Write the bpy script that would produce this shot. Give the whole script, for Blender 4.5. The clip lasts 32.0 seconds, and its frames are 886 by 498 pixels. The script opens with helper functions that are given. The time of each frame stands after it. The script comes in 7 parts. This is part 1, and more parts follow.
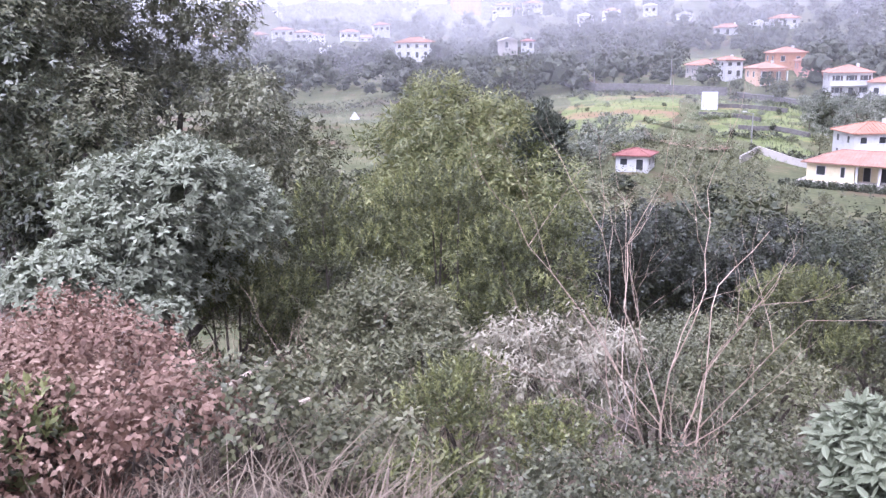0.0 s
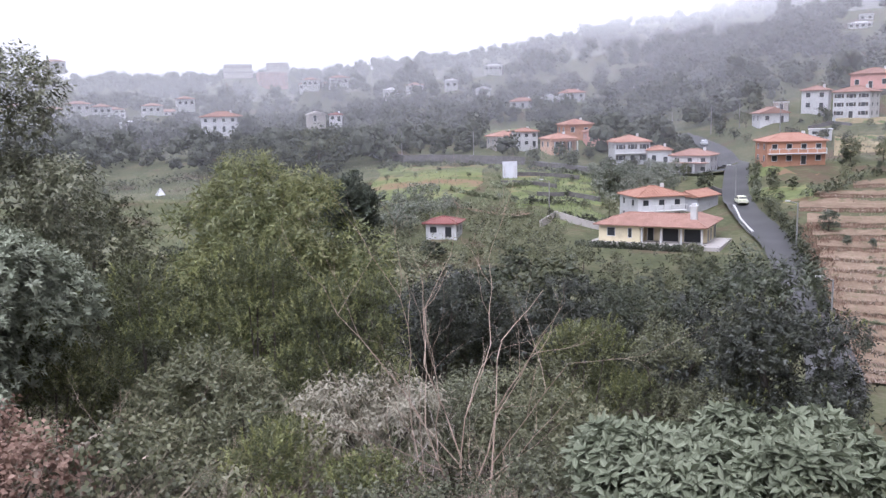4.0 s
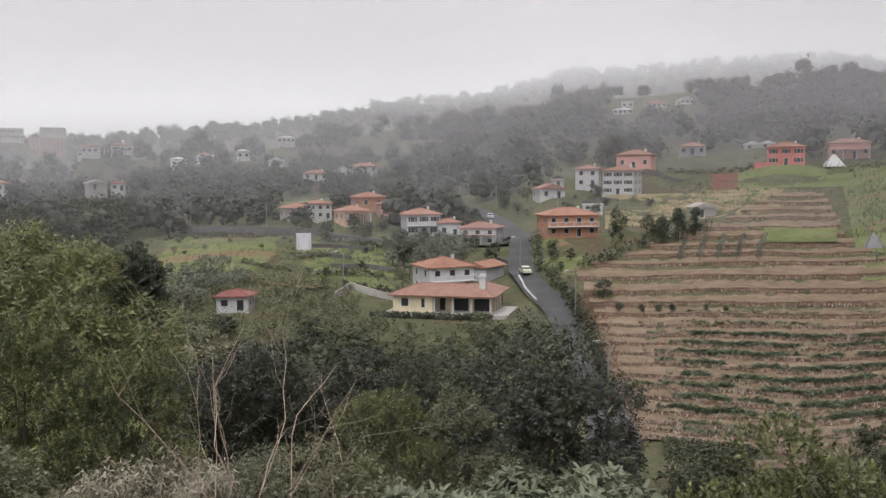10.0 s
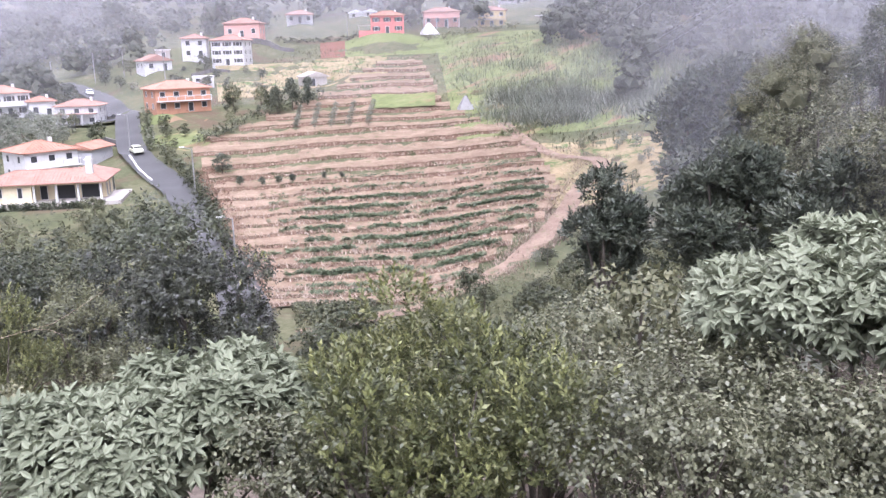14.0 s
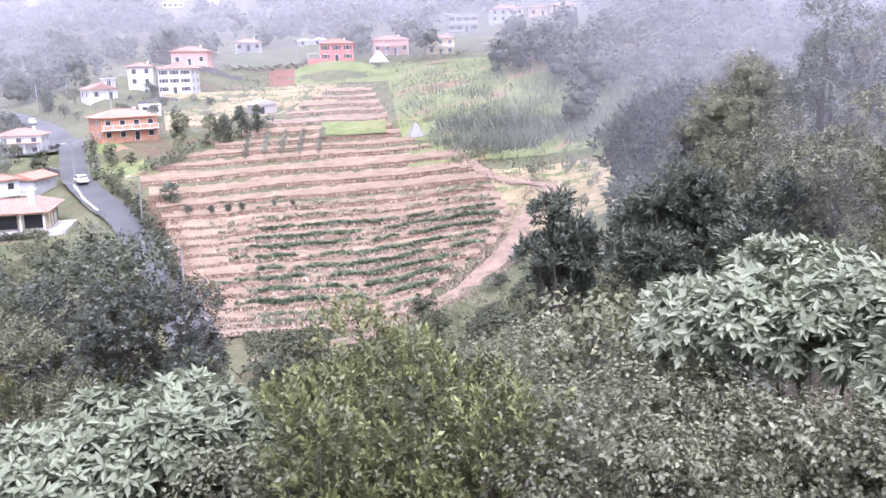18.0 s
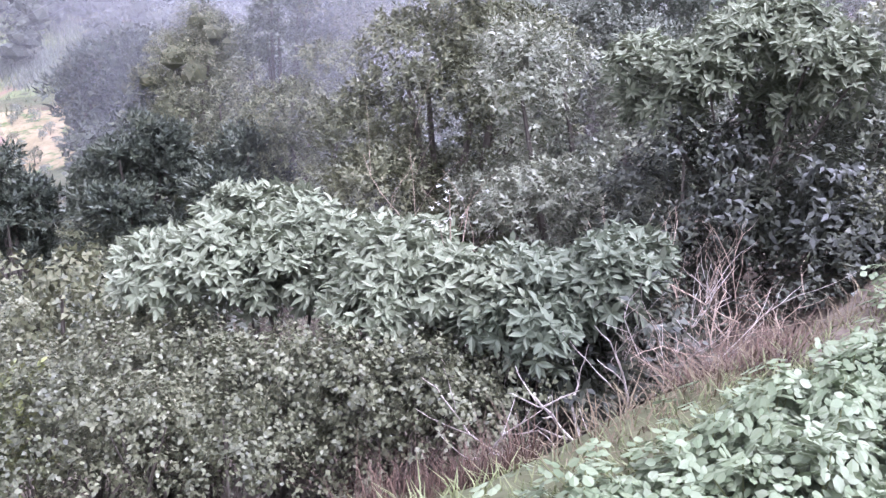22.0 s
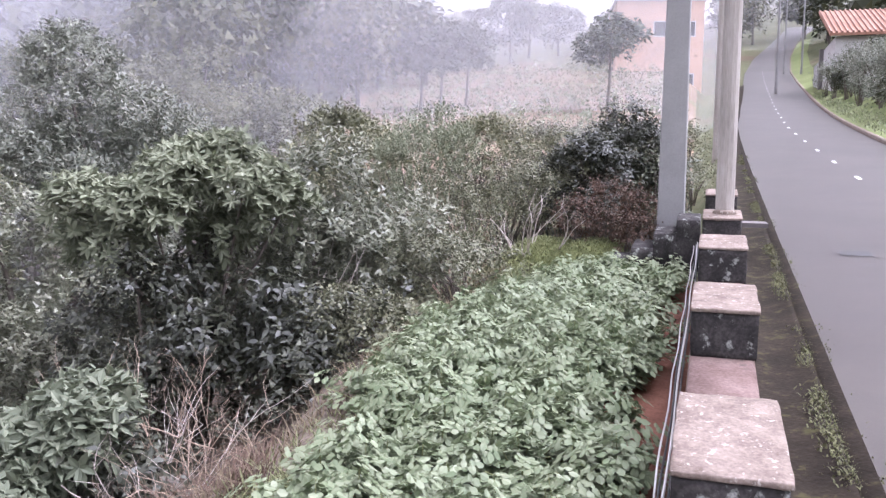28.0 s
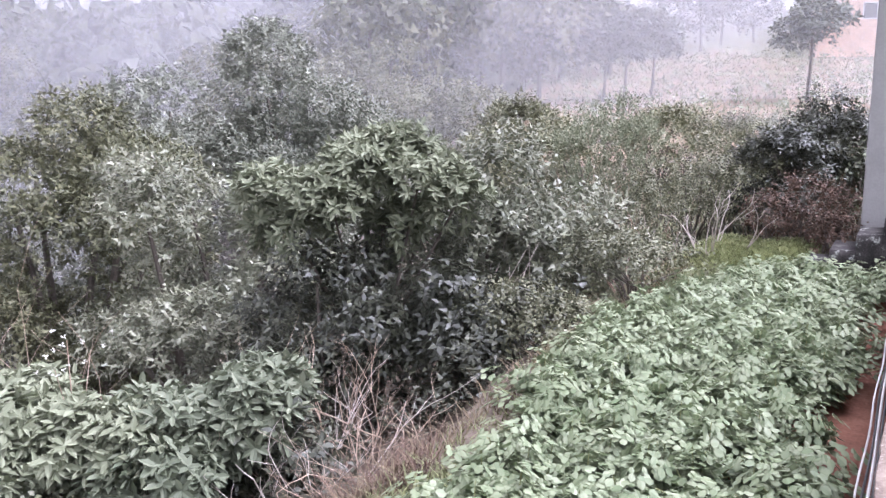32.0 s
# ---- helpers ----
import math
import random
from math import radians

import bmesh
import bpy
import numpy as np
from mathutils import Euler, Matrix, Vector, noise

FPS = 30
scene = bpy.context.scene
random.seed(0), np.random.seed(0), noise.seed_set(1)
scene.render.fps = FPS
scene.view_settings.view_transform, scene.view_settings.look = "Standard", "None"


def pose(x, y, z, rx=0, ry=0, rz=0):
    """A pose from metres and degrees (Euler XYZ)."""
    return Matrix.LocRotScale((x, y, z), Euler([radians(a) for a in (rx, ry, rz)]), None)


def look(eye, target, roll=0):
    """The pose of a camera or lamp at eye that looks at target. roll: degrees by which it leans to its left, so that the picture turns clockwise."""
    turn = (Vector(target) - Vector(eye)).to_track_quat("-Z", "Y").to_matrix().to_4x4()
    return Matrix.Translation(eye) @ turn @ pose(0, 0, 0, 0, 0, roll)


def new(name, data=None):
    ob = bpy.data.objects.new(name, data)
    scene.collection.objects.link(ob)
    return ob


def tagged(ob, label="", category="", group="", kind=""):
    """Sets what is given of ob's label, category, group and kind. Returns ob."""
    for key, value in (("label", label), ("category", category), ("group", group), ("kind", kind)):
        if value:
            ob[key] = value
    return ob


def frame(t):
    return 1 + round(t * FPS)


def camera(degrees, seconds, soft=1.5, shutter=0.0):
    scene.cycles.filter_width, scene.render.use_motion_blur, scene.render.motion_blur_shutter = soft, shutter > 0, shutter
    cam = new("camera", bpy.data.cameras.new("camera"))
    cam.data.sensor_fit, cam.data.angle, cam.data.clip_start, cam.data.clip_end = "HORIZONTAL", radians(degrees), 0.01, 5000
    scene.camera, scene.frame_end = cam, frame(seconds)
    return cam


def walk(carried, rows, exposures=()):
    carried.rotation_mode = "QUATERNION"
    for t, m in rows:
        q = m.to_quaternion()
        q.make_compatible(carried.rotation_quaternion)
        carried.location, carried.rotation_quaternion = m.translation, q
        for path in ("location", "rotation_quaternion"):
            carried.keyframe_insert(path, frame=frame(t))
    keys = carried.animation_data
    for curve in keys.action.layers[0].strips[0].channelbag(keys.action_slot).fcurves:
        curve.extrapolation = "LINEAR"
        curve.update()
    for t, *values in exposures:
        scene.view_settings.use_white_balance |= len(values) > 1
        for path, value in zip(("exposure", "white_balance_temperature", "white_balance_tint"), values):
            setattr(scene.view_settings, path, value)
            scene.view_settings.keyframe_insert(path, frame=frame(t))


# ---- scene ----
cam = camera(55.0, 32.0, soft=1.4)
EYE = 1.75
# seconds, turn, tilt, lean
TURNS = [
    (0.0, 0.60, -13.40, 1.10),
    (0.5, -3.00, -11.30, 1.20),
    (1.0, -5.57, -9.69, 1.20),
    (1.5, -7.11, -9.53, 1.22),
    (2.0, -8.80, -9.58, 1.17),
    (2.5, -9.68, -9.59, 1.66),
    (4.5, -13.80, -8.31, 1.14),
    (5.0, -16.31, -7.34, 1.10),
    (5.5, -18.77, -6.44, 1.23),
    (6.0, -21.41, -6.11, 0.88),
    (6.5, -23.18, -5.61, 0.69),
    (7.0, -23.18, -5.22, 0.49),
    (7.5, -22.99, -5.01, 0.53),
    (8.0, -22.21, -4.93, 0.41),
    (8.5, -22.01, -4.97, 0.51),
    (9.0, -23.30, -4.65, 0.61),
    (9.5, -25.03, -4.44, 0.28),
    (10.0, -25.74, -4.39, 0.46),
    (10.5, -26.43, -4.21, 0.32),
    (11.0, -29.54, -5.76, 0.29),
    (11.5, -32.88, -6.62, -0.50),
    (12.0, -37.04, -8.15, -0.14),
    (12.5, -40.03, -9.36, 0.67),
    (13.0, -45.16, -9.86, 0.92),
    (13.5, -48.46, -11.81, 1.44),
    (14.0, -51.19, -13.32, 1.27),
    (14.5, -52.34, -13.48, 1.10),
    (16.5, -53.20, -12.69, 1.04),
    (17.0, -53.53, -12.58, 1.25),
    (17.5, -53.77, -12.48, 1.36),
    (18.0, -54.51, -11.63, 1.43),
    (18.5, -56.30, -12.44, 1.42),
    (19.0, -60.14, -12.43, 1.95),
    (19.5, -63.95, -13.39, 1.33),
    (20.0, -69.32, -14.83, 0.20),
    (20.5, -73.00, -15.63, 1.16),
    (21.0, -79.73, -14.79, 0.06),
    (21.5, -85.86, -14.52, -0.62),
    (22.0, -89.16, -14.82, -2.04),
    (22.5, -94.54, -14.72, -1.64),
    (23.0, -98.03, -14.44, 0.54),
    (23.5, -100.72, -12.76, 0.89),
    (24.0, -103.66, -12.25, 0.76),
    (24.5, -107.35, -11.46, 0.27),
    (25.0, -113.11, -10.68, -0.26),
    (25.5, -118.71, -9.65, -0.70),
    (26.0, -122.31, -7.72, -0.57),
    (26.5, -125.48, -5.62, -0.70),
    (28.5, -124.87, -5.01, -0.90),
    (29.0, -124.56, -5.78, -0.54),
    (29.5, -126.05, -4.94, -0.69),
    (30.0, -126.57, -5.72, -0.42),
    (30.5, -125.45, -4.91, 0.76),
    (31.0, -122.12, -5.61, 0.12),
    (31.5, -118.87, -7.27, -0.49),
    (32.0, -113.08, -5.86, -1.33),
]
STEPS = {0.0: (0.0, 1.4, -0.3), 0.5: (0.0, 0.4, -0.08), 26.0: (-0.04, 0.0, 0.0), 26.5: (-0.084, 0.005, 0.013), 28.5: (-0.047, 0.018, 0.014), 29.0: (-0.03, 0.018, 0.01),
         29.5: (-0.015, 0.02, 0.007), 30.0: (0.006, 0.02, 0.004), 30.5: (0.01, -0.06, 0.02), 31.0: (0.014, -0.141, 0.036), 31.5: (0.059, -0.136, 0.034), 32.0: (0.08, -0.13, 0.03)}
walk(cam, [(t, pose(STEPS.get(t, (0, 0, 0))[0], STEPS.get(t, (0, 0, 0))[1], EYE + STEPS.get(t, (0, 0, 0))[2], 90 + tilt, lean, turn))
           for t, turn, tilt, lean in TURNS],
     exposures=[(0.0, 1.85, 5500, 31), (1.0, 2.05, 5400, 32), (2.0, 1.42, 5550, 29), (2.5, 1.28, 5500, 27), (4.5, 0.95, 5950, 18), (6.0, 0.6, 6350, 15), (11.0, 0.36, 6550, 12),
                (12.5, 1.1, 6400, 15), (13.5, 1.8, 5950, 23), (17.0, 2.05, 5650, 27), (20.0, 2.27, 5650, 27), (23.0, 2.3, 5400, 34), (25.0, 2.52, 5550, 38), (26.5, 2.35, 5700, 31),
                (28.5, 1.95, 5900, 25), (30.5, 2.1, 5950, 24), (32.0, 2.12, 5850, 25)])

# ---- sky and sun: low cloud, soft light ----
world = bpy.data.worlds.new("overcast_sky")
scene.world = world
world.use_nodes = True
wn = world.node_tree.nodes
wl = world.node_tree.links
sky = wn.new("ShaderNodeTexSky")
sky.sky_type, sky.sun_disc, sky.sun_elevation, sky.sun_rotation = "NISHITA", False, radians(63), radians(215)
sky.air_density, sky.dust_density, sky.ozone_density = 1.0, 4.0, 1.0
grey = wn.new("ShaderNodeHueSaturation")
grey.inputs["Saturation"].default_value = 0.0
wl.new(sky.outputs[0], grey.inputs["Color"])
cool = wn.new("ShaderNodeMix")
cool.data_type, cool.blend_type = "RGBA", "MULTIPLY"
cool.inputs[0].default_value = 1.0
cool.inputs[7].default_value = (0.96, 0.98, 1.04, 1)
wl.new(grey.outputs[0], cool.inputs[6])
wl.new(cool.outputs[2], wn["Background"].inputs["Color"])
wn["Background"].inputs["Strength"].default_value = 0.15
sun = new("sun", bpy.data.lights.new("sun", "SUN"))
sun.data.energy, sun.data.angle, sun.data.color = 1.1, radians(55), (1.0, 0.98, 0.96)
sun.matrix_world = look((0, 0, 0), (0.26, 0.37, -0.89))

# ---- materials ----
def nodes_of(name):
    m = bpy.data.materials.new(name)
    m.use_nodes = True
    return m, m.node_tree.nodes, m.node_tree.links


def ramp(nt, cols, lo=0.3, hi=0.7):
    r = nt.new("ShaderNodeValToRGB")
    while len(r.color_ramp.elements) < len(cols):
        r.color_ramp.elements.new(0.5)
    for i, c in enumerate(cols):
        e = r.color_ramp.elements[i]
        e.position, e.color = lo + (hi - lo) * i / max(1, len(cols) - 1), (*c, 1)
    return r


def surf(name, cols, scale=2.0, rough=0.85, bump=0.3, fine=30.0, metal=0.0, spots=None, depth=0.02, stretch=(1, 1, 1)):
    """A rough surface: two scales of noise between the colours, optional spots of another colour, relief."""
    m, nt, ln = nodes_of(name)
    b = nt["Principled BSDF"]
    co = nt.new("ShaderNodeTexCoord")
    mp = nt.new("ShaderNodeMapping")
    mp.inputs["Scale"].default_value = stretch
    ln.new(co.outputs["Object"], mp.inputs["Vector"])
    n1 = nt.new("ShaderNodeTexNoise")
    n1.inputs["Scale"].default_value, n1.inputs["Detail"].default_value, n1.inputs["Roughness"].default_value = scale, 6, 0.65
    n2 = nt.new("ShaderNodeTexNoise")
    n2.inputs["Scale"].default_value, n2.inputs["Detail"].default_value = fine, 4
    ln.new(mp.outputs[0], n1.inputs["Vector"])
    ln.new(mp.outputs[0], n2.inputs["Vector"])
    ad = nt.new("ShaderNodeMix")
    ad.data_type = "FLOAT"
    ad.inputs[0].default_value = 0.35
    ln.new(n1.outputs["Fac"], ad.inputs[2])
    ln.new(n2.outputs["Fac"], ad.inputs[3])
    r = ramp(nt, cols)
    ln.new(ad.outputs[0], r.inputs["Fac"])
    col = r.outputs["Color"]
    if spots:
        n3 = nt.new("ShaderNodeTexNoise")
        n3.inputs["Scale"].default_value, n3.inputs["Detail"].default_value, n3.inputs["Roughness"].default_value = spots[1], 5, 0.7
        ln.new(mp.outputs[0], n3.inputs["Vector"])
        r3 = ramp(nt, [(0, 0, 0), (1, 1, 1)], spots[2], spots[2] + 0.08)
        ln.new(n3.outputs["Fac"], r3.inputs["Fac"])
        mx = nt.new("ShaderNodeMix")
        mx.data_type = "RGBA"
        ln.new(r3.outputs["Color"], mx.inputs[0])
        ln.new(col, mx.inputs[6])
        mx.inputs[7].default_value = (*spots[0], 1)
        col = mx.outputs[2]
    ln.new(col, b.inputs["Base Color"])
    b.inputs["Roughness"].default_value, b.inputs["Metallic"].default_value = rough, metal
    if rough > 0.9:
        b.inputs["Specular IOR Level"].default_value = 0.12
    if bump:
        bp = nt.new("ShaderNodeBump")
        bp.inputs["Strength"].default_value, bp.inputs["Distance"].default_value = bump, depth
        ln.new(ad.outputs[0], bp.inputs["Height"])
        ln.new(bp.outputs[0], b.inputs["Normal"])
    return m


def leafy(name, cols, rough=0.5, see=0.25, scale=0.6):
    """Leaves: each leaf its own shade, patches of paler and darker growth, some light through the blade."""
    m, nt, ln = nodes_of(name)
    b = nt["Principled BSDF"]
    geo = nt.new("ShaderNodeNewGeometry")
    co = nt.new("ShaderNodeTexCoord")
    n1 = nt.new("ShaderNodeTexNoise")
    n1.inputs["Scale"].default_value, n1.inputs["Detail"].default_value = scale, 5
    ln.new(co.outputs["Object"], n1.inputs["Vector"])
    ad = nt.new("ShaderNodeMix")
    ad.data_type = "FLOAT"
    ad.inputs[0].default_value = 0.66
    ln.new(geo.outputs["Random Per Island"], ad.inputs[2])
    ln.new(n1.outputs["Fac"], ad.inputs[3])
    own = nt.new("ShaderNodeObjectInfo")
    sh = nt.new("ShaderNodeMath")
    sh.operation = "MULTIPLY_ADD"
    sh.inputs[1].default_value, sh.inputs[2].default_value = 0.18, -0.07
    ln.new(own.outputs["Random"], sh.inputs[0])
    su = nt.new("ShaderNodeMath")
    ln.new(ad.outputs[0], su.inputs[0])
    ln.new(sh.outputs[0], su.inputs[1])
    r = ramp(nt, cols, 0.25, 0.78)
    ln.new(su.outputs[0], r.inputs["Fac"])
    ln.new(r.outputs["Color"], b.inputs["Base Color"])
    b.inputs["Roughness"].default_value = rough
    tr = nt.new("ShaderNodeBsdfTranslucent")
    ln.new(r.outputs["Color"], tr.inputs["Color"])
    mx = nt.new("ShaderNodeMixShader")
    mx.inputs[0].default_value = see
    ln.new(b.outputs[0], mx.inputs[1])
    ln.new(tr.outputs[0], mx.inputs[2])
    ln.new(mx.outputs[0], nt["Material Output"].inputs["Surface"])
    return m


M = {}
M["ground"] = surf("hillside_scrub", [(0.05, 0.056, 0.03), (0.09, 0.095, 0.05), (0.16, 0.14, 0.09)], 0.16, 0.95, 0.7, 1.2, spots=((0.10, 0.075, 0.05), 0.06, 0.55), depth=0.4)
M["track"] = surf("sandy_track", [(0.13, 0.085, 0.062), (0.21, 0.15, 0.112), (0.29, 0.225, 0.17)], 0.4, 0.95, 0.3, 3, spots=((0.13, 0.12, 0.065), 0.5, 0.56), depth=0.1)
M["brush_floor"] = surf("brush_floor", [(0.06, 0.045, 0.035), (0.12, 0.095, 0.075), (0.20, 0.165, 0.13)], 1.5, 0.95, 0.8, 18, depth=0.06)
M["soil"] = surf("red_soil", [(0.10, 0.045, 0.03), (0.17, 0.08, 0.055), (0.22, 0.12, 0.085)], 3, 0.95, 0.6, 40, depth=0.03)
M["bed"] = surf("straw_bed", [(0.12, 0.081, 0.054), (0.206, 0.149, 0.104), (0.305, 0.236, 0.17)], 0.35, 0.95, 0.6, 2.6, spots=((0.13, 0.115, 0.06), 0.6, 0.57), depth=0.2, stretch=(1, 1, 1))
M["bank"] = surf("terrace_bank", [(0.085, 0.053, 0.037), (0.152, 0.101, 0.072), (0.245, 0.18, 0.13)], 0.5, 0.95, 0.6, 3.0, spots=((0.07, 0.07, 0.038), 0.4, 0.54), depth=0.25)
M["grass"] = surf("meadow", [(0.066, 0.08, 0.033), (0.14, 0.16, 0.068), (0.235, 0.228, 0.118)], 0.14, 0.95, 0.4, 1.4, spots=((0.2, 0.13, 0.085), 0.07, 0.535), depth=0.2, stretch=(0.45, 1.5, 1))
M["field_green"] = surf("bright_meadow", [(0.09, 0.11, 0.045), (0.14, 0.165, 0.065), (0.19, 0.195, 0.095)], 0.1, 0.95, 0.4, 1.2, depth=0.15)
M["weeds"] = surf("dry_weeds", [(0.14, 0.12, 0.06), (0.24, 0.19, 0.11), (0.34, 0.27, 0.17)], 0.25, 0.95, 0.6, 2.2, spots=((0.09, 0.12, 0.045), 0.3, 0.52), depth=0.2)
M["dry_field"] = surf("dry_upper_field", [(0.10, 0.068, 0.044), (0.175, 0.125, 0.085), (0.26, 0.2, 0.14)], 0.3, 0.95, 0.6, 3, spots=((0.12, 0.13, 0.065), 0.35, 0.54), depth=0.15)
M["asphalt"] = surf("asphalt", [(0.027, 0.021, 0.016), (0.040, 0.032, 0.0255), (0.060, 0.049, 0.04)], 0.5, 0.47, 0.3, 90, spots=((0.046, 0.04, 0.035), 0.8, 0.6), depth=0.006)
M["far_asphalt"] = surf("worn_asphalt", [(0.042, 0.041, 0.041), (0.068, 0.066, 0.065)], 0.2, 0.7, 0.1, 3)
M["paint"] = surf("road_paint", [(0.55, 0.55, 0.53), (0.75, 0.75, 0.73)], 8, 0.6, 0.1, 60)
M["concrete"] = surf("weathered_concrete", [(0.088, 0.066, 0.053), (0.172, 0.137, 0.114), (0.27, 0.223, 0.188)], 7, 0.95, 0.9, 60, spots=((0.37, 0.338, 0.298), 24, 0.585), depth=0.016)
M["dirty_concrete"] = surf("blackened_concrete", [(0.014, 0.013, 0.013), (0.036, 0.033, 0.032), (0.09, 0.082, 0.078)], 5, 0.95, 0.6, 50, spots=((0.27, 0.28, 0.255), 8, 0.575), depth=0.014)
M["red_wall"] = surf("red_plaster", [(0.065, 0.042, 0.037), (0.135, 0.093, 0.081), (0.205, 0.152, 0.135)], 4, 0.95, 0.6, 50, spots=((0.05, 0.045, 0.042), 5, 0.6), depth=0.012)
M["gutter"] = surf("mossy_gutter", [(0.010, 0.0075, 0.0052), (0.021, 0.016, 0.0112), (0.04, 0.031, 0.022)], 3, 0.97, 0.6, 40, spots=((0.05, 0.047, 0.02), 6, 0.565), depth=0.02)
M["moss"] = surf("moss", [(0.035, 0.042, 0.016), (0.08, 0.09, 0.034), (0.13, 0.135, 0.06)], 6, 0.95, 0.8, 60, depth=0.05)
M["pole"] = surf("grey_wood_pole", [(0.20, 0.18, 0.16), (0.30, 0.27, 0.24), (0.38, 0.35, 0.32)], 3, 0.85, 0.4, 25, stretch=(3, 3, 0.4))
M["pole_conc"] = surf("grey_concrete_pole", [(0.19, 0.185, 0.18), (0.26, 0.255, 0.248)], 1.5, 0.85, 0.2, 40)
M["bark"] = surf("bark", [(0.06, 0.05, 0.04), (0.13, 0.11, 0.09)], 6, 0.9, 0.5, 40)
M["pale_bark"] = surf("bleached_bark", [(0.26, 0.22, 0.19), (0.42, 0.37, 0.33), (0.5, 0.45, 0.42)], 6, 0.85, 0.4, 40)
M["dead"] = surf("dead_twigs", [(0.20, 0.14, 0.10), (0.33, 0.25, 0.19), (0.42, 0.34, 0.27)], 6, 0.9, 0.2, 40)
M["red_twigs"] = surf("reddish_twigs", [(0.17, 0.11, 0.085), (0.28, 0.19, 0.15), (0.38, 0.29, 0.24)], 6, 0.9, 0.2, 40)
M["stone"] = surf("dark_stone", [(0.06, 0.055, 0.055), (0.12, 0.11, 0.105), (0.18, 0.17, 0.16)], 1.5, 0.9, 0.5, 8)
M["glass"] = surf("dark_pane", [(0.02, 0.022, 0.025), (0.035, 0.037, 0.04)], 2, 0.35, 0, 10)
M["shutter"] = surf("dark_shutter", [(0.035, 0.03, 0.025), (0.06, 0.05, 0.045)], 2, 0.6, 0.1, 10)
M["trim"] = surf("white_trim", [(0.46, 0.455, 0.44), (0.58, 0.57, 0.55)], 1, 0.7, 0.05, 8)
M["metal"] = surf("galvanised_metal", [(0.35, 0.36, 0.37), (0.5, 0.51, 0.52)], 1, 0.45, 0.1, 12, metal=0.6)
M["cable"] = surf("black_cable", [(0.02, 0.02, 0.02), (0.05, 0.05, 0.05)], 8, 0.5, 0.05, 30)
M["pale_cable"] = surf("grey_cable", [(0.4, 0.39, 0.37), (0.55, 0.53, 0.5)], 8, 0.5, 0.05, 30)
M["plastic"] = surf("pale_plastic_sheet", [(0.5, 0.52, 0.54), (0.68, 0.7, 0.7)], 1, 0.4, 0.2, 6)
M["log"] = surf("debarked_log", [(0.40, 0.32, 0.25), (0.58, 0.48, 0.40)], 4, 0.8, 0.3, 30)
for key, c in dict(white=(0.5, 0.495, 0.485), cream=(0.6, 0.52, 0.35), orange=(0.42, 0.22, 0.14), pink=(0.60, 0.33, 0.28), red=(0.56, 0.19, 0.17), grey=(0.42, 0.42, 0.43),
                   peach=(0.62, 0.42, 0.31), yellow=(0.62, 0.48, 0.26), brick=(0.36, 0.19, 0.15), dull=(0.38, 0.35, 0.32)).items():
    M[key] = surf(key + "_render", [tuple(v * 0.72 for v in c), c, tuple(min(0.8, v * 1.05) for v in c)], 0.5, 0.85, 0.15, 5, spots=(tuple(v * 0.62 for v in c), 0.9, 0.6), depth=0.03)


def tile_mat(name, cols):
    return surf(name, cols, 0.7, 0.85, 0.3, 6, depth=0.05)


M["tiles"] = tile_mat("clay_tiles", [(0.20, 0.095, 0.065), (0.30, 0.15, 0.10), (0.37, 0.21, 0.155)])
M["tiles_new"] = tile_mat("new_clay_tiles", [(0.25, 0.125, 0.085), (0.34, 0.18, 0.128), (0.40, 0.24, 0.178)])
M["tiles_pink"] = tile_mat("weathered_tiles", [(0.20, 0.108, 0.08), (0.285, 0.16, 0.12), (0.35, 0.215, 0.168)])
M["tiles_red"] = tile_mat("dark_red_tiles", [(0.17, 0.065, 0.055), (0.25, 0.10, 0.085)])
L = {}
L["sage"] = leafy("sage_grey_leaves", [(0.08, 0.09, 0.065), (0.165, 0.175, 0.13), (0.29, 0.30, 0.24)], 0.55, 0.2, 0.3)
L["blossom"] = leafy("white_petals", [(0.5, 0.5, 0.44), (0.62, 0.62, 0.56), (0.75, 0.75, 0.7)], 0.6, 0.3, 1.0)
L["privet"] = leafy("narrow_glossy_leaves", [(0.06, 0.068, 0.042), (0.14, 0.15, 0.1), (0.26, 0.265, 0.19)], 0.4, 0.2, 0.6)
# Darker copy of the dark leaves: the hollow's shade goes into the colour.
L["hollow"] = leafy("dark_leaves_painted_shade", [(0.013, 0.015, 0.0095), (0.031, 0.035, 0.021), (0.072, 0.075, 0.047)], 0.45, 0.15, 0.6)
L["solanum_green"] = leafy("green_felted_leaves", [(0.06, 0.073, 0.044), (0.112, 0.13, 0.082), (0.19, 0.208, 0.142)], 0.7, 0.2, 0.9)
L["moss"] = leafy("moss_tufts", [(0.05, 0.05, 0.025), (0.10, 0.105, 0.045), (0.17, 0.17, 0.085)], 0.9, 0.1, 2.0)
L["solanum"] = leafy("grey_felted_leaves", [(0.108, 0.122, 0.072), (0.175, 0.194, 0.124), (0.262, 0.278, 0.19)], 0.8, 0.22, 0.9)
L["potato"] = leafy("potato_leaves", [(0.105, 0.142, 0.068), (0.165, 0.2, 0.11), (0.235, 0.262, 0.165)], 0.6, 0.25, 1.2)
L["bay"] = leafy("bay_leaves", [(0.036, 0.043, 0.016), (0.092, 0.1, 0.038), (0.21, 0.212, 0.09)], 0.45, 0.25, 0.8)
L["lime"] = leafy("young_shoots_and_lit_tips", [(0.105, 0.115, 0.04), (0.2, 0.212, 0.08), (0.34, 0.348, 0.15)], 0.5, 0.35, 1.0)
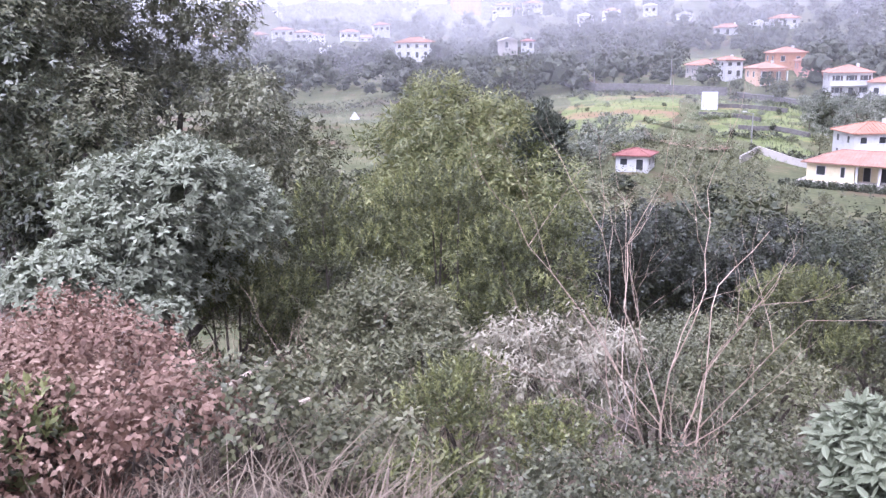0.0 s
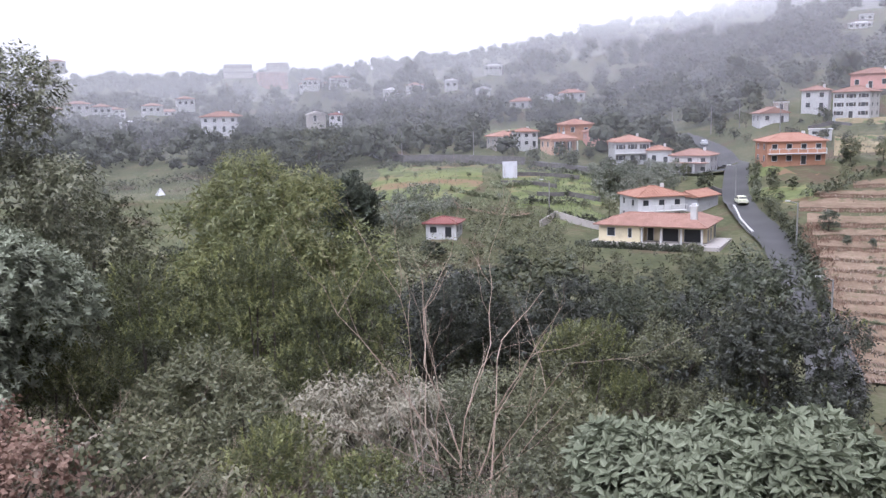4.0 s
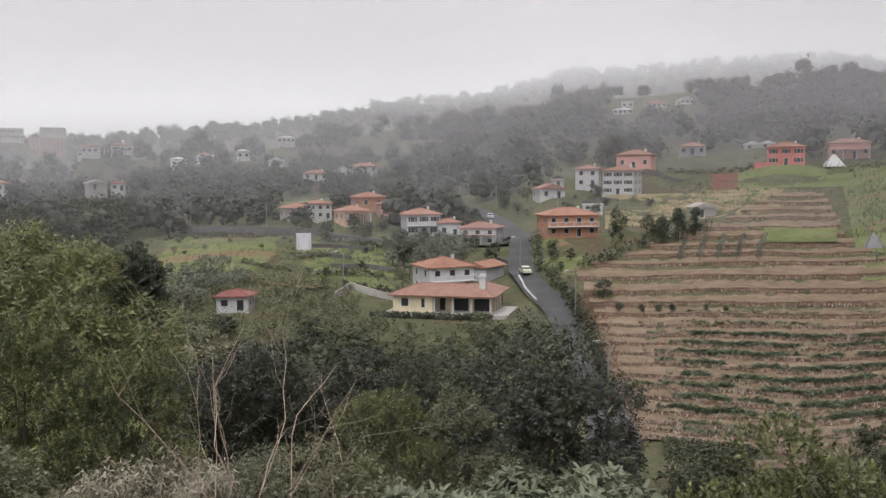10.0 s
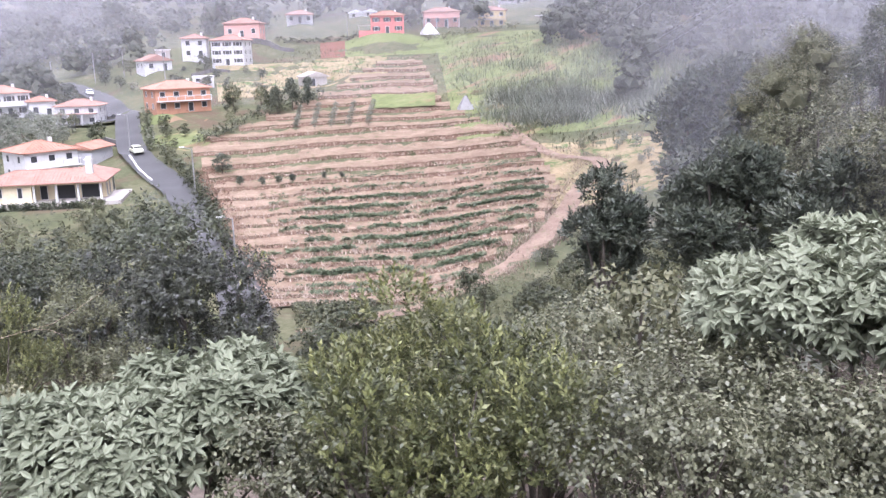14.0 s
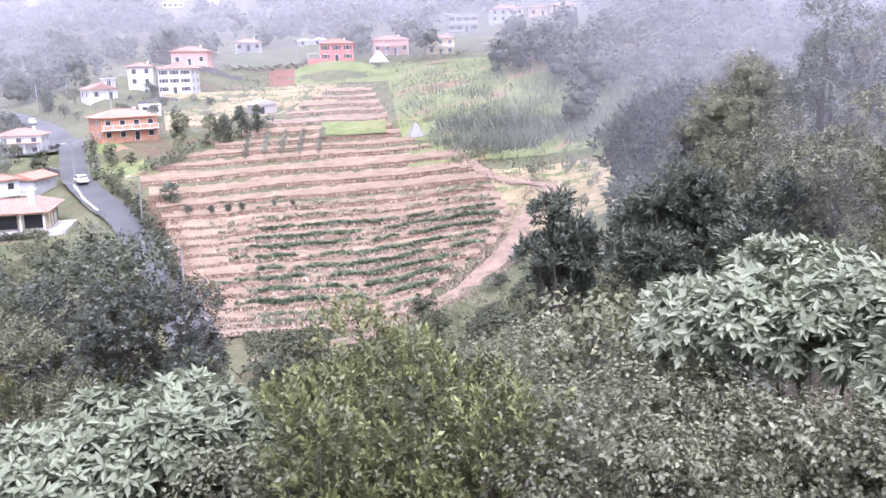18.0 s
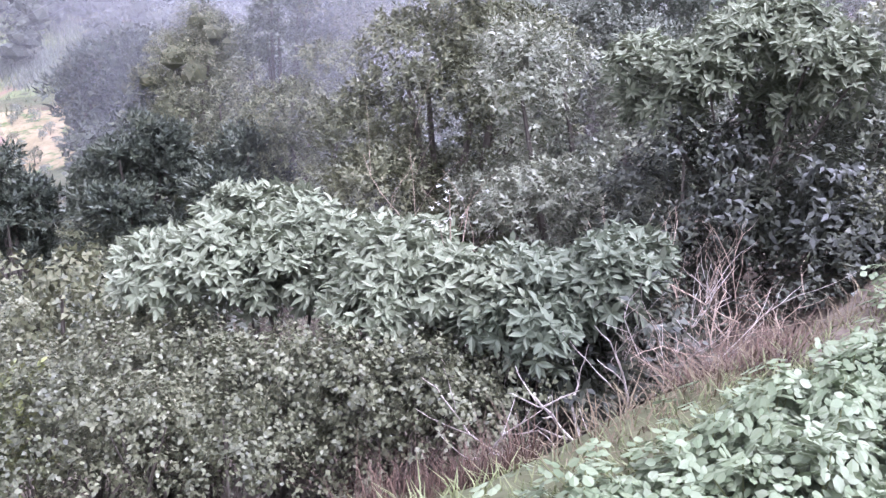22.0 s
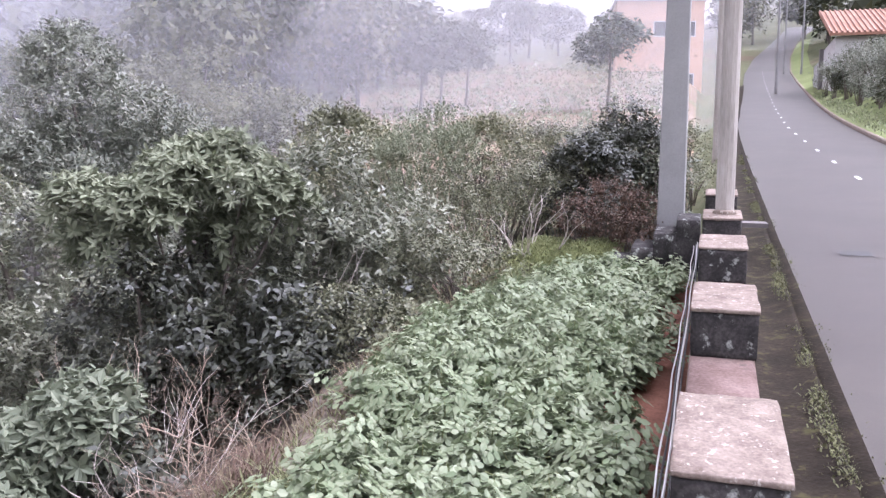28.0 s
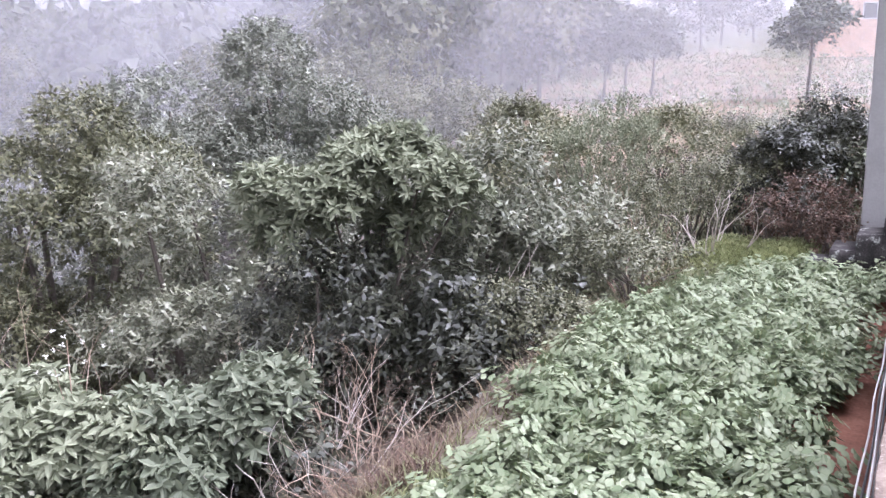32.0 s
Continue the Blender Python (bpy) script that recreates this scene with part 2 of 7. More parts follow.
L["acacia"] = leafy("feathery_leaves", [(0.05, 0.06, 0.022), (0.125, 0.138, 0.05), (0.265, 0.265, 0.11)], 0.5, 0.3, 0.3)
L["dark"] = leafy("dark_glossy_leaves", [(0.03, 0.036, 0.021), (0.068, 0.078, 0.043), (0.15, 0.156, 0.094)], 0.4, 0.18, 0.6)
L["bramble"] = leafy("bramble_leaves", [(0.055, 0.058, 0.031), (0.126, 0.13, 0.074), (0.24, 0.242, 0.152)], 0.5, 0.2, 1.0)
L["olive"] = leafy("dull_olive_leaves", [(0.052, 0.056, 0.028), (0.115, 0.118, 0.06), (0.22, 0.215, 0.125)], 0.55, 0.2, 0.5)
L["pine"] = leafy("pine_needles", [(0.03, 0.039, 0.026), (0.062, 0.073, 0.047), (0.117, 0.124, 0.078)], 0.55, 0.1, 0.5)
L["vine"] = leafy("withered_vine_leaves", [(0.11, 0.099, 0.066), (0.209, 0.187, 0.132), (0.341, 0.314, 0.231)], 0.6, 0.2, 0.9)
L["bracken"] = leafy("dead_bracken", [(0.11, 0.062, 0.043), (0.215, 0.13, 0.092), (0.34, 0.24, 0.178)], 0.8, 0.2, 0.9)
# Darkened copy of the bracken, with the hollow's shade in the colour.
L["fern"] = leafy("dead_fern_painted_shade", [(0.035, 0.021, 0.015), (0.08, 0.047, 0.032), (0.15, 0.096, 0.067)], 0.8, 0.2, 0.9)
L["solanum_pale"] = leafy("pale_felted_leaves", [(0.15, 0.165, 0.11), (0.25, 0.27, 0.19), (0.37, 0.385, 0.29)], 0.8, 0.22, 0.9)
L["straw"] = leafy("dry_grass", [(0.15, 0.11, 0.08), (0.27, 0.21, 0.16), (0.4, 0.33, 0.26)], 0.8, 0.2, 0.9)
L["dead_grass"] = leafy("grey_dry_stalks", [(0.1, 0.074, 0.05), (0.18, 0.14, 0.1), (0.28, 0.23, 0.172)], 0.8, 0.2, 0.9)
L["field_straw"] = leafy("field_straw", [(0.095, 0.07, 0.04), (0.155, 0.12, 0.072), (0.23, 0.19, 0.12)], 0.8, 0.2, 0.5)
L["cane"] = leafy("cane_leaves", [(0.1, 0.115, 0.06), (0.175, 0.195, 0.115), (0.27, 0.29, 0.19)], 0.6, 0.25, 0.2)
L["grass"] = leafy("grass_blades", [(0.10, 0.115, 0.045), (0.17, 0.185, 0.08), (0.26, 0.27, 0.13)], 0.6, 0.3, 0.5)
L["crop"] = leafy("field_crop_leaves", [(0.05, 0.07, 0.035), (0.105, 0.132, 0.07), (0.175, 0.2, 0.115)], 0.55, 0.2, 0.3)
L["wood_far"] = leafy("far_foliage", [(0.045, 0.05, 0.034), (0.06, 0.066, 0.044), (0.085, 0.09, 0.06)], 0.7, 0.15, 0.02)
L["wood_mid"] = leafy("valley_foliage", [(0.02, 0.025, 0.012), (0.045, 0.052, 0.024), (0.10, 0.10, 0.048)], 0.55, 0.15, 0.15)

# ---- helpers for building ----
def part(name, data, material, parent=None, label="", matrix=None):
    """One mesh object under a thing or a part. data: a bmesh, a mesh, or an array of faces (faces, corners, 3)."""
    if isinstance(data, bmesh.types.BMesh):
        me = bpy.data.meshes.new(name)
        data.to_mesh(me)
        data.free()
    elif isinstance(data, np.ndarray):
        me = faces_mesh(name, data)
    else:
        me = data
    if not me.materials:
        me.materials.append(material)
    ob = new(name, me)
    ob.parent = parent
    if matrix is not None:
        ob.matrix_basis = matrix
    if label:
        ob["label"] = label
    return ob


def faces_mesh(name, q):
    n, k, _ = q.shape
    me = bpy.data.meshes.new(name)
    me.vertices.add(n * k)
    me.vertices.foreach_set("co", np.ascontiguousarray(q, dtype=np.float32).ravel())
    me.loops.add(n * k)
    me.loops.foreach_set("vertex_index", np.arange(n * k, dtype=np.int32))
    me.polygons.add(n)
    me.polygons.foreach_set("loop_start", np.arange(0, n * k, k, dtype=np.int32))
    me.polygons.foreach_set("loop_total", np.full(n, k, dtype=np.int32))
    me.update(calc_edges=True)
    return me


def grid_mesh(name, V, wrap=False):
    """A sheet from an array of points (rows, columns, 3)."""
    a, b, _ = V.shape
    idx = np.arange(a * b).reshape(a, b)
    if wrap:
        idx = np.concatenate([idx, idx[:, :1]], 1)
    f = np.stack([idx[:-1, :-1], idx[:-1, 1:], idx[1:, 1:], idx[1:, :-1]], -1).reshape(-1, 4)
    me = bpy.data.meshes.new(name)
    me.vertices.add(a * b)
    me.vertices.foreach_set("co", np.ascontiguousarray(V, dtype=np.float32).ravel())
    me.loops.add(f.size)
    me.loops.foreach_set("vertex_index", np.ascontiguousarray(f, dtype=np.int32).ravel())
    me.polygons.add(len(f))
    me.polygons.foreach_set("loop_start", np.arange(0, f.size, 4, dtype=np.int32))
    me.polygons.foreach_set("loop_total", np.full(len(f), 4, dtype=np.int32))
    me.polygons.foreach_set("use_smooth", np.ones(len(f), dtype=bool))
    me.update(calc_edges=True)
    return me


def thing(name, label, category, at=(0, 0, 0), turn=0.0, group="", kind=""):
    ob = new(name)
    ob.empty_display_size = 0.2
    ob.matrix_basis = pose(*at, 0, 0, turn)
    return tagged(ob, label, category, group, kind)


def box(bm, x0, x1, y0, y1, z0, z1):
    v = [bm.verts.new(p) for p in ((x0, y0, z0), (x1, y0, z0), (x1, y1, z0), (x0, y1, z0), (x0, y0, z1), (x1, y0, z1), (x1, y1, z1), (x0, y1, z1))]
    for f in ((0, 3, 2, 1), (4, 5, 6, 7), (0, 1, 5, 4), (1, 2, 6, 5), (2, 3, 7, 6), (3, 0, 4, 7)):
        bm.faces.new([v[i] for i in f])
    return v


def boxes(*spec):
    bm = bmesh.new()
    for s in spec:
        box(bm, *s)
    return bm


def tube(paths, sides=5):
    """Tapered tubes along paths, each a list of (x, y, z, radius)."""
    bm = bmesh.new()
    for p in paths:
        rings = []
        for i, (x, y, z, r) in enumerate(p):
            a, b = Vector(p[max(0, i - 1)][:3]), Vector(p[min(len(p) - 1, i + 1)][:3])
            d = (b - a).normalized() if (b - a).length > 1e-6 else Vector((0, 0, 1))
            s = d.orthogonal().normalized()
            w = d.cross(s)
            rings.append([bm.verts.new(Vector((x, y, z)) + r * (math.cos(k * math.tau / sides) * s + math.sin(k * math.tau / sides) * w)) for k in range(sides)])
        for q0, q1 in zip(rings, rings[1:]):
            for k in range(sides):
                bm.faces.new((q0[k], q0[(k + 1) % sides], q1[(k + 1) % sides], q1[k]))
        bm.faces.new(rings[0][::-1])
        bm.faces.new(rings[-1])
    return bm


# ---- the lie of the land ----
AZ_U = radians(142.8)
UX, UY = math.sin(AZ_U), math.cos(AZ_U)
VX, VY = -UY, UX


def uv_xy(u, v):
    """Along the wall and out from it towards the valley, as x and y."""
    return u * UX + v * VX, u * UY + v * VY


def road_z(u):
    u = np.asarray(u, dtype=float)
    return np.where(u < 0, 0.06 * u, np.where(u < 115, 0.085 * u + 0.0004 * u * u, 15.07 + 0.22 * (u - 115)))


BEND_U = (0, 25, 33, 40, 48, 57, 67, 77, 97, 113, 133, 154, 177, 190, 210)
BEND_MID = (0, 0, 0.02, 0.08, 0.33, 0.57, 0.9, 1.2, 1.75, 2.25, 3.9, 6.7, 9.6, 11.2, 13.8)
BEND_FAR = (0, 0, 0.15, 0.33, 0.58, 0.95, 1.4, 1.85, 2.6, 3.2, 4.5, 6.7, 10.0, 12.2, 15.6)


def bend(u, v=0.0):
    """How far the road swings away from its straight line, for a line v out from the wall."""
    u = np.asarray(u, dtype=float)
    k = np.clip((-v - 2.8) / 2.2, 0, 1)
    return np.interp(u, BEND_U, BEND_MID) * (1 - k) + np.interp(u, BEND_U, BEND_FAR) * k


RADII = np.array((2.0, 8, 15, 30, 60, 90, 140, 190, 260, 420, 800, 2200))
PROFILES = {}


def profile(az, *angles):
    PROFILES[az] = angles


# degrees above the eye's level at which the land lies, outwards
profile(-70, -42, -24, -21, -19, -15, -12, -8, -5, -2, 0.0, 2.0, 2.4)
profile(-25, -42, -27, -22, -20, -16, -12, -8, -5, -2.2, -0.5, 2.0, 2.4)
profile(0, -45, -31, -25, -21, -17.5, -13, -8.5, -5.2, -2.5, -0.8, 2.2, 2.6)
profile(12, -45, -32, -26, -22, -18.5, -14, -7.0, -4.0, -2.2, 0.6, 3.2, 4.0)
profile(26, -45, -32, -27, -23, -19, -14, -8.6, -4.6, -1.9, 1.8, 5.0, 6.5)
profile(36, -45, -32, -27, -24, -21, -15.5, -7.6, -3.8, 0.2, 3.4, 6.6, 8)
profile(48, -45, -32, -27, -24, -21.5, -15.8, -7.2, -3.4, 0.7, 4.2, 7.0, 7)
profile(58, -45, -32, -27, -23.5, -20.5, -14.2, -6.6, -3.0, 1.0, 4.6, 5.6, 6)
profile(72, -45, -32, -26, -21, -16, -11, -5, -1.5, 2, 6, 10, 11)
profile(92, -45, -30, -23, -15, -7, -3, 0, 2, 4, 7, 10, 11)
profile(108, -45, -23, -14, -4, 3, 4.5, 5.5, 6, 7, 8, 10, 11)
profile(122, -45, -15, -8, 0.5, 5.0, 6.5, 7, 7.5, 8, 8.5, 10, 11)
profile(134, -45, -13, -5, 1.5, 5.6, 7.6, 8, 8.5, 8.5, 9, 10, 11)
profile(146, -45, -13, -4, 1.5, 5.6, 7.6, 8, 8.5, 8.5, 9, 10, 11)
PADS = []


def rough(x, y):
    return (np.sin(x * 0.31 + 1.3 * np.sin(y * 0.17)) * np.cos(y * 0.27 + np.sin(x * 0.13)) + 0.5 * np.sin(x * 0.83 + y * 0.61) + 0.35 * np.sin(y * 1.37 - x * 1.11))


def land(x, y):
    """Height of the ground, for arrays."""
    x, y = np.asarray(x, dtype=float), np.asarray(y, dtype=float)
    r = np.maximum(np.hypot(x, y), 0.3)
    az = np.degrees(np.arctan2(x, y))
    az = np.where(az < -110, az + 360, az)
    keys = sorted(PROFILES)
    table = np.array([PROFILES[k] for k in keys])
    heights = RADII * np.tan(np.radians(table))
    fa = np.interp(az, keys, np.arange(len(keys)))
    fr = np.interp(np.log(r), np.log(RADII), np.arange(len(RADII)))
    ia, ir = np.minimum(fa.astype(int), len(keys) - 2), np.minimum(fr.astype(int), len(RADII) - 2)
    ta, tr = fa - ia, fr - ir
    ta = ta * ta * (3 - 2 * ta)
    rr0, rr1 = RADII[ir], RADII[ir + 1]
    tl = np.clip((r - rr0) / (rr1 - rr0), 0, 1)
    z = (heights[ia, ir] * (1 - tl) + heights[ia, ir + 1] * tl) * (1 - ta) + (heights[ia + 1, ir] * (1 - tl) + heights[ia + 1, ir + 1] * tl) * ta
    z = EYE + z + rough(x, y) * np.clip(r - 20, 0, 100) * 0.0012
    for px, py, pz, s in PADS:
        w = np.exp(-(((x - px) ** 2 + (y - py) ** 2) / (s * s)) ** 2)
        z = z * (1 - w) + pz * w
    u, v = x * UX + y * UY, x * VX + y * VY
    terrace = road_z(u) - 0.72 + np.minimum(0, u - 1.0) * 0.02 + np.sin(u * 1.7) * 0.02
    k = np.clip((v - 2.55) / 1.9, 0, 1)
    far = np.clip((u - 14) / 25, 0, 1)
    k = np.maximum(k * k * (3 - 2 * k), far * np.clip((v - 0.4) / 3, 0, 1))
    z = terrace * (1 - k) + z * k
    street = road_z(u) - 0.12 + np.clip(-5.5 - bend(u, -6) - v, 0, 60) * 0.34
    return np.where(v < 0.0, street, z)


def at(az, r, lift=0.0):
    x, y = r * math.sin(radians(az)), r * math.cos(radians(az))
    return x, y, float(land(x, y)) + lift


# ---- houses: where they stand, so that the land is level under them ----
HOUSES = []


def spec(az, r, z, w, d, h, roof, wall, label, turn=0.0, **more):
    x, y = r * math.sin(radians(az)), r * math.cos(radians(az))
    HOUSES.append((az, r, (x, y, z), w, d, h, roof, wall, label, turn, more))
    PADS.append((x, y, z, max(w, d) * 0.75 + 2))


spec(25.7, 158, -18.2, 9.6, 9, 4.7, "tiles", "white", "white two-storey house with a clay roof and balcony", 24, storeys=2, balcony=True)
spec(28.5, 168, -17.2, 5.4, 8, 2.6, "tiles", "grey", "grey gabled outbuilding with a clay tile roof", -30, gable=True)
spec(24.2, 217, -11.2, 9.3, 9, 5.2, "tiles_new", "white", "white two-storey house with an orange tiled roof", 12, storeys=2, balcony=True)
spec(26.1, 212, -11.5, 5.8, 7, 3.6, "tiles", "white", "small white house with a clay roof", 4, storeys=1)
spec(28.3, 205, -12.9, 9.6, 8, 4.0, "tiles_pink", "white", "white house with a porch and weathered roof", -14, storeys=2, porch=True)
spec(34.0, 191, -10.0, 12.5, 9, 4.6, "tiles_new", "orange", "orange two-storey house with long balcony", 18, storeys=2, balcony=True)
spec(35.4, 241, 0.4, 6.8, 8, 5.0, "tiles_pink", "white", "white house with shutters and hipped roof", -6, storeys=2)
spec(37.6, 235, -1.5, 9.2, 8, 6.2, "tiles_pink", "white", "tall pale house with shuttered windows on the slope", -18, storeys=3)
spec(38.5, 257, 5.5, 10.7, 9, 4.0, "tiles_pink", "pink", "pink house with a low hipped roof", -12, storeys=1)
spec(32.8, 235, -2.6, 7.6, 8, 2.6, "tiles_pink", "white", "low white house with gabled roof", 16, gable=True, storeys=1)
spec(42.0, 290, 10.4, 9.0, 8, 2.6, "tiles_pink", "white", "white bungalow with a hipped roof", 0, storeys=1, porch=True)
spec(47.6, 258, 6.1, 10.4, 8, 4.9, "tiles", "red", "bright pink-red house with shuttered windows", 0, storeys=2, lean=True)
spec(51.1, 276, 8.0, 12.0, 8, 4.4, "tiles_pink", "pink", "pale pink house with a glazed porch", 4, storeys=1, porch=True)
spec(54.4, 280, 7.6, 9.6, 8, 5.0, "tiles_pink", "yellow", "ochre two-storey house with balconies", 0, storeys=2, balcony=True)
spec(55.8, 330, 16.7, 11.8, 8, 6.2, "flat", "white", "white flat-roofed two-storey house", 8, storeys=2, balcony=True)
spec(58.7, 336, 20.2, 13.5, 9, 4.8, "tiles_pink", "white", "white house with a wide tiled roof", 6, storeys=2)
spec(60.7, 346, 22.5, 8.0, 8, 3.2, "tiles_pink", "peach", "peach house with a tiled roof", 6, storeys=1)
spec(62.4, 347, 23.1, 11.0, 8, 3.4, "tiles_pink", "peach", "long peach house with a tiled roof", 0, storeys=1)
spec(57.7, 291, 8.5, 5.4, 4, 2.6, "flat", "white", "small white hut with shutters", 10, storeys=1)
spec(16.0, 238, -7.6, 8.0, 8, 3.0, "tiles_new", "dull", "low house with an orange tiled roof", 20, storeys=1)
spec(17.4, 234, -7.4, 5.0, 7, 4.0, "tiles", "white", "white end house with dark windows", 28, storeys=2)
spec(19.6, 226, -8.2, 7.6, 8, 3.0, "tiles_new", "peach", "peach bungalow with orange tiles", 22, storeys=1, porch=True)
spec(20.7, 243, -4.9, 8.4, 8, 3.0, "tiles_new", "orange", "orange house with a bright tiled roof", 20, storeys=1)
spec(22.2, 234, -6.4, 7.5, 7, 2.6, "tiles_pink", "pink", "low pink house with an old roof", 10, storeys=1)
spec(17.3, 330, 3.5, 10.2, 8, 2.4, "tiles_pink", "white", "white roadside bungalow with a tiled roof", 0, storeys=1)
spec(19.1, 336, 4.6, 10.0, 8, 2.0, "white", "white", "long white shed with a pale roof", 0, gable=True)
spec(20.5, 342, 6.2, 10.5, 8, 2.6, "tiles_new", "white", "white house with an orange tiled roof", 6, storeys=1)
spec(-2.4, 300, -2.2, 13.0, 10, 5.0, "tiles", "white", "big white house with tiled roof among trees", -12, storeys=2)
spec(3.6, 292, 0.5, 6.0, 7, 2.2, "dull", "dull", "grey farm shed with tin roof", 10, gable=True)
spec(4.9, 290, 0.3, 4.6, 5, 2.2, "tiles_red", "white", "small white house with red roof", 0, storeys=1)
spec(11.9, 125, -15.9, 4.9, 4.5, 1.9, "tiles_red", "white", "small white cottage with a dark red roof", -14, storeys=1, gate=True)
spec(37.6, 520, 39.3, 12.5, 9, 4.8, "white", "white", "white house on the wooded hillside", 0, storeys=2)
spec(39.7, 530, 43.3, 12.0, 9, 5.0, "tiles_pink", "white", "white hillside house with weathered roof", 8, storeys=2)
spec(40.3, 522, 40.5, 8.0, 7, 4.0, "tiles", "brick", "brick-red house on the hillside", 0, storeys=1)
spec(41.5, 530, 45.3, 9.6, 9, 4.6, "white", "white", "white gabled hillside house", 20, gable=True, storeys=2)
spec(37.9, 542, 47.2, 8.0, 8, 3.6, "flat", "white", "small white block on the hillside", 0, storeys=1)
spec(0.9, 700, 27, 24, 14, 11, "flat", "brick", "brick-red apartment block on the far hill", 10, storeys=5)
spec(1.3, 730, 41, 20, 14, 6, "flat", "dull", "grey apartment block on the far hill", 0, storeys=3)
spec(-1.2, 705, 36.4, 24, 12, 8, "flat", "dull", "long grey block on the far hill", 0, storeys=2)
spec(23.9, 400, 10.6, 10.4, 8, 2.8, "flat", "white", "long white house among the woods", 0, storeys=1)
spec(14.7, 400, 10.4, 7.6, 7, 2.4, "white", "white", "white house among the woods", 0, gable=True)
spec(15.4, 520, 26.5, 11.5, 8, 3.0, "white", "white", "white house just under the cloud", 0, storeys=1)
spec(2.9, 520, 18.0, 5.4, 6, 3.4, "tiles_pink", "white", "small white house far off", 0, storeys=1)
spec(4.6, 522, 19.5, 9.2, 7, 2.4, "tiles_pink", "white", "low white house far away", 0, storeys=1)
spec(-10.2, 450, 4.1, 11, 9, 4.0, "tiles_pink", "white", "white valley house with weathered roof", 0, storeys=2)
spec(-8.8, 452, 4.0, 9, 8, 4.0, "tiles_pink", "white", "white valley house beside another", 8, storeys=2)
spec(-5.6, 450, 2.4, 14, 8, 4.0, "tiles_pink", "white", "long white house in the valley", 0, storeys=2)
spec(-11.6, 520, 19.0, 9.3, 8, 4, "flat", "white", "white terraced house on the far slope", 0, storeys=2)
spec(42.6, 215, -6.9, 6.0, 5, 2.4, "dull", "dull", "ruined stone cottage with a mossy roof", 24, gable=True)
spec(35.7, 214, -5.3, 5.2, 4, 1.5, "flat", "white", "low white shed below the houses", 0, storeys=1)
spec(33.4, 239, 0.2, 3.0, 3, 2.4, "flat", "dull", "small grey concrete hut on slope", 20)
spec(45.6, 302, 12.4, 5.4, 5, 1.3, "plastic", "white", "low pale plastic greenhouse tunnel", 0, gable=True)
spec(46.5, 300, 12.6, 4.6, 5, 1.3, "plastic", "white", "low pale plastic greenhouse tunnel", 0, gable=True)
spec(138.7, 86, 8.4, 8.6, 8, 9.5, "flat", "peach", "plain peach-coloured building above the field", 8, storeys=2, plain=True)
for a, r, e, w in ((-12.4, 430, 0.4, 9), (-10.9, 436, 0.7, 11), (-9.6, 428, 0.5, 9), (-6.6, 432, 0.5, 10), (-4.6, 440, 0.9, 9), (-13.4, 470, 2.2, 10), (-12.5, 474, 2.3, 8), (3.4, 470, 2.0, 9), (5.2, 476, 2.1, 11),
                   (-15.6, 420, 0.3, 11), (-14.2, 426, 0.6, 9), (-12.0, 520, 3.3, 12), (8.6, 440, 1.2, 8), (10.2, 452, 1.5, 9), (-8.0, 380, -0.6, 8), (-3.4, 372, -0.7, 6), (12.6, 430, 1.7, 7)):
    spec(a, r, EYE + r * math.tan(radians(e)), w, 8, 3.6, "tiles_pink" if w > 8 else "white", "white", "small white house in the misty valley", 8 * math.sin(a * 5), storeys=1)
PADS.append((136 * math.sin(radians(26.1)), 136 * math.cos(radians(26.1)), -18.9, 17.0))
PADS.append((72 * math.sin(radians(152.8)), 72 * math.cos(radians(152.8)), 8.0, 6.0))

# ---- ground: one sheet to the horizon ----
ring = np.concatenate([np.linspace(0.15, 16, 60), np.geomspace(16.4, 3600, 120)])
turns = np.radians(np.arange(0, 360, 1.0))
RR, TT = np.meshgrid(ring, turns, indexing="ij")
GX, GY = RR * np.sin(TT), RR * np.cos(TT)
GZ = land(GX, GY)
GZ = np.where(RR > 2400, GZ * np.clip((3600 - RR) / 1200, 0, 1) + 0, GZ)
ground = part("ground", grid_mesh("ground", np.stack([GX, GY, GZ], -1), wrap=True), M["ground"])
tagged(ground, "scrubby valley hillsides and terraces", "ground", kind="structure")


def drape(name, az, r, mat, label, category, lift=0.08, res=(40, 40)):
    """A patch of land cover: az and r are functions of (s, t) in 0..1."""
    s, t = np.meshgrid(np.linspace(0, 1, res[0]), np.linspace(0, 1, res[1]), indexing="ij")
    rr = r(s, t)
    aa = np.radians(az(s, t))
    x, y = rr * np.sin(aa), rr * np.cos(aa)
    ob = part(name, grid_mesh(name, np.stack([x, y, land(x, y) + lift], -1)), mat)
    return tagged(ob, label, category, kind="structure")


